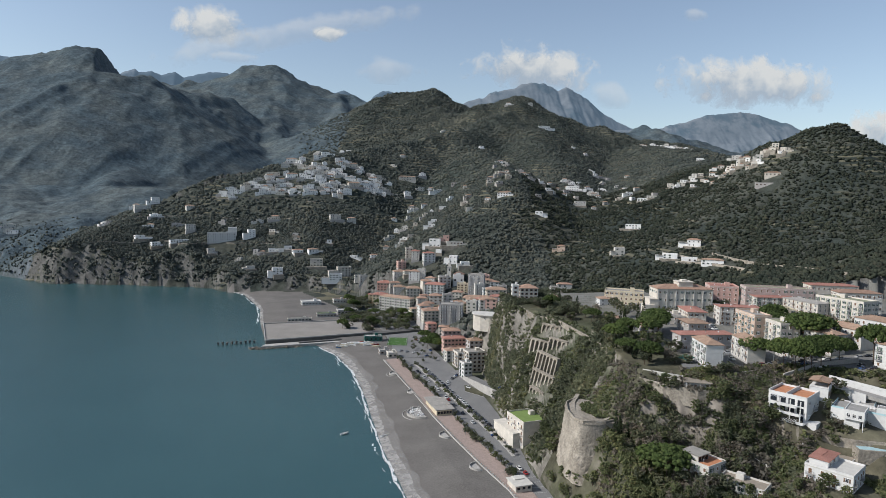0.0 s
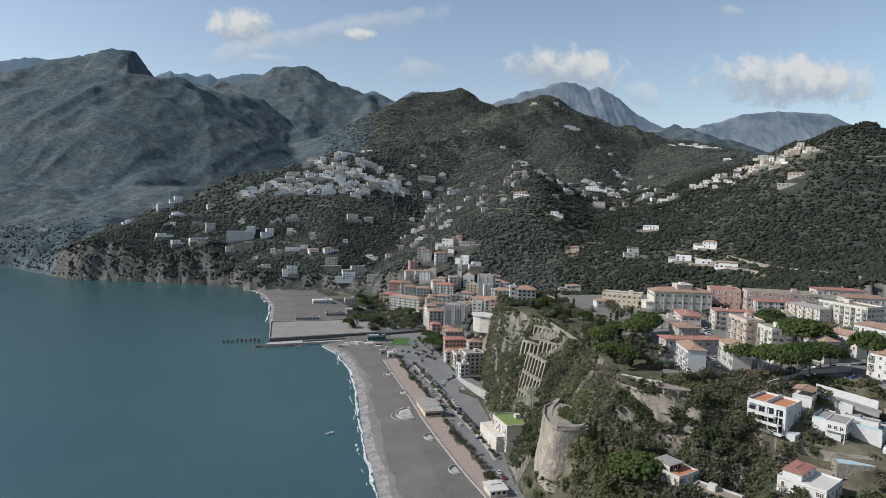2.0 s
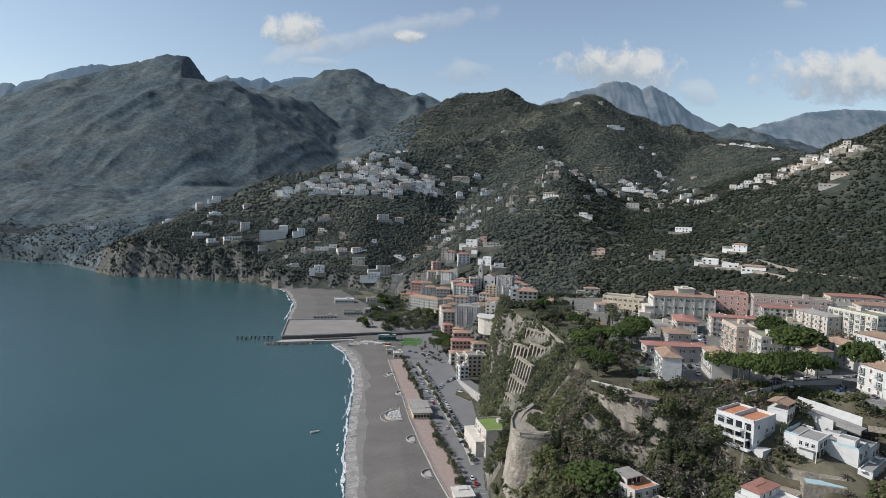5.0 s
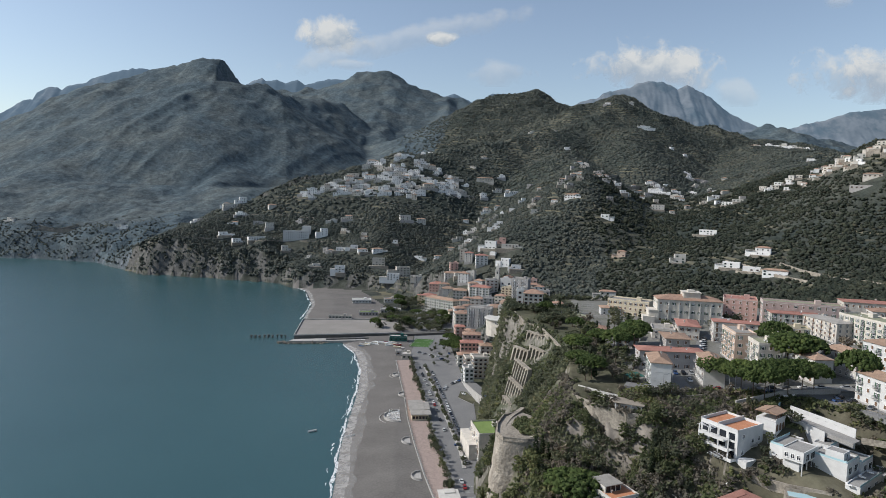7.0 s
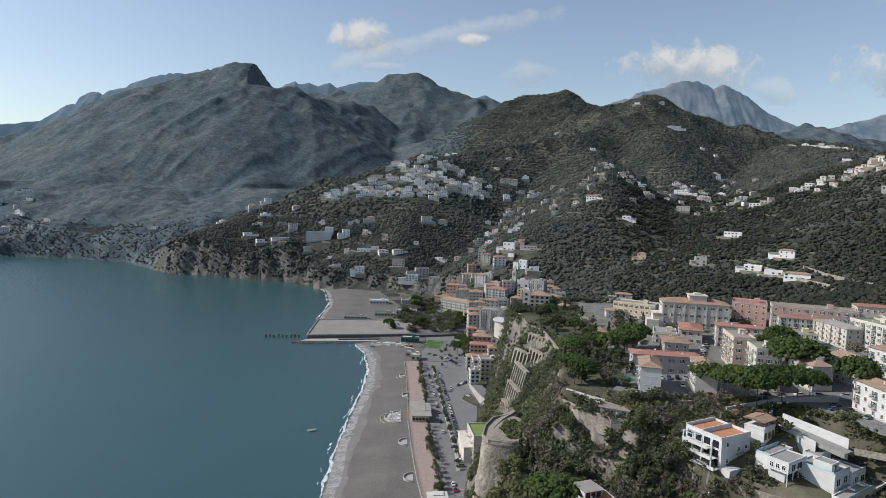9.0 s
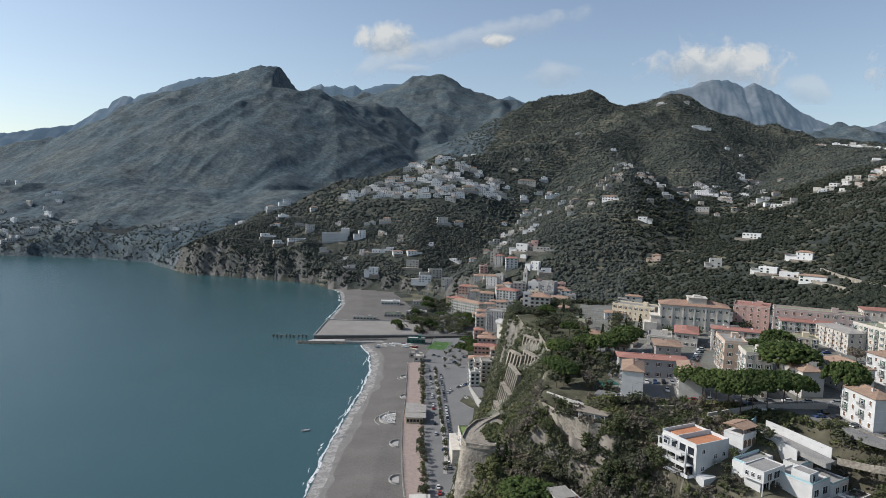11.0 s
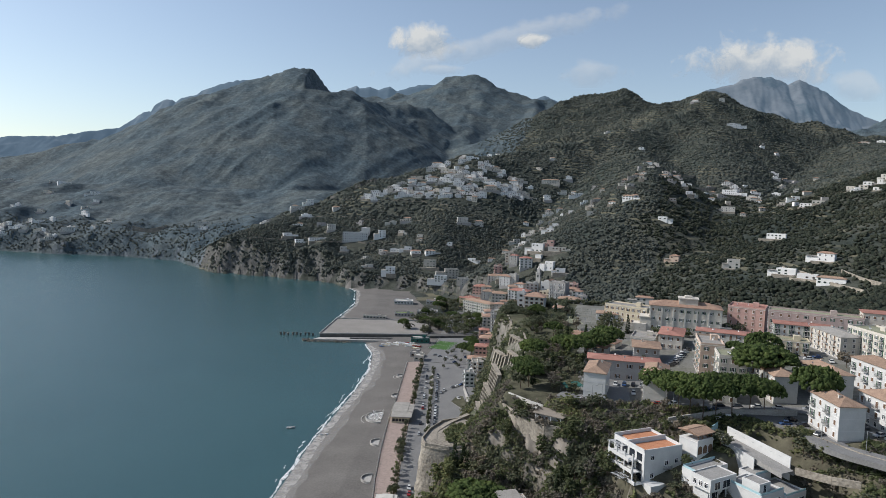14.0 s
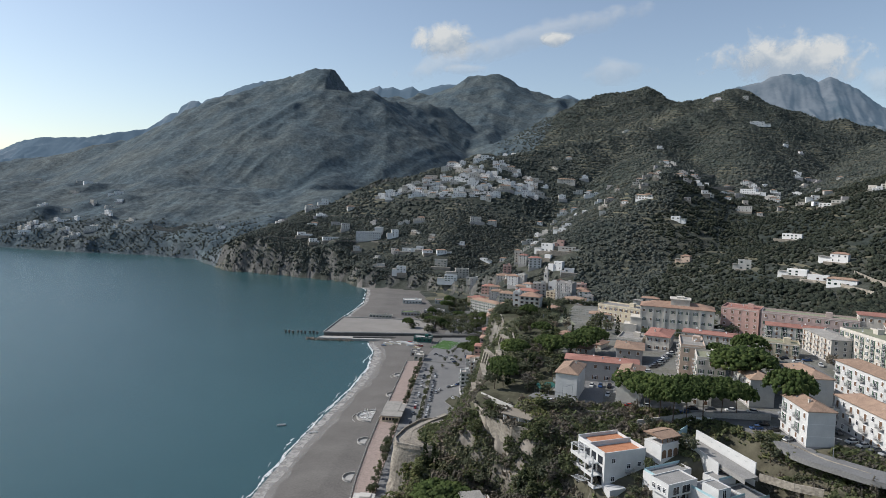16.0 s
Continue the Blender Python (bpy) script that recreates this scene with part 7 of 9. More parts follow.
for k in range(34):
    px_ = foot_.uniform(-24, 27)
    py_ = float(np.interp(px_, [-28, -8, 3, 9, 26], [264, 256, 246.5, 244, 241])) - foot_.uniform(5, 20)
    if any(math.hypot(px_ - a, py_ - b) < c * 0.8 for a, b, c in keep_out):
        continue
    tree("broad", px_, py_, foot_.uniform(5.5, 9.5), foot_.uniform(5, 8.5), foot_.choice((0, 2, 1, 0, 2)), group="slope trees")
for px_, py_, hh in ((8, 231, 11), (9.5, 234, 9), (-31, 257, 12), (-28, 259, 10), (-26, 256, 8)):
    tree("spire", px_, py_, hh, 2.4, group="slope cypresses")
tree("umbrella", -18.9, 233.3, 13, 18, group="town pines")
for px_, py_, hh, ww, mt in ((44.5, 221.5, 5, 4.5, 0), (48.5, 226, 5.5, 4.5, 1), (43.5, 217.5, 5, 5, 0), (40.5, 213.5, 4.5, 5, 1), (36.5, 216, 5.5, 6, 2), (47, 213.5, 4, 4, 0), (45, 205.5, 4.5, 5, 0), (31, 208, 5, 5, 1), (84, 232, 6, 7, 0), (88, 228, 6, 6.5, 1), (82, 236, 5, 5, 0)):
    tree("broad", px_, py_, hh, ww, mt, group="garden trees")
for px_, py_, hh, ww in ((-12, 216, 7, 7), (-6, 211.5, 7, 7), (0, 208, 6, 6), (3, 201, 6, 6), (10, 199, 6, 6), (16, 200, 6, 7), (24, 186, 6, 6), (22, 193, 6, 7), (4, 225, 7, 7), (7, 219, 6, 6), (27, 206, 5, 6), (33, 209, 5, 6), (-18, 222, 7, 7), (-22, 230, 7, 7)):
    tree("broad", px_, py_, hh, ww, 1 if hh < 7 else 0, group="garden trees")
for px_, py_, hh, ww in ((-47, 262, 8, 9), (-48, 274, 7, 8), (-47, 292, 8, 9), (-46, 304, 9, 9), (-44, 316, 9, 9), (-40, 324, 9, 9), (-50, 254, 8, 9), (-52, 244, 7, 9), (-46, 240, 7, 9), (-55, 252, 6, 7), (-50, 266, 7, 7), (-51, 282, 6, 6), (-44, 250, 7, 8), (-38, 254, 7, 7), (-49, 238, 6, 7), (-33, 250, 6, 7), (-40, 244, 7, 8)):
    tree("broad", px_, py_, hh, ww, 1, group="cliff foot trees")

# ---- the old town and the hillside villages ----
def town_house(name, x, y, yaw, w, d, h, label, wall, roof, roofm, z):
    return house(name, x, y, yaw, w, d, h, label, wall, roof, roofm, min(z, height(x, y) + 1), gap=3.9, group="old town houses", foot=12, balconies="s" if h > 12 else "", rise=None if roof == "flat" else min(w, d) * 0.18)


def hill_house(name, x, y, yaw, w, d, h, label, wall, roof, roofm, z):
    g = height(x, y) - 0.3
    wall = FARWHITE if wall is WHITE else wall
    return house(name, x, y, yaw, w * 0.74, min(d * 0.8, 7.5), h * 0.66, label, wall, roof, roofm, g, far=True, gap=4.0, group="hillside houses", foot=5)


town_house("house", -100.1, 805.6, -11, 17.6, 14.0, 14.4, "pale yellow house with a red roof in the old town", YELLOW, "hip", REDROOF, 2.8)
town_house("house", -111.4, 814.8, -1, 7.4, 5.9, 12.8, "pale yellow house with a red roof in the old town", YELLOW, "hip", REDROOF, 2.7)
town_house("house", -90.3, 847.6, -8, 21.5, 14.0, 11.3, "pink house with a red roof in the old town", PINK, "hip", REDROOF, 15.4)
town_house("house", -75.0, 803.1, -2, 16.1, 12.9, 9.6, "off-white house with a brown tiled roof in the old town", OFFWHITE, "hip", OLDTILE, 17.8)
town_house("house", -60.7, 779.1, -3, 17.0, 13.6, 11.1, "off-white house with a brown tiled roof in the old town", OFFWHITE, "hip", OLDTILE, 18.1)
town_house("house", -35.2, 763.7, -21, 24.5, 14.0, 15.5, "white house with a red roof in the old town", WHITE, "hip", REDROOF, 20.7)
town_house("house", -36.6, 791.3, -22, 12.3, 9.8, 10.7, "white house with a terracotta hip roof in the old town", WHITE, "hip", TILE, 29.7)
town_house("house", -21.6, 774.2, 0, 14.9, 11.9, 17.7, "off-white house with a flat roof in the old town", OFFWHITE, "flat", FLATROOF, 26.6)
town_house("house", 9.8, 728.5, -19, 18.9, 14.0, 23.6, "grey house with a flat roof in the old town", GREYP, "flat", FLATROOF, 29.1)
town_house("house", 0.7, 670.5, -20, 36.1, 14.0, 7.1, "cream house with a brown tiled roof in the old town", CREAM, "hip", OLDTILE, 27.1)
town_house("house", -57.5, 651.8, 6, 16.8, 13.4, 13.8, "cream house with a terracotta hip roof in the old town", CREAM, "hip", TILE, 10.6)
town_house("house", -41.1, 615.9, -11, 23.9, 14.0, 18.8, "grey house with a flat roof in the old town", GREYP, "flat", FLATROOF, 18.0)
town_house("house", -51.4, 746.9, 2, 10.3, 8.2, 9.0, "off-white house with a terracotta hip roof in the old town", OFFWHITE, "hip", TILE, 16.0)
town_house("house", -39.7, 727.0, -9, 15.3, 12.3, 10.9, "off-white house with a terracotta hip roof in the old town", OFFWHITE, "hip", TILE, 17.1)
town_house("house", -28.9, 708.7, -6, 11.8, 9.4, 13.1, "grey house with a flat roof in the old town", GREYP, "flat", FLATROOF, 18.8)
town_house("house", -12.8, 730.4, -20, 12.8, 10.2, 7.2, "cream house with a terracotta hip roof in the old town", CREAM, "hip", TILE, 24.4)
town_house("house", -118.6, 885.7, 2, 12.0, 9.6, 9.6, "off-white house with a flat roof in the old town", OFFWHITE, "flat", FLATROOF, 21.2)
town_house("house", -72.7, 833.5, 5, 16.6, 13.3, 8.7, "off-white house with a brown tiled roof in the old town", OFFWHITE, "hip", OLDTILE, 35.0)
town_house("house", -50.8, 711.8, -7, 13.1, 10.5, 7.0, "cream house with a terracotta hip roof in the old town", CREAM, "hip", TILE, 14.4)
town_house("house", 20.4, 676.2, -7, 22.4, 14.0, 14.8, "cream house with a brown tiled roof in the old town", CREAM, "hip", OLDTILE, 35.6)
town_house("house", 34.1, 700.7, -10, 10.4, 8.3, 10.4, "grey house with a flat roof in the old town", GREYP, "flat", FLATROOF, 47.6)
town_house("house", -41.6, 536.4, -23, 24.3, 14.0, 5.2, "pink house with a terracotta hip roof in the old town", PINK, "hip", TILE, 25.9)
town_house("house", -40.6, 514.0, -5, 13.1, 10.5, 8.8, "grey house with a terracotta hip roof in the old town", GREYP, "hip", TILE, 27.6)
hill_house("house", -182.2, 1342.4, 8, 22.3, 14.0, 12.1, "white house with a flat roof on the wooded hillside", WHITE, "flat", FLATROOF, 226.4)
hill_house("house", -261.8, 1318.3, 3, 20.7, 14.0, 11.9, "off-white house with a flat roof on the wooded hillside", OFFWHITE, "flat", FLATROOF, 207.4)
hill_house("house", 109.8, 1947.9, -18, 28.7, 14.0, 10.5, "grey house with a flat roof on the wooded hillside", GREYP, "flat", FLATROOF, 323.2)
hill_house("house", -11.4, 1431.1, 8, 13.9, 11.2, 7.4, "off-white house with a brown tiled roof on the wooded hillside", OFFWHITE, "hip", OLDTILE, 229.7)
hill_house("house", -11.8, 1322.1, -3, 48.8, 14.0, 11.6, "cream house with a brown tiled roof on the wooded hillside", CREAM, "hip", OLDTILE, 175.6)
hill_house("house", 24.4, 1352.7, 3, 17.1, 13.7, 8.5, "white house with a flat roof on the wooded hillside", WHITE, "flat", FLATROOF, 181.0)
hill_house("house", -17.1, 1270.0, 9, 17.2, 13.8, 12.5, "white house with a flat roof on the wooded hillside", WHITE, "flat", FLATROOF, 150.7)
hill_house("house", 15.2, 1298.3, 3, 16.4, 13.1, 10.4, "off-white house with a flat roof on the wooded hillside", OFFWHITE, "flat", FLATROOF, 157.6)
hill_house("house", 43.1, 1251.7, 7, 24.3, 14.0, 7.8, "white house with a flat roof on the wooded hillside", WHITE, "flat", FLATROOF, 155.9)
hill_house("house", 112.9, 1094.7, -12, 18.2, 14.0, 13.8, "grey house with a brown tiled roof on the wooded hillside", GREYP, "hip", OLDTILE, 174.3)
hill_house("house", 179.5, 1470.6, -1, 14.5, 11.6, 9.4, "white house with a flat roof on the wooded hillside", WHITE, "flat", FLATROOF, 267.0)
hill_house("house", 395.0, 2031.2, -14, 22.5, 14.0, 9.3, "white house with a brown tiled roof on the wooded hillside", WHITE, "hip", OLDTILE, 431.5)
hill_house("house", 470.9, 1884.2, -3, 47.9, 14.0, 12.3, "white house with a flat roof on the wooded hillside", WHITE, "flat", FLATROOF, 355.2)
hill_house("house", 472.8, 2043.7, -4, 20.7, 14.0, 9.5, "off-white house with a flat roof on the wooded hillside", OFFWHITE, "flat", FLATROOF, 429.9)
hill_house("house", 107.2, 984.6, -21, 23.2, 14.0, 8.7, "white house with a brown tiled roof on the wooded hillside", WHITE, "hip", OLDTILE, 140.7)
hill_house("house", 139.2, 1084.3, -20, 9.6, 7.7, 6.5, "off-white house with a brown tiled roof on the wooded hillside", OFFWHITE, "hip", OLDTILE, 182.6)
hill_house("house", 171.4, 1091.4, -20, 19.4, 14.0, 6.5, "off-white house with a brown tiled roof on the wooded hillside", OFFWHITE, "hip", OLDTILE, 183.7)
hill_house("house", 211.5, 1212.7, 1, 16.9, 13.5, 8.2, "white house with a terracotta hip roof on the wooded hillside", WHITE, "hip", TILE, 190.6)
hill_house("house", 288.5, 1152.4, -19, 31.5, 14.0, 11.8, "white house with a flat roof on the wooded hillside", WHITE, "flat", FLATROOF, 154.1)
hill_house("house", 257.2, 1031.1, -13, 26.1, 14.0, 11.5, "off-white house with a flat roof on the wooded hillside", OFFWHITE, "flat", FLATROOF, 125.4)
hill_house("house", 318.9, 1124.4, -24, 29.9, 14.0, 9.5, "off-white house with a flat roof on the wooded hillside", OFFWHITE, "flat", FLATROOF, 146.3)
hill_house("house", 390.5, 1247.6, -20, 20.6, 14.0, 5.9, "white house with a flat roof on the wooded hillside", WHITE, "flat", FLATROOF, 159.5)
hill_house("house", 387.5, 1136.5, -25, 23.7, 14.0, 4.5, "off-white house with a brown tiled roof on the wooded hillside", OFFWHITE, "hip", OLDTILE, 159.3)
hill_house("house", 349.9, 990.1, -27, 19.7, 14.0, 7.6, "white house with a flat roof on the wooded hillside", WHITE, "flat", FLATROOF, 144.3)
hill_house("house", 361.7, 979.6, -21, 20.6, 14.0, 5.7, "off-white house with a flat roof on the wooded hillside", OFFWHITE, "flat", FLATROOF, 146.6)
hill_house("house", 492.2, 1346.4, -20, 15.5, 12.4, 5.3, "off-white house with a brown tiled roof on the wooded hillside", OFFWHITE, "hip", OLDTILE, 181.5)
hill_house("house", 441.4, 1438.9, -8, 13.3, 10.7, 6.8, "white house with a flat roof on the wooded hillside", WHITE, "flat", FLATROOF, 201.2)
hill_house("house", -480.9, 1207.1, 28, 18.7, 14.0, 16.1, "white house with a flat roof on the wooded hillside", WHITE, "flat", FLATROOF, 115.8)
hill_house("house", -495.3, 1178.7, 36, 36.9, 14.0, 9.1, "off-white house with a flat roof on the wooded hillside", OFFWHITE, "flat", FLATROOF, 103.4)
hill_house("house", -466.8, 1155.1, 33, 25.2, 14.0, 5.5, "white house with a flat roof on the wooded hillside", WHITE, "flat", FLATROOF, 89.8)
hill_house("house", -415.1, 1176.4, 34, 19.2, 14.0, 8.1, "off-white house with a brown tiled roof on the wooded hillside", OFFWHITE, "hip", OLDTILE, 107.5)
hill_house("house", -400.7, 1113.3, 26, 20.5, 14.0, 13.6, "off-white house with a flat roof on the wooded hillside", OFFWHITE, "flat", FLATROOF, 72.0)
hill_house("house", -426.3, 1127.7, 12, 20.9, 14.0, 6.4, "grey house with a flat roof on the wooded hillside", GREYP, "flat", FLATROOF, 76.5)
hill_house("house", -471.3, 1079.1, 35, 20.4, 14.0, 8.3, "white house with a flat roof on the wooded hillside", WHITE, "flat", FLATROOF, 49.4)
hill_house("house", -445.3, 1071.0, 37, 19.0, 14.0, 9.2, "white house with a flat roof on the wooded hillside", WHITE, "flat", FLATROOF, 43.1)
hill_house("house", -405.4, 1057.4, 33, 40.3, 14.0, 8.0, "white house with a flat roof on the wooded hillside", WHITE, "flat", FLATROOF, 38.1)
hill_house("house", -356.6, 1053.6, 22, 15.0, 12.0, 11.8, "off-white house with a flat roof on the wooded hillside", OFFWHITE, "flat", FLATROOF, 39.7)
hill_house("house", -297.9, 1088.7, 22, 16.2, 13.0, 17.9, "white house with a flat roof on the wooded hillside", WHITE, "flat", FLATROOF, 64.6)
hill_house("house", -262.9, 1134.2, 6, 18.9, 14.0, 9.2, "cream house with a terracotta hip roof on the wooded hillside", CREAM, "hip", TILE, 95.2)
hill_house("house", -160.0, 1119.4, 18, 25.9, 14.0, 12.9, "off-white house with a flat roof on the wooded hillside", OFFWHITE, "flat", FLATROOF, 94.8)
hill_house("house", -131.2, 1126.1, 10, 20.6, 14.0, 10.6, "off-white house with a brown tiled roof on the wooded hillside", OFFWHITE, "hip", OLDTILE, 94.7)
hill_house("house", -254.6, 1016.7, 9, 20.1, 14.0, 7.4, "white house with a flat roof on the wooded hillside", WHITE, "flat", FLATROOF, 49.7)
hill_house("house", -232.1, 1014.4, 2, 16.0, 12.8, 7.3, "white house with a flat roof on the wooded hillside", WHITE, "flat", FLATROOF, 52.8)
hill_house("house", -216.9, 1002.8, 23, 21.6, 14.0, 6.7, "white house with a terracotta hip roof on the wooded hillside", WHITE, "hip", TILE, 48.2)
hill_house("house", -193.5, 1002.7, 26, 21.5, 14.0, 8.1, "white house with a brown tiled roof on the wooded hillside", WHITE, "hip", OLDTILE, 45.7)
hill_house("house", -186.7, 971.4, 0, 25.6, 14.0, 16.6, "cream house with a flat roof on the wooded hillside", CREAM, "flat", FLATROOF, 28.7)
hill_house("house", -145.6, 930.0, 18, 27.0, 14.0, 20.7, "cream house with a flat roof on the wooded hillside", CREAM, "flat", FLATROOF, 23.9)
hill_house("house", -242.3, 943.7, 13, 19.7, 14.0, 14.6, "white house with a flat roof on the wooded hillside", WHITE, "flat", FLATROOF, 20.1)
hill_house("house", -157.6, 909.8, 1, 23.9, 14.0, 13.9, "white house with a flat roof on the wooded hillside", WHITE, "flat", FLATROOF, 6.0)
hill_house("house", -125.6, 890.2, 3, 14.7, 11.7, 7.9, "off-white house with a flat roof on the wooded hillside", OFFWHITE, "flat", FLATROOF, 16.2)
hill_house("house", -62.5, 825.6, 13, 16.6, 13.3, 6.5, "off-white house with a brown tiled roof on the wooded hillside", OFFWHITE, "hip", OLDTILE, 36.3)
hill_house("house", -545.9, 1147.5, 37, 15.9, 12.7, 7.9, "white house with a flat roof on the wooded hillside", WHITE, "flat", FLATROOF, 77.2)
hill_house("house", -288.4, 1126.9, 3, 16.7, 13.4, 6.2, "off-white house with a flat roof on the wooded hillside", OFFWHITE, "flat", FLATROOF, 88.3)
hill_house("house", -283.8, 968.7, 21, 16.5, 13.2, 5.4, "off-white house with a flat roof on the wooded hillside", OFFWHITE, "flat", FLATROOF, 27.3)
hill_house("house", -1196.4, 1251.3, 32, 27.0, 14.0, 12.4, "white house with a flat roof on the wooded hillside", WHITE, "flat", FLATROOF, 28.9)
hill_house("house", -1168.9, 1274.4, 50, 35.3, 14.0, 7.7, "white house with a flat roof on the wooded hillside", WHITE, "flat", FLATROOF, 28.9)
hill_house("house", -1048.5, 1228.4, 37, 40.8, 14.0, 14.4, "off-white house with a flat roof on the wooded hillside", OFFWHITE, "flat", FLATROOF, 28.9)
hill_house("house", -1067.8, 1193.8, 53, 24.9, 14.0, 8.6, "off-white house with a flat roof on the wooded hillside", OFFWHITE, "flat", FLATROOF, 26.3)
hill_house("house", -1413.4, 1624.1, 55, 33.5, 14.0, 9.6, "white house with a flat roof on the wooded hillside", WHITE, "flat", FLATROOF, 80.3)
hill_house("house", -1208.3, 1503.8, 40, 31.9, 14.0, 15.5, "white house with a flat roof on the wooded hillside", WHITE, "flat", FLATROOF, 88.4)
hill_house("house", -1149.8, 1395.3, 54, 19.3, 14.0, 9.7, "off-white house with a flat roof on the wooded hillside", OFFWHITE, "flat", FLATROOF, 68.8)
hill_house("house", -1198.0, 1196.0, 41, 33.0, 14.0, 13.7, "white house with a flat roof on the wooded hillside", WHITE, "flat", FLATROOF, 26.7)
hill_house("house", -754.5, 1273.4, 20, 30.1, 14.0, 10.5, "off-white house with a flat roof on the wooded hillside", OFFWHITE, "flat", FLATROOF, 44.2)
hill_house("house", -1590.3, 1782.0, 45, 20.9, 14.0, 10.7, "off-white house with a flat roof on the wooded hillside", OFFWHITE, "flat", FLATROOF, 127.6)
hill_house("house", -1677.1, 1707.7, 32, 35.0, 14.0, 12.9, "off-white house with a flat roof on the wooded hillside", OFFWHITE, "flat", FLATROOF, 67.0)
hill_house("house", -19.2, 873.2, -17, 21.6, 14.0, 15.1, "white house with a flat roof on the wooded hillside", WHITE, "flat", FLATROOF, 71.9)
hill_house("house", -2.6, 879.2, -12, 12.2, 9.8, 12.0, "pink house with a flat roof on the wooded hillside", PINK, "flat", FLATROOF, 81.0)
hill_house("house", 6.2, 858.8, -8, 30.7, 14.0, 7.8, "off-white house with a flat roof on the wooded hillside", OFFWHITE, "flat", FLATROOF, 72.6)
hill_house("house", -16.8, 851.7, -19, 11.0, 8.8, 6.2, "white house with a flat roof on the wooded hillside", WHITE, "flat", FLATROOF, 63.4)
hill_house("house", -1.8, 821.4, -23, 14.7, 11.8, 13.5, "white house with a flat roof on the wooded hillside", WHITE, "flat", FLATROOF, 53.0)
hill_house("house", 11.2, 808.9, -1, 16.2, 12.9, 6.7, "white house with a flat roof on the wooded hillside", WHITE, "flat", FLATROOF, 50.0)
hill_house("house", 146.5, 816.0, -25, 14.5, 11.6, 10.9, "peach house with a terracotta hip roof on the wooded hillside", PEACH, "hip", TILE, 72.1)
hill_house("house", 191.0, 731.0, -12, 16.6, 13.3, 13.8, "off-white house with a flat roof on the wooded hillside", OFFWHITE, "flat", FLATROOF, 80.3)
hill_house("house", 91.4, 652.6, -10, 21.9, 14.0, 11.9, "off-white house with a terracotta hip roof on the wooded hillside", OFFWHITE, "hip", TILE, 44.7)
hill_house("house", 262.3, 682.8, -35, 20.3, 14.0, 12.3, "white house with a terracotta hip roof on the wooded hillside", WHITE, "hip", TILE, 96.0)
hill_house("house", 274.7, 865.2, -28, 29.2, 14.0, 9.5, "white house with a flat roof on the wooded hillside", WHITE, "flat", FLATROOF, 108.6)
hill_house("house", 220.6, 662.6, -29, 22.3, 14.0, 8.2, "white house with a flat roof on the wooded hillside", WHITE, "flat", FLATROOF, 81.7)
hill_house("house", 229.8, 637.0, -27, 21.8, 14.0, 6.7, "white house with a flat roof on the wooded hillside", WHITE, "flat", FLATROOF, 83.1)
hill_house("house", 237.6, 605.7, -30, 29.5, 14.0, 8.0, "white house with a brown tiled roof on the wooded hillside", WHITE, "hip", OLDTILE, 86.3)
hill_house("house", 434.2, 781.6, -35, 26.7, 14.0, 6.5, "cream house with a brown tiled roof on the wooded hillside", CREAM, "hip", OLDTILE, 172.4)
hill_house("house", 415.4, 770.9, -33, 32.7, 14.0, 5.2, "grey house with a flat roof on the wooded hillside", GREYP, "flat", FLATROOF, 162.6)
hill_house("house", 115.7, 989.3, -3, 15.0, 12.0, 6.8, "white house with a brown tiled roof on the wooded hillside", WHITE, "hip", OLDTILE, 144.7)
hill_house("house", 145.8, 915.1, -18, 15.9, 12.8, 6.0, "white house with a flat roof on the wooded hillside", WHITE, "flat", FLATROOF, 118.6)
hill_house("house", 323.7, 1134.9, -25, 21.6, 14.0, 7.7, "off-white house with a flat roof on the wooded hillside", OFFWHITE, "flat", FLATROOF, 149.7)
hill_house("house", 391.7, 1134.2, -20, 22.1, 14.0, 6.8, "white house with a flat roof on the wooded hillside", WHITE, "flat", FLATROOF, 159.9)
hill_house("house", 422.3, 1029.0, -37, 14.0, 11.2, 6.4, "cream house with a flat roof on the hilltop village ridge", CREAM, "flat", FLATROOF, 176.5)
hill_house("house", 417.8, 1010.7, -35, 12.1, 9.7, 6.4, "off-white house with a flat roof on the hilltop village ridge", OFFWHITE, "flat", FLATROOF, 171.2)
hill_house("house", 416.8, 995.4, -16, 8.9, 7.1, 7.2, "white house with a flat roof on the hilltop village ridge", WHITE, "flat", FLATROOF, 169.1)
hill_house("house", 425.1, 995.4, -30, 13.1, 10.5, 7.8, "cream house with a flat roof on the hilltop village ridge", CREAM, "flat", FLATROOF, 171.5)
hill_house("house", 436.3, 1012.0, -29, 13.5, 10.8, 10.1, "white house with a flat roof on the hilltop village ridge", WHITE, "flat", FLATROOF, 177.7)
hill_house("house", 443.9, 1018.8, -44, 13.0, 10.4, 6.4, "off-white house with a flat roof on the hilltop village ridge", OFFWHITE, "flat", FLATROOF, 180.8)
hill_house("house", 449.7, 1005.1, -33, 9.7, 7.7, 9.4, "white house with a flat roof on the hilltop village ridge", WHITE, "flat", FLATROOF, 181.6)
hill_house("house", 430.2, 973.1, -29, 9.1, 7.3, 6.2, "white house with a flat roof on the hilltop village ridge", WHITE, "flat", FLATROOF, 170.8)
hill_house("house", 461.6, 1019.1, -45, 11.6, 9.3, 10.4, "off-white house with a flat roof on the hilltop village ridge", OFFWHITE, "flat", FLATROOF, 185.8)
hill_house("house", 472.3, 1018.6, -28, 12.2, 9.8, 7.2, "cream house with a flat roof on the hilltop village ridge", CREAM, "flat", FLATROOF, 187.5)
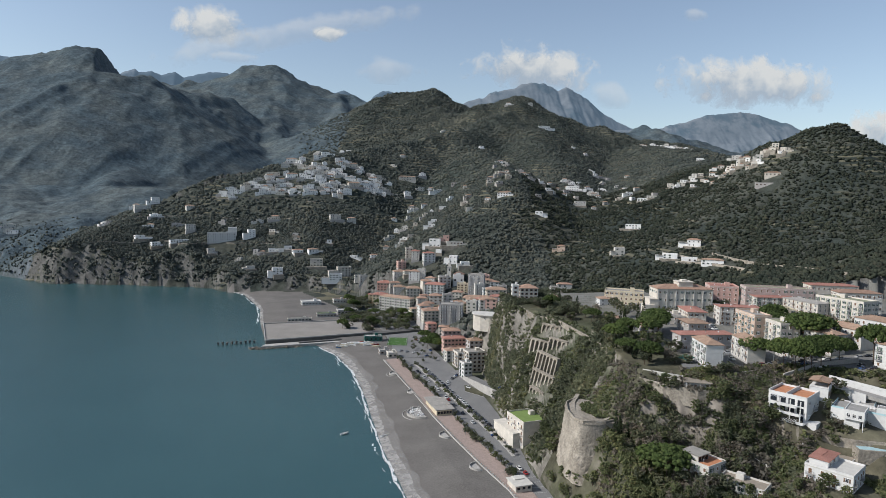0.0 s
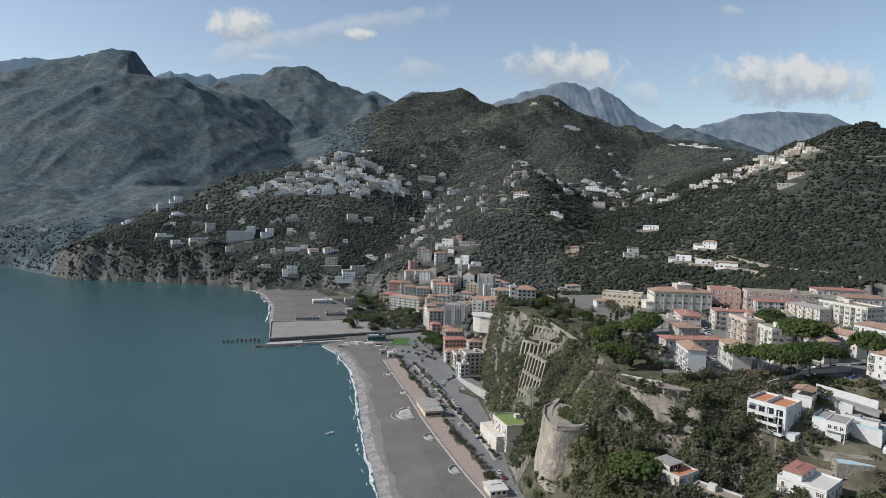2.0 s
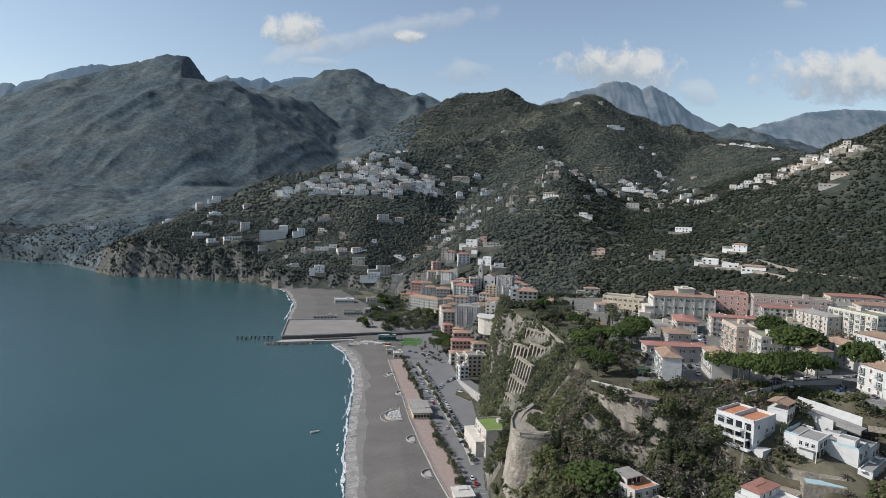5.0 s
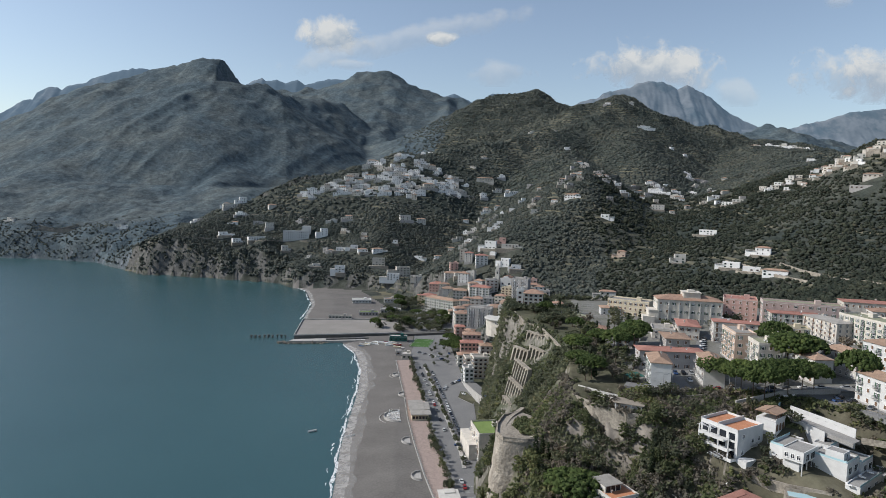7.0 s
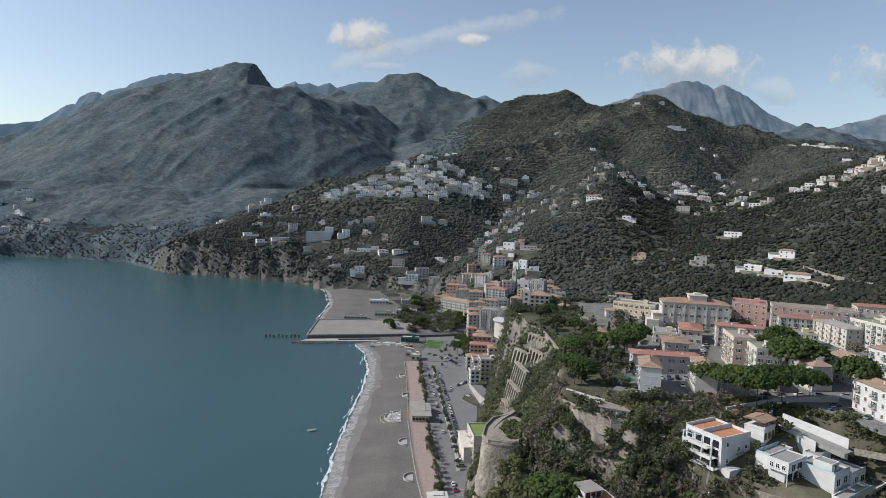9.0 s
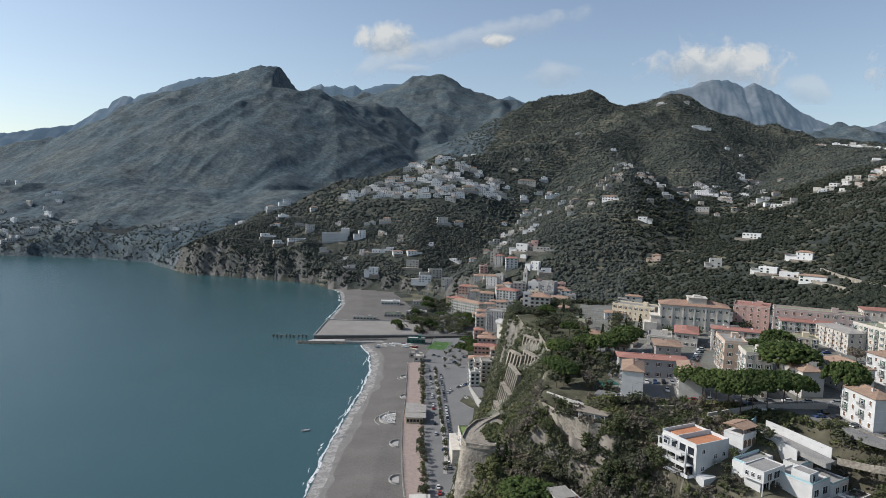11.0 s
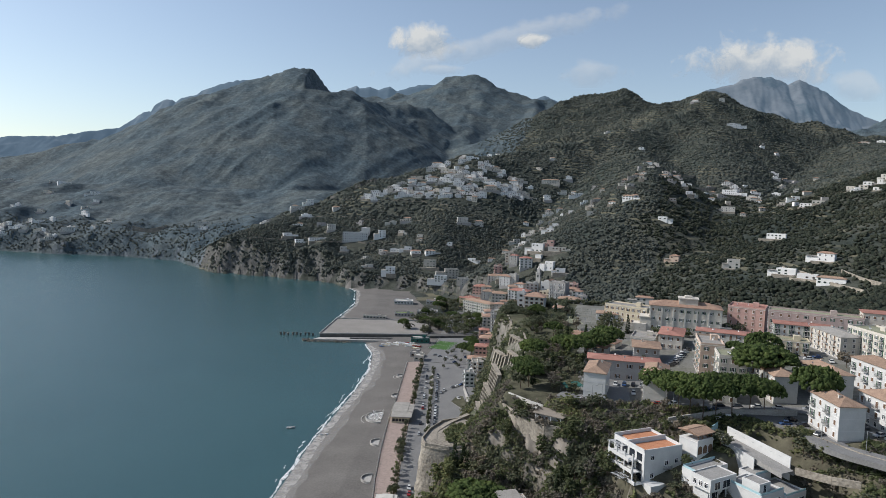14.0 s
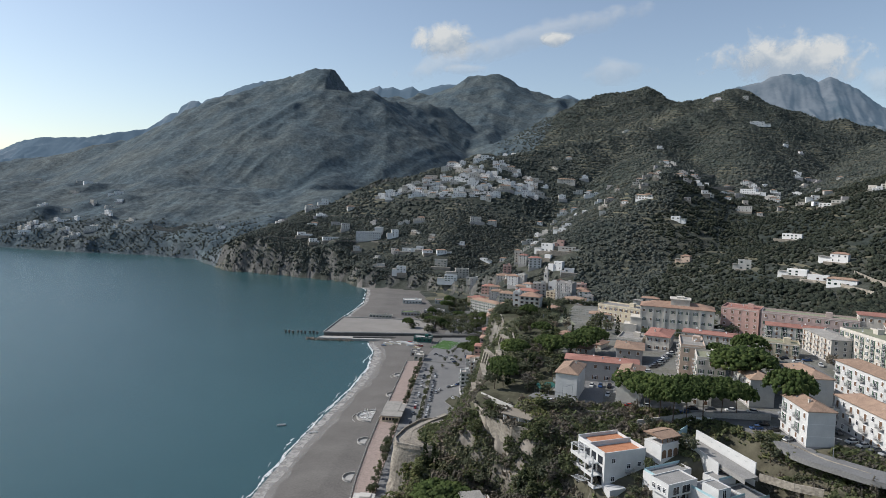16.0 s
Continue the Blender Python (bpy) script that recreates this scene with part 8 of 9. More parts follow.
hill_house("house", 458.9, 990.4, -28, 9.0, 7.2, 7.4, "cream house with a flat roof on the hilltop village ridge", CREAM, "flat", FLATROOF, 180.6)
hill_house("house", 458.4, 976.3, -44, 9.5, 7.6, 7.2, "white house with a terracotta hip roof on the hilltop village ridge", WHITE, "hip", TILE, 177.6)
hill_house("house", 484.3, 1002.6, -29, 12.9, 10.3, 8.3, "white house with a terracotta hip roof on the hilltop village ridge", WHITE, "hip", TILE, 186.9)
hill_house("house", 418.8, 895.4, -34, 10.9, 8.7, 4.8, "cream house with a terracotta hip roof on the hilltop village ridge", CREAM, "hip", TILE, 178.2)
hill_house("house", 502.3, 1025.1, -28, 10.3, 8.2, 8.3, "white house with a terracotta hip roof on the hilltop village ridge", WHITE, "hip", TILE, 194.8)
hill_house("house", 520.4, 1032.8, -37, 14.1, 11.3, 8.4, "off-white house with a terracotta hip roof on the hilltop village ridge", OFFWHITE, "hip", TILE, 200.2)
hill_house("house", 425.2, 878.5, -28, 9.8, 7.9, 5.4, "off-white house with a terracotta hip roof on the hilltop village ridge", OFFWHITE, "hip", TILE, 185.9)
hill_house("house", 439.2, 889.4, -27, 9.1, 7.3, 8.4, "white house with a flat roof on the hilltop village ridge", WHITE, "flat", FLATROOF, 195.8)
hill_house("house", 438.3, 882.9, -47, 13.2, 10.5, 9.5, "cream house with a flat roof on the hilltop village ridge", CREAM, "flat", FLATROOF, 195.2)
hill_house("house", 441.8, 893.9, -46, 9.8, 7.8, 6.7, "white house with a terracotta hip roof on the hilltop village ridge", WHITE, "hip", TILE, 196.8)
hill_house("house", 443.7, 885.5, -29, 7.9, 6.3, 7.9, "cream house with a flat roof on the hilltop village ridge", CREAM, "flat", FLATROOF, 199.2)
hill_house("house", 435.3, 869.3, -21, 11.9, 9.5, 5.8, "white house with a terracotta hip roof on the hilltop village ridge", WHITE, "hip", TILE, 192.8)
hill_house("house", 441.6, 865.8, -42, 7.8, 6.3, 5.9, "cream house with a flat roof on the hilltop village ridge", CREAM, "flat", FLATROOF, 197.8)
hill_house("house", 450.5, 879.6, -36, 12.2, 9.8, 6.6, "white house with a flat roof on the hilltop village ridge", WHITE, "flat", FLATROOF, 203.3)
hill_house("house", 441.0, 861.1, -32, 9.6, 7.6, 5.2, "off-white house with a terracotta hip roof on the hilltop village ridge", OFFWHITE, "hip", TILE, 196.4)
hill_house("house", 451.9, 864.1, -40, 13.4, 10.7, 7.4, "cream house with a terracotta hip roof on the hilltop village ridge", CREAM, "hip", TILE, 202.6)
hill_house("house", 437.7, 841.3, -39, 7.4, 6.0, 6.5, "cream house with a terracotta hip roof on the hilltop village ridge", CREAM, "hip", TILE, 190.8)
hill_house("house", 448.5, 857.7, -40, 7.8, 6.2, 7.5, "white house with a flat roof on the hilltop village ridge", WHITE, "flat", FLATROOF, 200.6)
hill_house("house", 444.2, 836.5, -39, 7.2, 5.8, 6.5, "off-white house with a flat roof on the hilltop village ridge", OFFWHITE, "flat", FLATROOF, 192.8)
hill_house("house", 446.6, 836.0, -33, 10.0, 8.0, 6.5, "cream house with a flat roof on the hilltop village ridge", CREAM, "flat", FLATROOF, 193.9)
hill_house("house", 448.0, 836.8, -41, 7.5, 6.0, 6.3, "cream house with a flat roof on the hilltop village ridge", CREAM, "flat", FLATROOF, 195.5)
hill_house("house", 445.0, 837.4, -39, 10.4, 8.3, 7.3, "cream house with a flat roof on the hilltop village ridge", CREAM, "flat", FLATROOF, 192.8)
hill_house("house", 456.6, 842.2, -28, 12.9, 10.3, 7.8, "off-white house with a flat roof on the hilltop village ridge", OFFWHITE, "flat", FLATROOF, 200.0)
hill_house("house", 449.1, 833.3, -49, 8.4, 6.8, 8.4, "white house with a flat roof on the hilltop village ridge", WHITE, "flat", FLATROOF, 195.2)
hill_house("house", 606.8, 1136.4, -32, 14.5, 11.6, 9.1, "white house with a flat roof on the hilltop village ridge", WHITE, "flat", FLATROOF, 225.4)
hill_house("house", 618.3, 1137.6, -28, 14.5, 11.6, 10.1, "white house with a flat roof on the hilltop village ridge", WHITE, "flat", FLATROOF, 226.3)
hill_house("house", 573.8, 1072.1, -40, 16.2, 12.9, 11.2, "off-white house with a flat roof on the hilltop village ridge", OFFWHITE, "flat", FLATROOF, 220.4)
hill_house("house", 731.9, 1287.5, -42, 18.7, 14.0, 11.8, "cream house with a terracotta hip roof on the hilltop village ridge", CREAM, "hip", TILE, 245.8)
hill_house("house", 731.1, 1292.2, -26, 14.0, 11.2, 16.8, "off-white house with a flat roof on the hilltop village ridge", OFFWHITE, "flat", FLATROOF, 248.4)
hill_house("house", 744.5, 1288.2, -42, 11.6, 9.3, 12.2, "white house with a flat roof on the hilltop village ridge", WHITE, "flat", FLATROOF, 244.4)
hill_house("house", 467.2, 842.1, -45, 10.5, 8.4, 4.4, "cream house with a terracotta hip roof on the hilltop village ridge", CREAM, "hip", TILE, 206.7)
hill_house("house", 465.7, 836.5, -38, 9.2, 7.4, 6.4, "cream house with a flat roof on the hilltop village ridge", CREAM, "flat", FLATROOF, 204.5)
hill_house("house", 469.5, 835.6, -31, 7.3, 5.8, 6.8, "off-white house with a flat roof on the hilltop village ridge", OFFWHITE, "flat", FLATROOF, 207.1)
hill_house("house", 471.1, 832.9, -48, 10.3, 8.2, 5.1, "cream house with a flat roof on the hilltop village ridge", CREAM, "flat", FLATROOF, 205.1)
hill_house("house", 477.7, 838.5, -42, 7.3, 5.8, 8.2, "white house with a flat roof on the hilltop village ridge", WHITE, "flat", FLATROOF, 211.1)
hill_house("house", 478.3, 837.5, -42, 12.3, 9.8, 8.5, "cream house with a flat roof on the hilltop village ridge", CREAM, "flat", FLATROOF, 209.9)
hill_house("house", 473.8, 818.5, -28, 10.1, 8.1, 6.0, "white house with a flat roof on the hilltop village ridge", WHITE, "flat", FLATROOF, 201.8)
hill_house("house", 478.8, 821.1, -39, 10.8, 8.7, 7.9, "cream house with a flat roof on the hilltop village ridge", CREAM, "flat", FLATROOF, 205.0)
hill_house("house", 480.6, 816.1, -28, 10.0, 8.0, 7.9, "cream house with a flat roof on the hilltop village ridge", CREAM, "flat", FLATROOF, 204.8)
hill_house("house", 803.0, 1895.4, -34, 16.0, 12.8, 10.0, "cream house with a flat roof on the far ridge", CREAM, "flat", FLATROOF, 331.2)
hill_house("house", 793.0, 1881.8, -29, 23.1, 14.0, 6.3, "white house with a terracotta hip roof on the far ridge", WHITE, "hip", TILE, 325.5)
hill_house("house", 808.4, 1888.6, -20, 22.4, 14.0, 6.6, "white house with a terracotta hip roof on the far ridge", WHITE, "hip", TILE, 324.6)
hill_house("house", 835.1, 1901.0, -14, 17.0, 13.6, 8.7, "cream house with a flat roof on the far ridge", CREAM, "flat", FLATROOF, 324.0)
hill_house("house", 883.1, 1979.7, -27, 25.0, 14.0, 10.0, "white house with a flat roof on the far ridge", WHITE, "flat", FLATROOF, 339.5)
hill_house("house", 870.9, 1906.4, -34, 19.9, 14.0, 11.8, "white house with a flat roof on the far ridge", WHITE, "flat", FLATROOF, 322.6)
hill_house("house", 904.8, 1928.1, -37, 19.2, 14.0, 12.9, "off-white house with a flat roof on the far ridge", OFFWHITE, "flat", FLATROOF, 329.9)
hill_house("house", 882.8, 1884.2, -26, 18.5, 14.0, 8.8, "white house with a flat roof on the far ridge", WHITE, "flat", FLATROOF, 318.4)
hill_house("house", 898.8, 1887.0, -36, 17.0, 13.6, 12.4, "white house with a flat roof on the far ridge", WHITE, "flat", FLATROOF, 319.2)
hill_house("house", 918.1, 1902.4, -19, 24.9, 14.0, 9.1, "off-white house with a flat roof on the far ridge", OFFWHITE, "flat", FLATROOF, 323.2)
hill_house("house", 919.1, 1869.2, -18, 23.2, 14.0, 11.2, "cream house with a flat roof on the far ridge", CREAM, "flat", FLATROOF, 309.5)
hill_house("house", 929.4, 1855.2, -37, 16.2, 13.0, 9.7, "off-white house with a flat roof on the far ridge", OFFWHITE, "flat", FLATROOF, 303.3)
hill_house("house", 939.5, 1872.5, -34, 25.1, 14.0, 11.3, "white house with a flat roof on the far ridge", WHITE, "flat", FLATROOF, 310.4)
hill_house("house", 644.8, 1304.3, -20, 18.3, 14.0, 6.7, "white house with a flat roof on the far ridge", WHITE, "flat", FLATROOF, 254.1)
# more of the old town, packed round its streets, and farmhouses on the terraces
fill = random.Random(31)
taken = [(o.location.x, o.location.y, 9.0) for o in scene.objects if o.parent is None and o.get("category") == "house"]
taken += [(-82, 762, 20), (-4, 778, 16), (-26, 512, 18)]


def free(x, y, r):
    return all(math.hypot(x - a, y - b) > r + c for a, b, c in taken)


OLD = [(-112, 845), (-106, 800), (-66, 690), (-62, 610), (-40, 575), (10, 600), (30, 660), (40, 740), (0, 810), (-60, 870)]
n_in = 0
for _ in range(900):
    x_, y_ = fill.uniform(-115, 45), fill.uniform(570, 880)
    if n_in >= 34 or not inside(np.array([x_]), np.array([y_]), OLD)[0]:
        continue
    w_ = fill.uniform(9, 16)
    if not free(x_, y_, w_ * 0.33):
        continue
    n_in += 1
    taken.append((x_, y_, w_ * 0.33))
    wn_, wm_ = fill.choice((("off-white", OFFWHITE), ("cream", CREAM), ("pink", PINK), ("white", WHITE), ("pale yellow", YELLOW), ("white", WHITE)))
    rn_, rf_, rm_ = fill.choice((("red roof", "hip", REDROOF), ("brown tiled roof", "hip", OLDTILE), ("terracotta hip roof", "hip", TILE), ("flat roof", "flat", FLATROOF)))
    town_house("house", x_, y_, fill.uniform(-22, 12), w_, fill.uniform(8, 12), fill.uniform(8, 14), wn_ + " house with a " + rn_ + " in the old town", wm_, rf_, rm_, height(x_, y_))
n_in = 0
for _ in range(4000):
    x_, y_ = fill.uniform(-560, 560), fill.uniform(985, 1900)
    if n_in >= 150 or inside(np.array([x_]), np.array([y_]), [(-640, 1000), (-600, 1250), (-450, 1500), (-200, 1800), (0, 2200), (-900, 2200), (-900, 900)])[0]:
        continue
    if fill.random() > (1.0 if y_ < 1250 else 0.25) or float(fbm(np.array([x_ / 130]), np.array([y_ / 130]), 2)[0]) < 0.0:
        continue
    w_ = fill.uniform(8, 16)
    if not free(x_, y_, w_ * 0.5):
        continue
    zz = height(x_, y_ - 4)
    if zz < 22 or zz - height(x_, y_ - 14) > 12:
        continue
    n_in += 1
    taken.append((x_, y_, w_ * 0.5))
    wn_, wm_ = fill.choice((("off-white", OFFWHITE), ("cream", CREAM), ("white", WHITE), ("white", WHITE), ("grey", GREYP)))
    rn_, rf_, rm_ = fill.choice((("brown tiled roof", "hip", OLDTILE), ("flat roof", "flat", FLATROOF), ("flat roof", "flat", FLATROOF)))
    hill_house("house", x_, y_, fill.uniform(-18, 14), w_, fill.uniform(7, 11), fill.uniform(4.5, 9), wn_ + " house with a " + rn_ + " on the wooded hillside", wm_, rf_, rm_, zz)
# the long cream house on the square and the big hotel over the sea
house("long_house", -82, 762, -38, 44, 13, 17, "long cream house with a curved front and tiled roof", OFFWHITE, roofm=OLDTILE, z=3.2, rise=2.2, floors=5, gap=3.4, balconies="s")
hx, hy, hz = -345, 1085, height(-345, 1078)
hot = house("hotel", hx, hy, 8, 44, 14, 17, "large white and pale blue hotel above the sea cliff", WHITE, "flat", FLATROOF, hz - 1, floors=4, gap=3.6, balconies="", category="hotel", foot=12)
part("upper_wing", Shape().box(17, 6, 12, 14, 12, 14), WHITE, hot)
# church with its bell tower
cx0, cy0 = -4, 772
cz = height(cx0, cy0)
ch = thing("church", cx0, cy0, cz, -14, "white church with a gabled front and slim bell tower", "church")
part("nave", Shape().box(0, 9, -8, 13, 22, 20), OFFWHITE, ch)
part("roof", hip_roof(13, 22, 12, 2.4, 0.4, True), TILE, ch, "", pose(0, 9, 0))
part("facade", Shape().box(0, -2.4, -8, 14, 0.8, 21).box(0, -2.4, 13, 8, 0.7, 2.4, 0, 0, 0.5), WHITE, ch)
for k in (-4, 0, 4):
    part("door" if k == 0 else "niche", Shape().box(k, -2.84, 0.2 if k == 0 else 5, 2.0, 0.08, 3.6 if k == 0 else 2.2), GLASS, ch)
part("tower", Shape().box(-12, 4, -8, 5, 5, 30).box(-12, 4, 22, 5.6, 5.6, 0.5).box(-12, 4, 22.5, 3.6, 3.6, 4.5).tube(-12, 4, 27, 30.5, 2.0, 0.2, 8), OFFWHITE, ch)
# flat dark panels stand for the shade inside the open belfry
for k in range(4):
    part("belfry_opening", Shape().box(0, -2.54, 17, 1.5, 0.08, 3.0), GLASS, ch, "", pose(-12, 4, 0, 0, 0, k * 90))
# round-fronted terrace building at the shelf's tip
rb = thing("round_building", -26, 512, height(-26, 512) - 2, -20, "white round-fronted building with a wide pale flat roof", "building")
part("wall", Shape().prism([(-15, 0), (-13, -5), (-8, -8), (0, -9.5), (8, -8), (13, -5), (15, 0), (15, 8), (-15, 8)], -8, 5.5), CREAM, rb)
part("roof", Shape().prism([(-16.5, 0), (-14.3, -5.8), (-8.8, -9.2), (0, -10.8), (8.8, -9.2), (14.3, -5.8), (16.5, 0), (16.5, 9), (-16.5, 9)], 5.5, 6.1), OFFWHITE, rb)
for k in range(9):
    a = radians(200 + k * 17.5)
    part("window", WIN[3], None, rb, "", pose(13.6 * math.cos(a), 9.6 * math.sin(a) * 0.96, 3.4, 0, 0, math.degrees(a) + 90))

# stone terrace walls on the hillsides
wall_along("terrace_wall_hill_1", [(224.7, 686.8), (231.3, 657.0), (236.0, 624.7)], 2.6, 0.8, STONE, "long pale stone terrace wall on the hillside", sink=4)
wall_along("terrace_wall_hill_2", [(217.4, 644.3), (235.1, 607.2), (242.0, 557.7)], 2.6, 0.8, STONE, "long pale stone terrace wall on the hillside", sink=4)
wall_along("terrace_wall_hill_3", [(259.1, 640.3), (255.6, 594.2), (257.5, 565.1)], 2.6, 0.8, STONE, "long pale stone terrace wall on the hillside", sink=4)
wall_along("terrace_wall_hill_4", [(255.0, 548.8), (257.3, 498.9), (246.6, 436.6)], 2.6, 0.8, STONE, "long pale stone terrace wall on the hillside", sink=4)
wall_along("terrace_wall_hill_5", [(116.5, 1144.9), (138.9, 1051.2), (274.8, 1372.9)], 2.0, 0.8, STONE, "long pale stone terrace wall on the hillside", sink=4)
wall_along("terrace_wall_hill_6", [(127.6, 1008.2), (180.4, 1036.6), (284.1, 1228.2)], 2.0, 0.8, STONE, "long pale stone terrace wall on the hillside", sink=4)

# roads cut along the headland, seen by their pale walls
def contour(x0, x1, z, step_, y0=960.0):
    """Points at one height along the seaward slope."""
    pts, yy = [], np.arange(y0, 1400, 3.0)
    for xx in np.arange(x0, x1, step_):
        over = np.nonzero(terrain(yy * 0 + xx, yy, False) > z)[0]
        if len(over):
            pts.append((float(xx), float(yy[over[0]])))
    return pts


for k, (x0_, x1_, zz, hh) in enumerate(((-545, -190, 58, 2.2), (-500, -120, 96, 1.8), (-420, -60, 128, 1.6))):
    line = [(a, b + 2 * math.sin(a / 23)) for a, b in contour(x0_, x1_, zz, 13)]
    line = [p for p, q in zip(line, line[1:]) if abs(p[1] - q[1]) < 30]
    for j in range(0, len(line) - 6, 8):
        wall_along("road_wall_headland_%d%d" % (k + 1, j // 8 + 1), line[j:j + 7], hh, 0.6, STONE, "pale stone wall of the winding coast road", sink=3)
# the old quarry and the hamlet on the next cape
wall_along("quarry_wall_1", [(-935, 1285), (-905, 1292), (-872, 1318)], 4, 1.0, STONE, "pale terraced face of an old quarry", sink=6)
wall_along("quarry_wall_2", [(-925, 1270), (-895, 1276), (-850, 1290)], 4, 1.0, STONE, "pale lower face of an old quarry", sink=6)
cape = random.Random(44)
for cx0_, cy0_ in ((-1231, 1232), (-1240, 1266), (-1162, 1216), (-1130, 1202), (-1106, 1200), (-1075, 1204), (-1049, 1226), (-1044, 1238), (-1392, 1555), (-1224, 1420), (-1163, 1448), (-1109, 1336), (-1249, 1372), (-1326, 1365), (-998, 1306), (-729, 1229), (-1136, 1295), (-1223, 1310), (-1180, 1240), (-1015, 1250)):
    for k in range(cape.choice((1, 2, 2))):
        hill_house("house", cx0_ + cape.uniform(-12, 12), cy0_ + cape.uniform(-5, 8), cape.uniform(-15, 15), cape.uniform(10, 20), 10, cape.uniform(7, 12), "pale house on the far cape", cape.choice((WHITE, WHITE, OFFWHITE, CREAM)), "flat", FLATROOF, 0)

# the white village: houses stepped up the spur
vr = random.Random(12)
for row in range(12):
    yy = 1206 + row * 12.0
    x0_, x1_ = -376 + row * 10, -150 + min(row, 5) * 21 - max(0, row - 8) * 30
    xx = x0_ + vr.uniform(0, 8)
    while xx < x1_:
        w_ = vr.choice((vr.uniform(8, 13), vr.uniform(8, 13), vr.uniform(14, 24)))
        edge = min((xx - x0_) / 120, (x1_ - xx) / 60, 1)
        green = float(fbm(np.array([xx / 40 + 2]), np.array([yy / 22]), 2)[0]) > 0.22
        if not green and vr.random() < 0.6 + 0.36 * edge:
            zz = height(xx, yy - 4)
            house("house", xx, yy + vr.uniform(-4, 4), vr.uniform(-12, 16), w_, vr.uniform(7, 10), vr.uniform(5.5, 9.5), vr.choice(("white", "whitewashed", "pale")) + " flat-roofed house stepped up the village slope",
                  vr.choice((FARWHITE, FARWHITE, FARWHITE, FARWHITE, OFFWHITE, CREAM)), vr.choice(("flat", "flat", "flat", "hip")), vr.choice((FLATROOF, OLDTILE)), zz - 1, far=True, gap=4.4, group="white village houses", foot=9)
        xx += w_ + vr.uniform(-1.0, 2.5)

for group, words in (("white village houses", "white village of close-packed flat-roofed houses on the spur"), ("hillside houses", "scattered pale houses on the far wooded hills")):
    solid("distant_village" if "village" in group else "distant_farmhouses", FAR_TOWN[group], FARMATS, words, "village", kind="stuff")

# beach clubs and boats by the harbour
for bx, by, ya, w_, d_, hh, wall, rm, label in ((-188, 812, 12, 24, 14, 4.2, WHITE, OFFWHITE, "white beach club with a wide flat roof"), (-167, 730, 8, 22, 8, 3.6, GREYP, GREENROOF, "low beach pavilion with a green roof"),
                                               (-143, 748, 8, 24, 12, 4.5, GREYP, CONCRETE, "low grey hall behind the beach"), (-152, 824, 10, 16, 10, 4.5, OFFWHITE, OLDTILE, "dark-roofed pavilion behind the beach"),
                                               (-196, 706, 8, 26, 5, 2.4, CREAM, FLATROOF, "row of low beach cabins"), (-107, 541, 6, 8, 9, 4.2, CREAM, OFFWHITE, "white harbour kiosk with a flat roof"), (-120, 604, 4, 17, 9, 5, TEAL, CONCRETE, "dark green boat shed with a flat roof"),
                                               (-113, 553, 6, 9, 8, 3.6, GREYP, FLATROOF, "low grey harbour hut")):
    house("beach_pavilion", bx, by, ya, w_, d_, hh, label, wall, "flat", rm, 3.0, floors=1, gap=3.4, group="beach pavilions", foot=2, category="pavilion")
HULL = []
for nm, c in (("white", (0.62, 0.62, 0.6)), ("blue", (0.06, 0.13, 0.24)), ("red", (0.32, 0.06, 0.04)), ("cream", (0.5, 0.45, 0.34))):
    hm = nodes(nm + "_boat_paint", 0.5)[0]
    hm.node_tree.nodes["Principled BSDF"].inputs["Base Color"].default_value = (*c, 1)
    secs = [[(x, -w * 0.7, 0.05), (x, w * 0.7, 0.05), (x, w, 0.75 + lift), (x, w * 0.88, 0.75 + lift), (x, w * 0.6, 0.3), (x, -w * 0.6, 0.3), (x, -w * 0.88, 0.75 + lift), (x, -w, 0.75 + lift)] for x, w, lift in ((-2.6, 0.75, 0), (-1, 0.95, 0), (1, 0.9, 0.06), (2.2, 0.5, 0.18), (2.9, 0.06, 0.3))]
    HULL.append((nm, Shape().faces(*ring_loft(secs)).mesh("hull", [hm])))
BENCHB = Shape().box(-1.2, 0, 0.45, 0.3, 1.5, 0.06).box(0.6, 0, 0.45, 0.3, 1.4, 0.06).mesh("thwart", [BROWNSH])
for k in range(46):
    big = k > 38
    bx, by = (vr.uniform(-157, -122), 0) if not big else (vr.uniform(-140, -116), vr.uniform(572, 592))
    if not big:
        by = 594 + (bx + 158) * 0.2 - vr.uniform(0, 11)
    nm, hm = HULL[vr.choices(range(4), (8, 2, 1, 2))[0]]
    bt = thing("boat", bx, by, max(0.4, height(bx, by)), vr.uniform(-40, 40) + vr.choice((0, 180)), nm + " rowing boat drawn up on the sand", "boat", "beached boats")
    sc = 1.5 if big else vr.uniform(0.85, 1.1)
    part("hull", hm, None, bt, "", Matrix.Scale(sc, 4))
    part("thwart", BENCHB, None, bt, "", Matrix.Scale(sc, 4))
for bx, by in ((-255, 960, ), (-150, 372), (-126, 366)):
    bt = thing("boat", bx, by, 0.0, 30, "small white motor boat afloat in the bay", "boat", "boats afloat")
    part("hull", HULL[0][1], None, bt)
    part("thwart", BENCHB, None, bt)
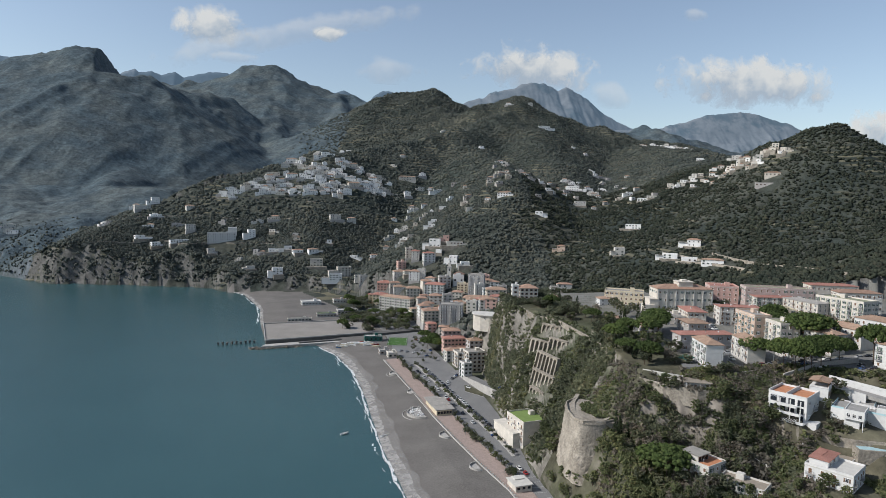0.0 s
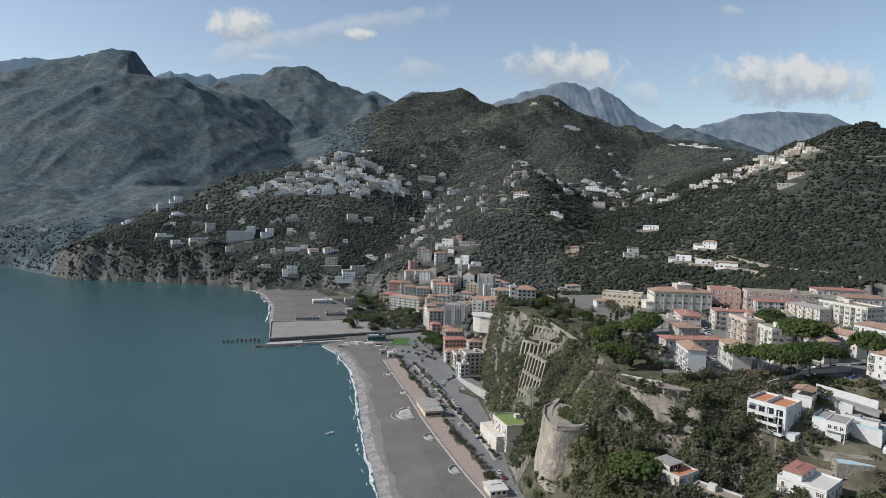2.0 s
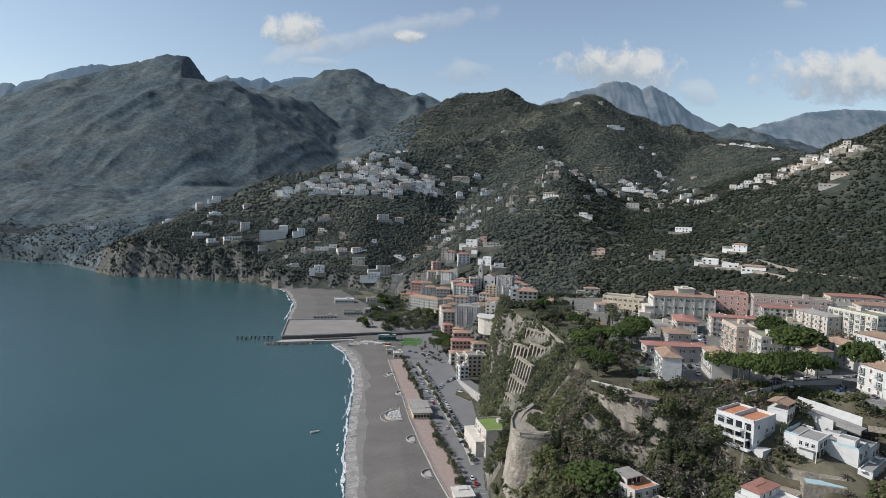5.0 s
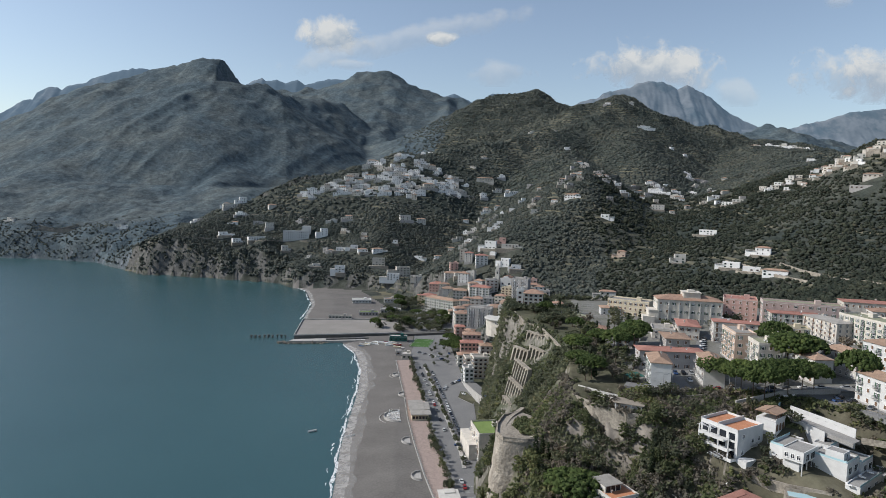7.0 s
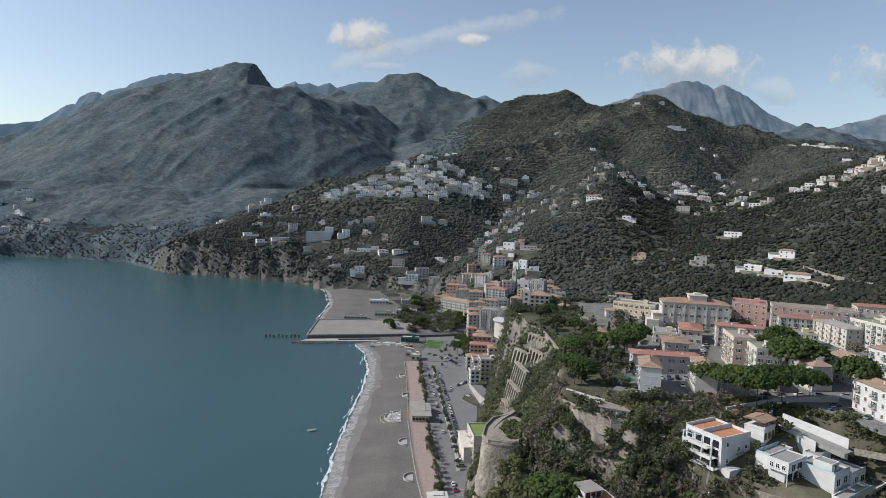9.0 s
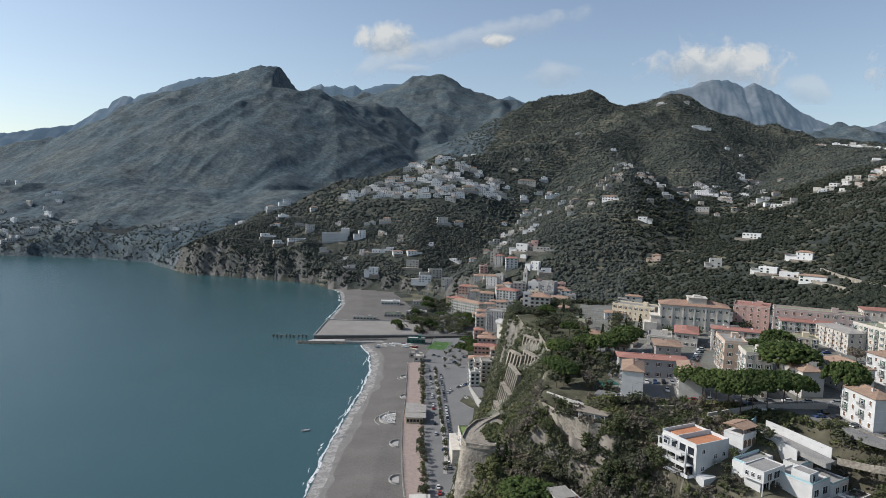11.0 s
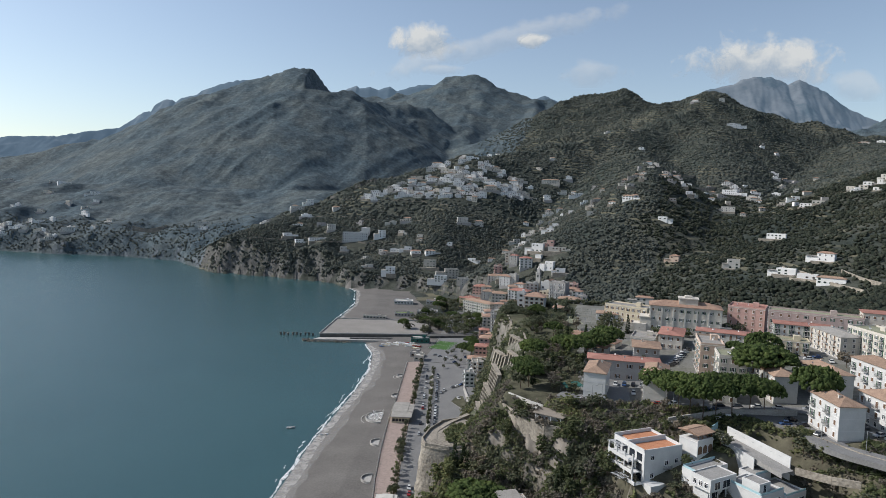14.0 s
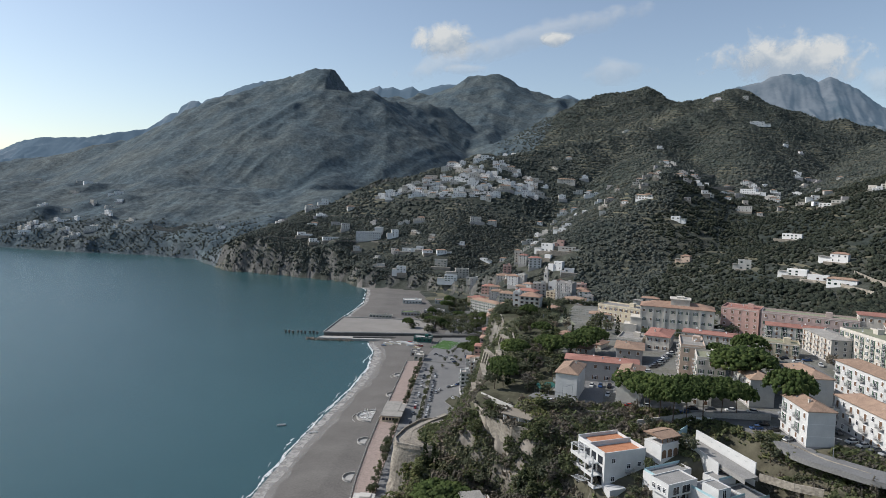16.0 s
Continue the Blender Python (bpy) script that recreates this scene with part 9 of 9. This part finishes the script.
# trees of the public garden and street
for k in range(95):
    tx_, ty_ = vr.uniform(-150, -72), vr.uniform(640, 830)
    if tx_ < -150 + (ty_ - 655) * 0.05 or (-100 < tx_ and 735 < ty_):
        continue
    tree("broad" if vr.random() < 0.8 else "umbrella", tx_, ty_, vr.uniform(6, 11), vr.uniform(7, 12), vr.choice((0, 0, 1)), 3.0, group="garden trees by the harbour")
for tx_, ty_ in ((-62, 560), (-66, 572), (-72, 566), (-64, 584), (-70, 596)):
    tree("umbrella", tx_, ty_, 10, 10, 0, 3.0, group="town pines")
for k in range(16):
    tree("broad", vr.uniform(-88, -70), 520 + k * 6, vr.uniform(3, 5), vr.uniform(3, 4.5), 0, 3.1, group="street trees")

# ---- woods and scrub ----
def scatter(n, box, seed, accept):
    rs = np.random.RandomState(seed)
    x, y = rs.uniform(box[0], box[1], n), rs.uniform(box[2], box[3], n)
    z = terrain(x, y)
    e = 3.0
    slope = np.hypot(terrain(x + e, y) - z, terrain(x, y + e) - z) / e
    k = accept(x, y, z, slope, rs)
    return x[k], y[k], z[k], rs


built = np.array([(o.location.x, o.location.y, 5.0 + 0.5 * max([c.dimensions.x for c in o.children if c.name.startswith("wall")] or [6])) for o in scene.objects if o.parent is None and o.get("category") in ("house", "villa", "palace", "hotel", "church", "building", "pavilion")])


far_spots = np.array([(a[0], a[1]) for s_ in FAR_TOWN.values() for a in np.array(s_.v)[::40, :2]])
ARC = [(o.matrix_basis, o["label"]) for o in scene.objects if o.parent is None and o.get("category") == "arcade"]


def clear(x, y, gap=1.0):
    ok = np.ones(len(x), bool)
    for m_, _ in ARC:
        inv = np.array(m_.inverted())
        u, q = inv[0, 0] * x + inv[0, 1] * y + inv[0, 3], inv[1, 0] * x + inv[1, 1] * y + inv[1, 3]
        ok &= ~((u > -1) & (u < 24) & (q > -3.5) & (q < 1.5))
    far_ = np.nonzero(y > 1060)[0]
    for i in far_:
        ok[i] = np.min(np.hypot(x[i] - far_spots[:, 0], (y[i] - far_spots[:, 1] + 3) * 0.8)) > 4.5
    for bx, by, r in built:
        ok &= np.hypot(x - bx, y - by + r * 0.5) > r * gap
    return ok


def lanes_clear(x, y):
    flat = inside(x, y, COAST[:16] + INLAND[::-1])
    return ~flat


FARSIDE = [(-640, 1000), (-600, 1250), (-450, 1500), (-200, 1800), (0, 2200), (250, 2500), (-3000, 2500), (-3000, 1000)]
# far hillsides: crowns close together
# pale blue haze is mixed into these leaf colours
WOODFAR = foliage("haze_tinted_wood_leaves", (0.108, 0.128, 0.121), (0.138, 0.156, 0.138), (0.165, 0.176, 0.148), (0.180, 0.170, 0.140))


def wood(x, y, z, slope, rs):
    hub = np.hypot(x - HUB[0], y - HUB[1])
    thick = fbm(x / 60, y / 60, 3) + 0.25
    return (z > 6) & (slope < 2.4) & (rs.uniform(0, 1, len(x)) < np.clip(0.9 + thick, 0.4, 1)) & clear(x, y, 0.95) & lanes_clear(x, y) & ~inside(x, y, SHELF)


x, y, z, rs = scatter(50000, (-620, 700, 480, 1150), 21, wood)
r = rs.uniform(1.5, 3.2, len(x)) * (1 + 0.55 * np.clip(fbm(x / 35 + 4, y / 35, 3) + 0.1, 0, 1))
c = np.stack([x, y, z + r * 0.3], 1)
k = rs.randint(0, len(x), int(len(x) * 0.8))
c2 = c[k] + rs.normal(size=(len(k), 3)) * np.array([0.55, 0.55, 0.3]) * r[k][:, None]
# darker copy of the wood leaves: less haze painted in on the inland side
DARKWOOD = foliage("less_hazy_wood_leaves", (0.048, 0.062, 0.048), (0.072, 0.086, 0.064), (0.094, 0.104, 0.076), (0.11, 0.10, 0.075))
c, r = np.concatenate([c, c2]), np.concatenate([r, r[k] * 0.6])
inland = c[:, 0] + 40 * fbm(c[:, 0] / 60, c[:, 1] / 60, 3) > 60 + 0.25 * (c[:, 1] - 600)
for name, mat, sel, words in (("woods", WOODFAR, ~inland, "dense mixed woodland on the hillside"), ("oak_woods", DARKWOOD, inland, "inland hill wood in darker, less hazy leaf colours")):
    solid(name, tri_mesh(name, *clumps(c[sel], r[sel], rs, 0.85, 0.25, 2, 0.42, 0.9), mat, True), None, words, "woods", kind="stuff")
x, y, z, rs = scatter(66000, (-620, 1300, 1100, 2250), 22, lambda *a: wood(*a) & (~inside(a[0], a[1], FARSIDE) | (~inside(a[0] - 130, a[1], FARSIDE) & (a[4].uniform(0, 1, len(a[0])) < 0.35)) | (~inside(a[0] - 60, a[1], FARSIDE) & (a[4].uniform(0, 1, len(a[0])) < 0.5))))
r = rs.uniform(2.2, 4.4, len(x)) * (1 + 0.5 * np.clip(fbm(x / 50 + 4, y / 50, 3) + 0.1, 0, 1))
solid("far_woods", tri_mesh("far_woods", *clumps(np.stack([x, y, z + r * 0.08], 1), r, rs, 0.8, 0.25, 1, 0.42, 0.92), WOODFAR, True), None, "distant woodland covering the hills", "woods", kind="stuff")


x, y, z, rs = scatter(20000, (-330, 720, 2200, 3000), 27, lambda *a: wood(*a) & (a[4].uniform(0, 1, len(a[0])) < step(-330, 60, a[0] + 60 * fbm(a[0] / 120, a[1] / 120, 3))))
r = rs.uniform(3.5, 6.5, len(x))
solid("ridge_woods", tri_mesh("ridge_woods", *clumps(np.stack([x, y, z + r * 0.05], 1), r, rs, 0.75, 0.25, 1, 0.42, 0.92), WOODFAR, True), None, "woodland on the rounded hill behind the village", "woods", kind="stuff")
x, y, z, rs = scatter(9000, (190, 700, 395, 520), 26, lambda x, y, z, s, rs: wood(x, y, z, s, rs) | (inside(x, y, SHELF) & (x > 262) & clear(x, y)))
r = rs.uniform(1.7, 3.6, len(x))
solid("woods", tri_mesh("woods", *clumps(np.stack([x, y, z + r * 0.5], 1), r, rs, 0.85, 0.25, 3, 0.42, 0.9), DARKWOOD, True), None, "wooded slope behind the town", "woods", kind="stuff")

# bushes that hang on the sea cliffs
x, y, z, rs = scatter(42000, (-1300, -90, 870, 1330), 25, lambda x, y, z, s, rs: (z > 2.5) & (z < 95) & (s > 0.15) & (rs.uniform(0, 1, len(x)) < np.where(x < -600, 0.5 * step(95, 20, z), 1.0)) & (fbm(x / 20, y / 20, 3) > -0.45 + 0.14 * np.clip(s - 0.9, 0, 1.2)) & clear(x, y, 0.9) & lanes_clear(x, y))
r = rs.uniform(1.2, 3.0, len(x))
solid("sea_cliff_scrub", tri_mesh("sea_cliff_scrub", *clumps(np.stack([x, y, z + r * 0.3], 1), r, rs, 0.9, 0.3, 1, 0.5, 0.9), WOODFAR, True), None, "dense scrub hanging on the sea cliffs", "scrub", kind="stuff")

# scrub on the cliff and the slope below the town
def scrub(x, y, z, slope, rs):
    thick = fbm(x / 16 + 5, y / 16, 3)
    steep = np.clip((slope - 0.9) * 0.55, 0, 0.85)
    return (z > 4) & (thick > -0.25 + 0.75 * steep) & clear(x, y, 0.9) & lanes_clear(x, y) & ~inside(x, y, SHELF) & (np.hypot(x + 37, y - 277) > 15) & ~((x > 60) & (y > 205) & (x < 82))


x, y, z, rs = scatter(25000, (-78, 125, 185, 500), 23, scrub)
r = rs.uniform(0.5, 1.5, len(x)) * (1 + 0.5 * np.clip(fbm(x / 30, y / 30), 0, 1))
dry = (fbm(x / 22 + 9, y / 22 + 4, 3) > -0.08) & (y < 300)
for name, mat, sel, words in (("scrub", GARDEN, ~dry, "green scrub and ivy on the cliff"), ("dry_scrub", DRYLEAF, dry, "brown leafless scrub on the slope")):
    cc = np.stack([x, y, z + r * 0.4], 1)[sel]
    k = rs.randint(0, len(cc), len(cc) * 2)
    cc2 = cc[k] + rs.normal(size=(len(k), 3)) * np.array([0.8, 0.8, 0.5])
    solid(name, tri_mesh(name, *clumps(np.concatenate([cc, cc2]), np.concatenate([r[sel], r[sel][k] * 0.55]), rs, 0.9, 0.45), mat), None, words, "scrub", kind="stuff")
x, y, z, rs = scatter(6600, (-48, 60, 302, 520), 24, lambda x, y, z, s, rs: (z > 8) & (fbm(x / 24, y / 24, 3) > -0.1) & clear(x, y, 1.0) & lanes_clear(x, y) & ((s > 0.4) | (x < 12)))
r = rs.uniform(1.2, 2.8, len(x))
k = rs.randint(0, len(x), len(x) * 3)
cc = np.stack([x, y, z + r * 0.8], 1)
cc2 = cc[k] + rs.normal(size=(len(k), 3)) * np.array([1.2, 1.2, 0.9])
solid("cliff_thicket", tri_mesh("cliff_thicket", *clumps(np.concatenate([cc, cc2]), np.concatenate([r * 0.8, r[k] * 0.45]), rs, 0.85, 0.4), WOODS), None, "dark evergreen thicket hanging on the cliff", "scrub", kind="stuff")


# garden trees and bushes between the houses of the town
cars_ = np.array([(o.location.x, o.location.y) for o in scene.objects if o.parent is None and o.get("category") == "car"])
pr = np.random.RandomState(77)
put = 0
for _ in range(3000):
    tx_, ty_ = pr.uniform(-6, 190), pr.uniform(262, 440)
    if put >= 40:
        break
    ax_1, ay_1 = np.array([tx_]), np.array([ty_])
    if not inside(ax_1, ay_1, SHELF)[0] or not clear(ax_1, ay_1, 0.85)[0] or np.min(np.hypot(cars_[:, 0] - tx_, cars_[:, 1] - ty_)) < 5 or (ty_ < 272 and tx_ > -5) or (25 < tx_ < 50 and ty_ < 298):
        continue
    put += 1
    if pr.uniform() < 0.45:
        tree("bush", tx_, ty_, pr.uniform(1.2, 2.6), pr.uniform(2.2, 4.5), int(pr.randint(0, 2)), group="town bushes")
    else:
        tree("broad", tx_, ty_, pr.uniform(4, 8), pr.uniform(4, 8), int(pr.choice([0, 0, 1])), group="town trees")

put = 0
for _ in range(2500):
    tx_, ty_ = pr.uniform(-18, 19), pr.uniform(268, 440)
    if put >= 60:
        break
    ax_1, ay_1 = np.array([tx_]), np.array([ty_])
    if not inside(ax_1, ay_1, SHELF)[0] or not clear(ax_1, ay_1, 0.7)[0]:
        continue
    put += 1
    q = pr.uniform()
    if q < 0.12:
        tree("umbrella", tx_, ty_, pr.uniform(7, 10), pr.uniform(8, 11), group="town pines")
    elif q < 0.22:
        tree("spire", tx_, ty_, pr.uniform(7, 12), 2.6, group="town cypresses")
    elif q < 0.8:
        tree("broad", tx_, ty_, pr.uniform(5, 9), pr.uniform(6, 9), int(pr.choice([0, 0, 1, 2])), group="town trees")
    else:
        tree("bush", tx_, ty_, pr.uniform(1.5, 3), pr.uniform(3, 5), 0, group="town bushes")


def under(x, y, z, slope, rs):
    return clear(x, y, 0.75) & (slope < 1.5) & ~inside(x, y, SHELF) & (z > 8) & (fbm(x / 9 + 3, y / 9, 3) > -0.35) & np.array([all(math.hypot(a - p_, b - q_) > r_ * 0.85 for p_, q_, r_ in keep_out) for a, b in zip(x, y)])


x, y, z, rs = scatter(16000, (-45, 112, 186, 262), 29, under)
r = rs.uniform(0.4, 1.5, len(x))
solid("undergrowth", tri_mesh("undergrowth", *clumps(np.stack([x, y, z + r * 0.35], 1), r, rs, 0.8, 0.35, 3), GARDEN), None, "low garden undergrowth and grass on the slope", "scrub", kind="stuff")


# thick growth on the slope under the cliff road
x, y, z, rs = scatter(5200, (-30, 40, 196, 256), 33, lambda x, y, z, s, rs: (z > 14) & (s < 1.5) & ~inside(x, y, SHELF) & (fbm(x / 12 + 8, y / 12, 3) > -0.2) & ~((np.hypot(x - 8, y - 240) < 9) & (fbm(x / 5, y / 5, 2) < 0.1)) & np.array([all(math.hypot(a - p_, b - q_) > r_ * 0.78 for p_, q_, r_ in keep_out) for a, b in zip(x, y)]))
r = rs.uniform(0.8, 1.9, len(x))
pick = fbm(x / 10 + 2, y / 10 + 6, 3)
for name, mat, sel, words in (("slope_thicket", GARDEN, pick > 0.05, "bright green thicket on the slope"), ("dark_thicket", WOODS, (pick <= 0.05) & (pick > -0.15), "dark green thicket on the slope"), ("dry_thicket", DRYLEAF, pick <= -0.15, "brown half-bare thicket on the slope")):
    solid(name, tri_mesh(name, *clumps(np.stack([x, y, z + r * 0.6], 1)[sel], r[sel], rs, 0.95, 0.4), mat), None, words, "scrub", kind="stuff")

# creepers on the rock under the cliff road
x, y, z, rs = scatter(6500, (-34, 30, 222, 264), 61, lambda x, y, z, s, rs: (z > 20) & ~inside(x, y, SHELF) & (fbm(x / 8 + 4, y / 8, 3) > -0.12 - 0.3 * (s < 0.8)) & np.array([all(math.hypot(a - p_, b - q_) > r_ * 0.8 for p_, q_, r_ in keep_out) for a, b in zip(x, y)]))
r = rs.uniform(0.6, 1.5, len(x))
tone_ = fbm(x / 11 + 7, y / 11, 2)
for name, mat, sel, words in (("rock_creepers", GARDEN, tone_ > 0.1, "green creepers and bushes on the rock"), ("dry_brush", DRYLEAF, tone_ <= 0.1, "grey-brown leafless brush on the rock")):
    solid(name, tri_mesh(name, *clumps(np.stack([x, y, z + r * 0.5], 1)[sel], r[sel], rs, 0.9, 0.4, 5), mat), None, words, "scrub", kind="stuff")
rs = np.random.RandomState(65)
y = rs.uniform(408, 548, 4200)
x = np.interp(y, [380, 430, 462, 500, 560], [-50, -46, -41, -36, -36]) + rs.uniform(0.3, 16, 4200)
z = terrain(x, y)
k = (z > 6) & (fbm(y / 8 + 2, z / 7, 3) > -0.16) & ~inside(x, y, SHELF) & clear(x, y, 0.6)
x, y, z = x[k], y[k], z[k]
solid("cliff_creepers", tri_mesh("cliff_creepers", *clumps(np.stack([x - 0.3, y, z], 1), rs.uniform(0.7, 1.9, len(x)), rs, 1.0, 0.35, 4), WOODS), None, "green creepers and holm oaks on the sheer cliff", "scrub", kind="stuff")
rs = np.random.RandomState(66)
x = rs.uniform(-31, 29, 2600)
y = np.interp(x, [-28, -8, 3, 9, 26], [264, 256, 246.5, 244, 241]) - rs.uniform(-0.8, 4.2, 2600)
z = terrain(x, y)
k = fbm(x / 7 + 3, z / 5, 3) > -0.06
x, y, z = x[k], y[k], z[k]
r = rs.uniform(0.6, 1.5, len(x))
solid("scarp_ivy", tri_mesh("scarp_ivy", *clumps(np.stack([x, y - 0.3, z], 1), r, rs, 1.0, 0.35, 5), WOODS), None, "dark ivy and brambles hanging down the rock", "scrub", kind="stuff")
rs = np.random.RandomState(64)
a_2, r_2 = rs.uniform(0, 2 * math.pi, 260), np.sqrt(rs.uniform(0, 1, 260))
c = np.stack([-32.5 + 6.0 * r_2 * np.cos(a_2), 276 + 11 * r_2 * np.sin(a_2), 43.9 + rs.uniform(0, 0.9, 260)], 1)
k2 = rs.uniform(0, 1, (420, 2)) * np.array([15, 34]) + np.array([-32, 262])
c = np.concatenate([c, np.stack([k2[:, 0], k2[:, 1], terrain(k2[:, 0], k2[:, 1]) + rs.uniform(0.1, 0.9, 420)], 1)])
solid("bastion_bushes", tri_mesh("bastion_bushes", *clumps(c, rs.uniform(0.6, 1.5, len(c)), rs, 0.8, 0.35, 4), GARDEN), None, "green bushes growing on the bastion's top", "scrub", kind="stuff")

# ivy and small bushes on the cliff face, and the park behind the harbour
x, y, z, rs = scatter(15000, (-52, 14, 300, 520), 41, lambda x, y, z, s, rs: (z > 6) & (fbm(x / 7 + 1, y / 7, 3) > -0.2) & clear(x, y, 0.8) & lanes_clear(x, y) & ~inside(x, y, SHELF))
r = rs.uniform(0.5, 1.5, len(x))
solid("cliff_ivy", tri_mesh("cliff_ivy", *clumps(np.stack([x, y, z + r * 0.3], 1), r, rs, 0.9, 0.4, 5), WOODS), None, "olive green ivy and bushes on the cliff", "scrub", kind="stuff")
rs = np.random.RandomState(52)
heads = np.stack([rs.uniform(-150, -74, 70), rs.uniform(652, 800, 70), rs.uniform(6.0, 9.0, 70)], 1)
heads = heads[clear(heads[:, 0], heads[:, 1], 0.9)]
c = heads[rs.randint(0, len(heads), 1500)] + rs.normal(size=(1500, 3)) * np.array([2.2, 2.2, 1.1])
solid("park_crowns", tri_mesh("park_crowns", *clumps(c, rs.uniform(0.7, 1.5, 1500), rs, 0.85, 0.4), WOODS), None, "close-set tree crowns of the harbour park", "woods", kind="stuff")
trunks = Shape()
for a, b, e in heads:
    trunks.tube(float(a), float(b), 2.6, float(e), 0.3, 0.14, 6)
solid("park_trunks", trunks, BARK, "brown trunks under the harbour park's crowns", "woods", kind="stuff")
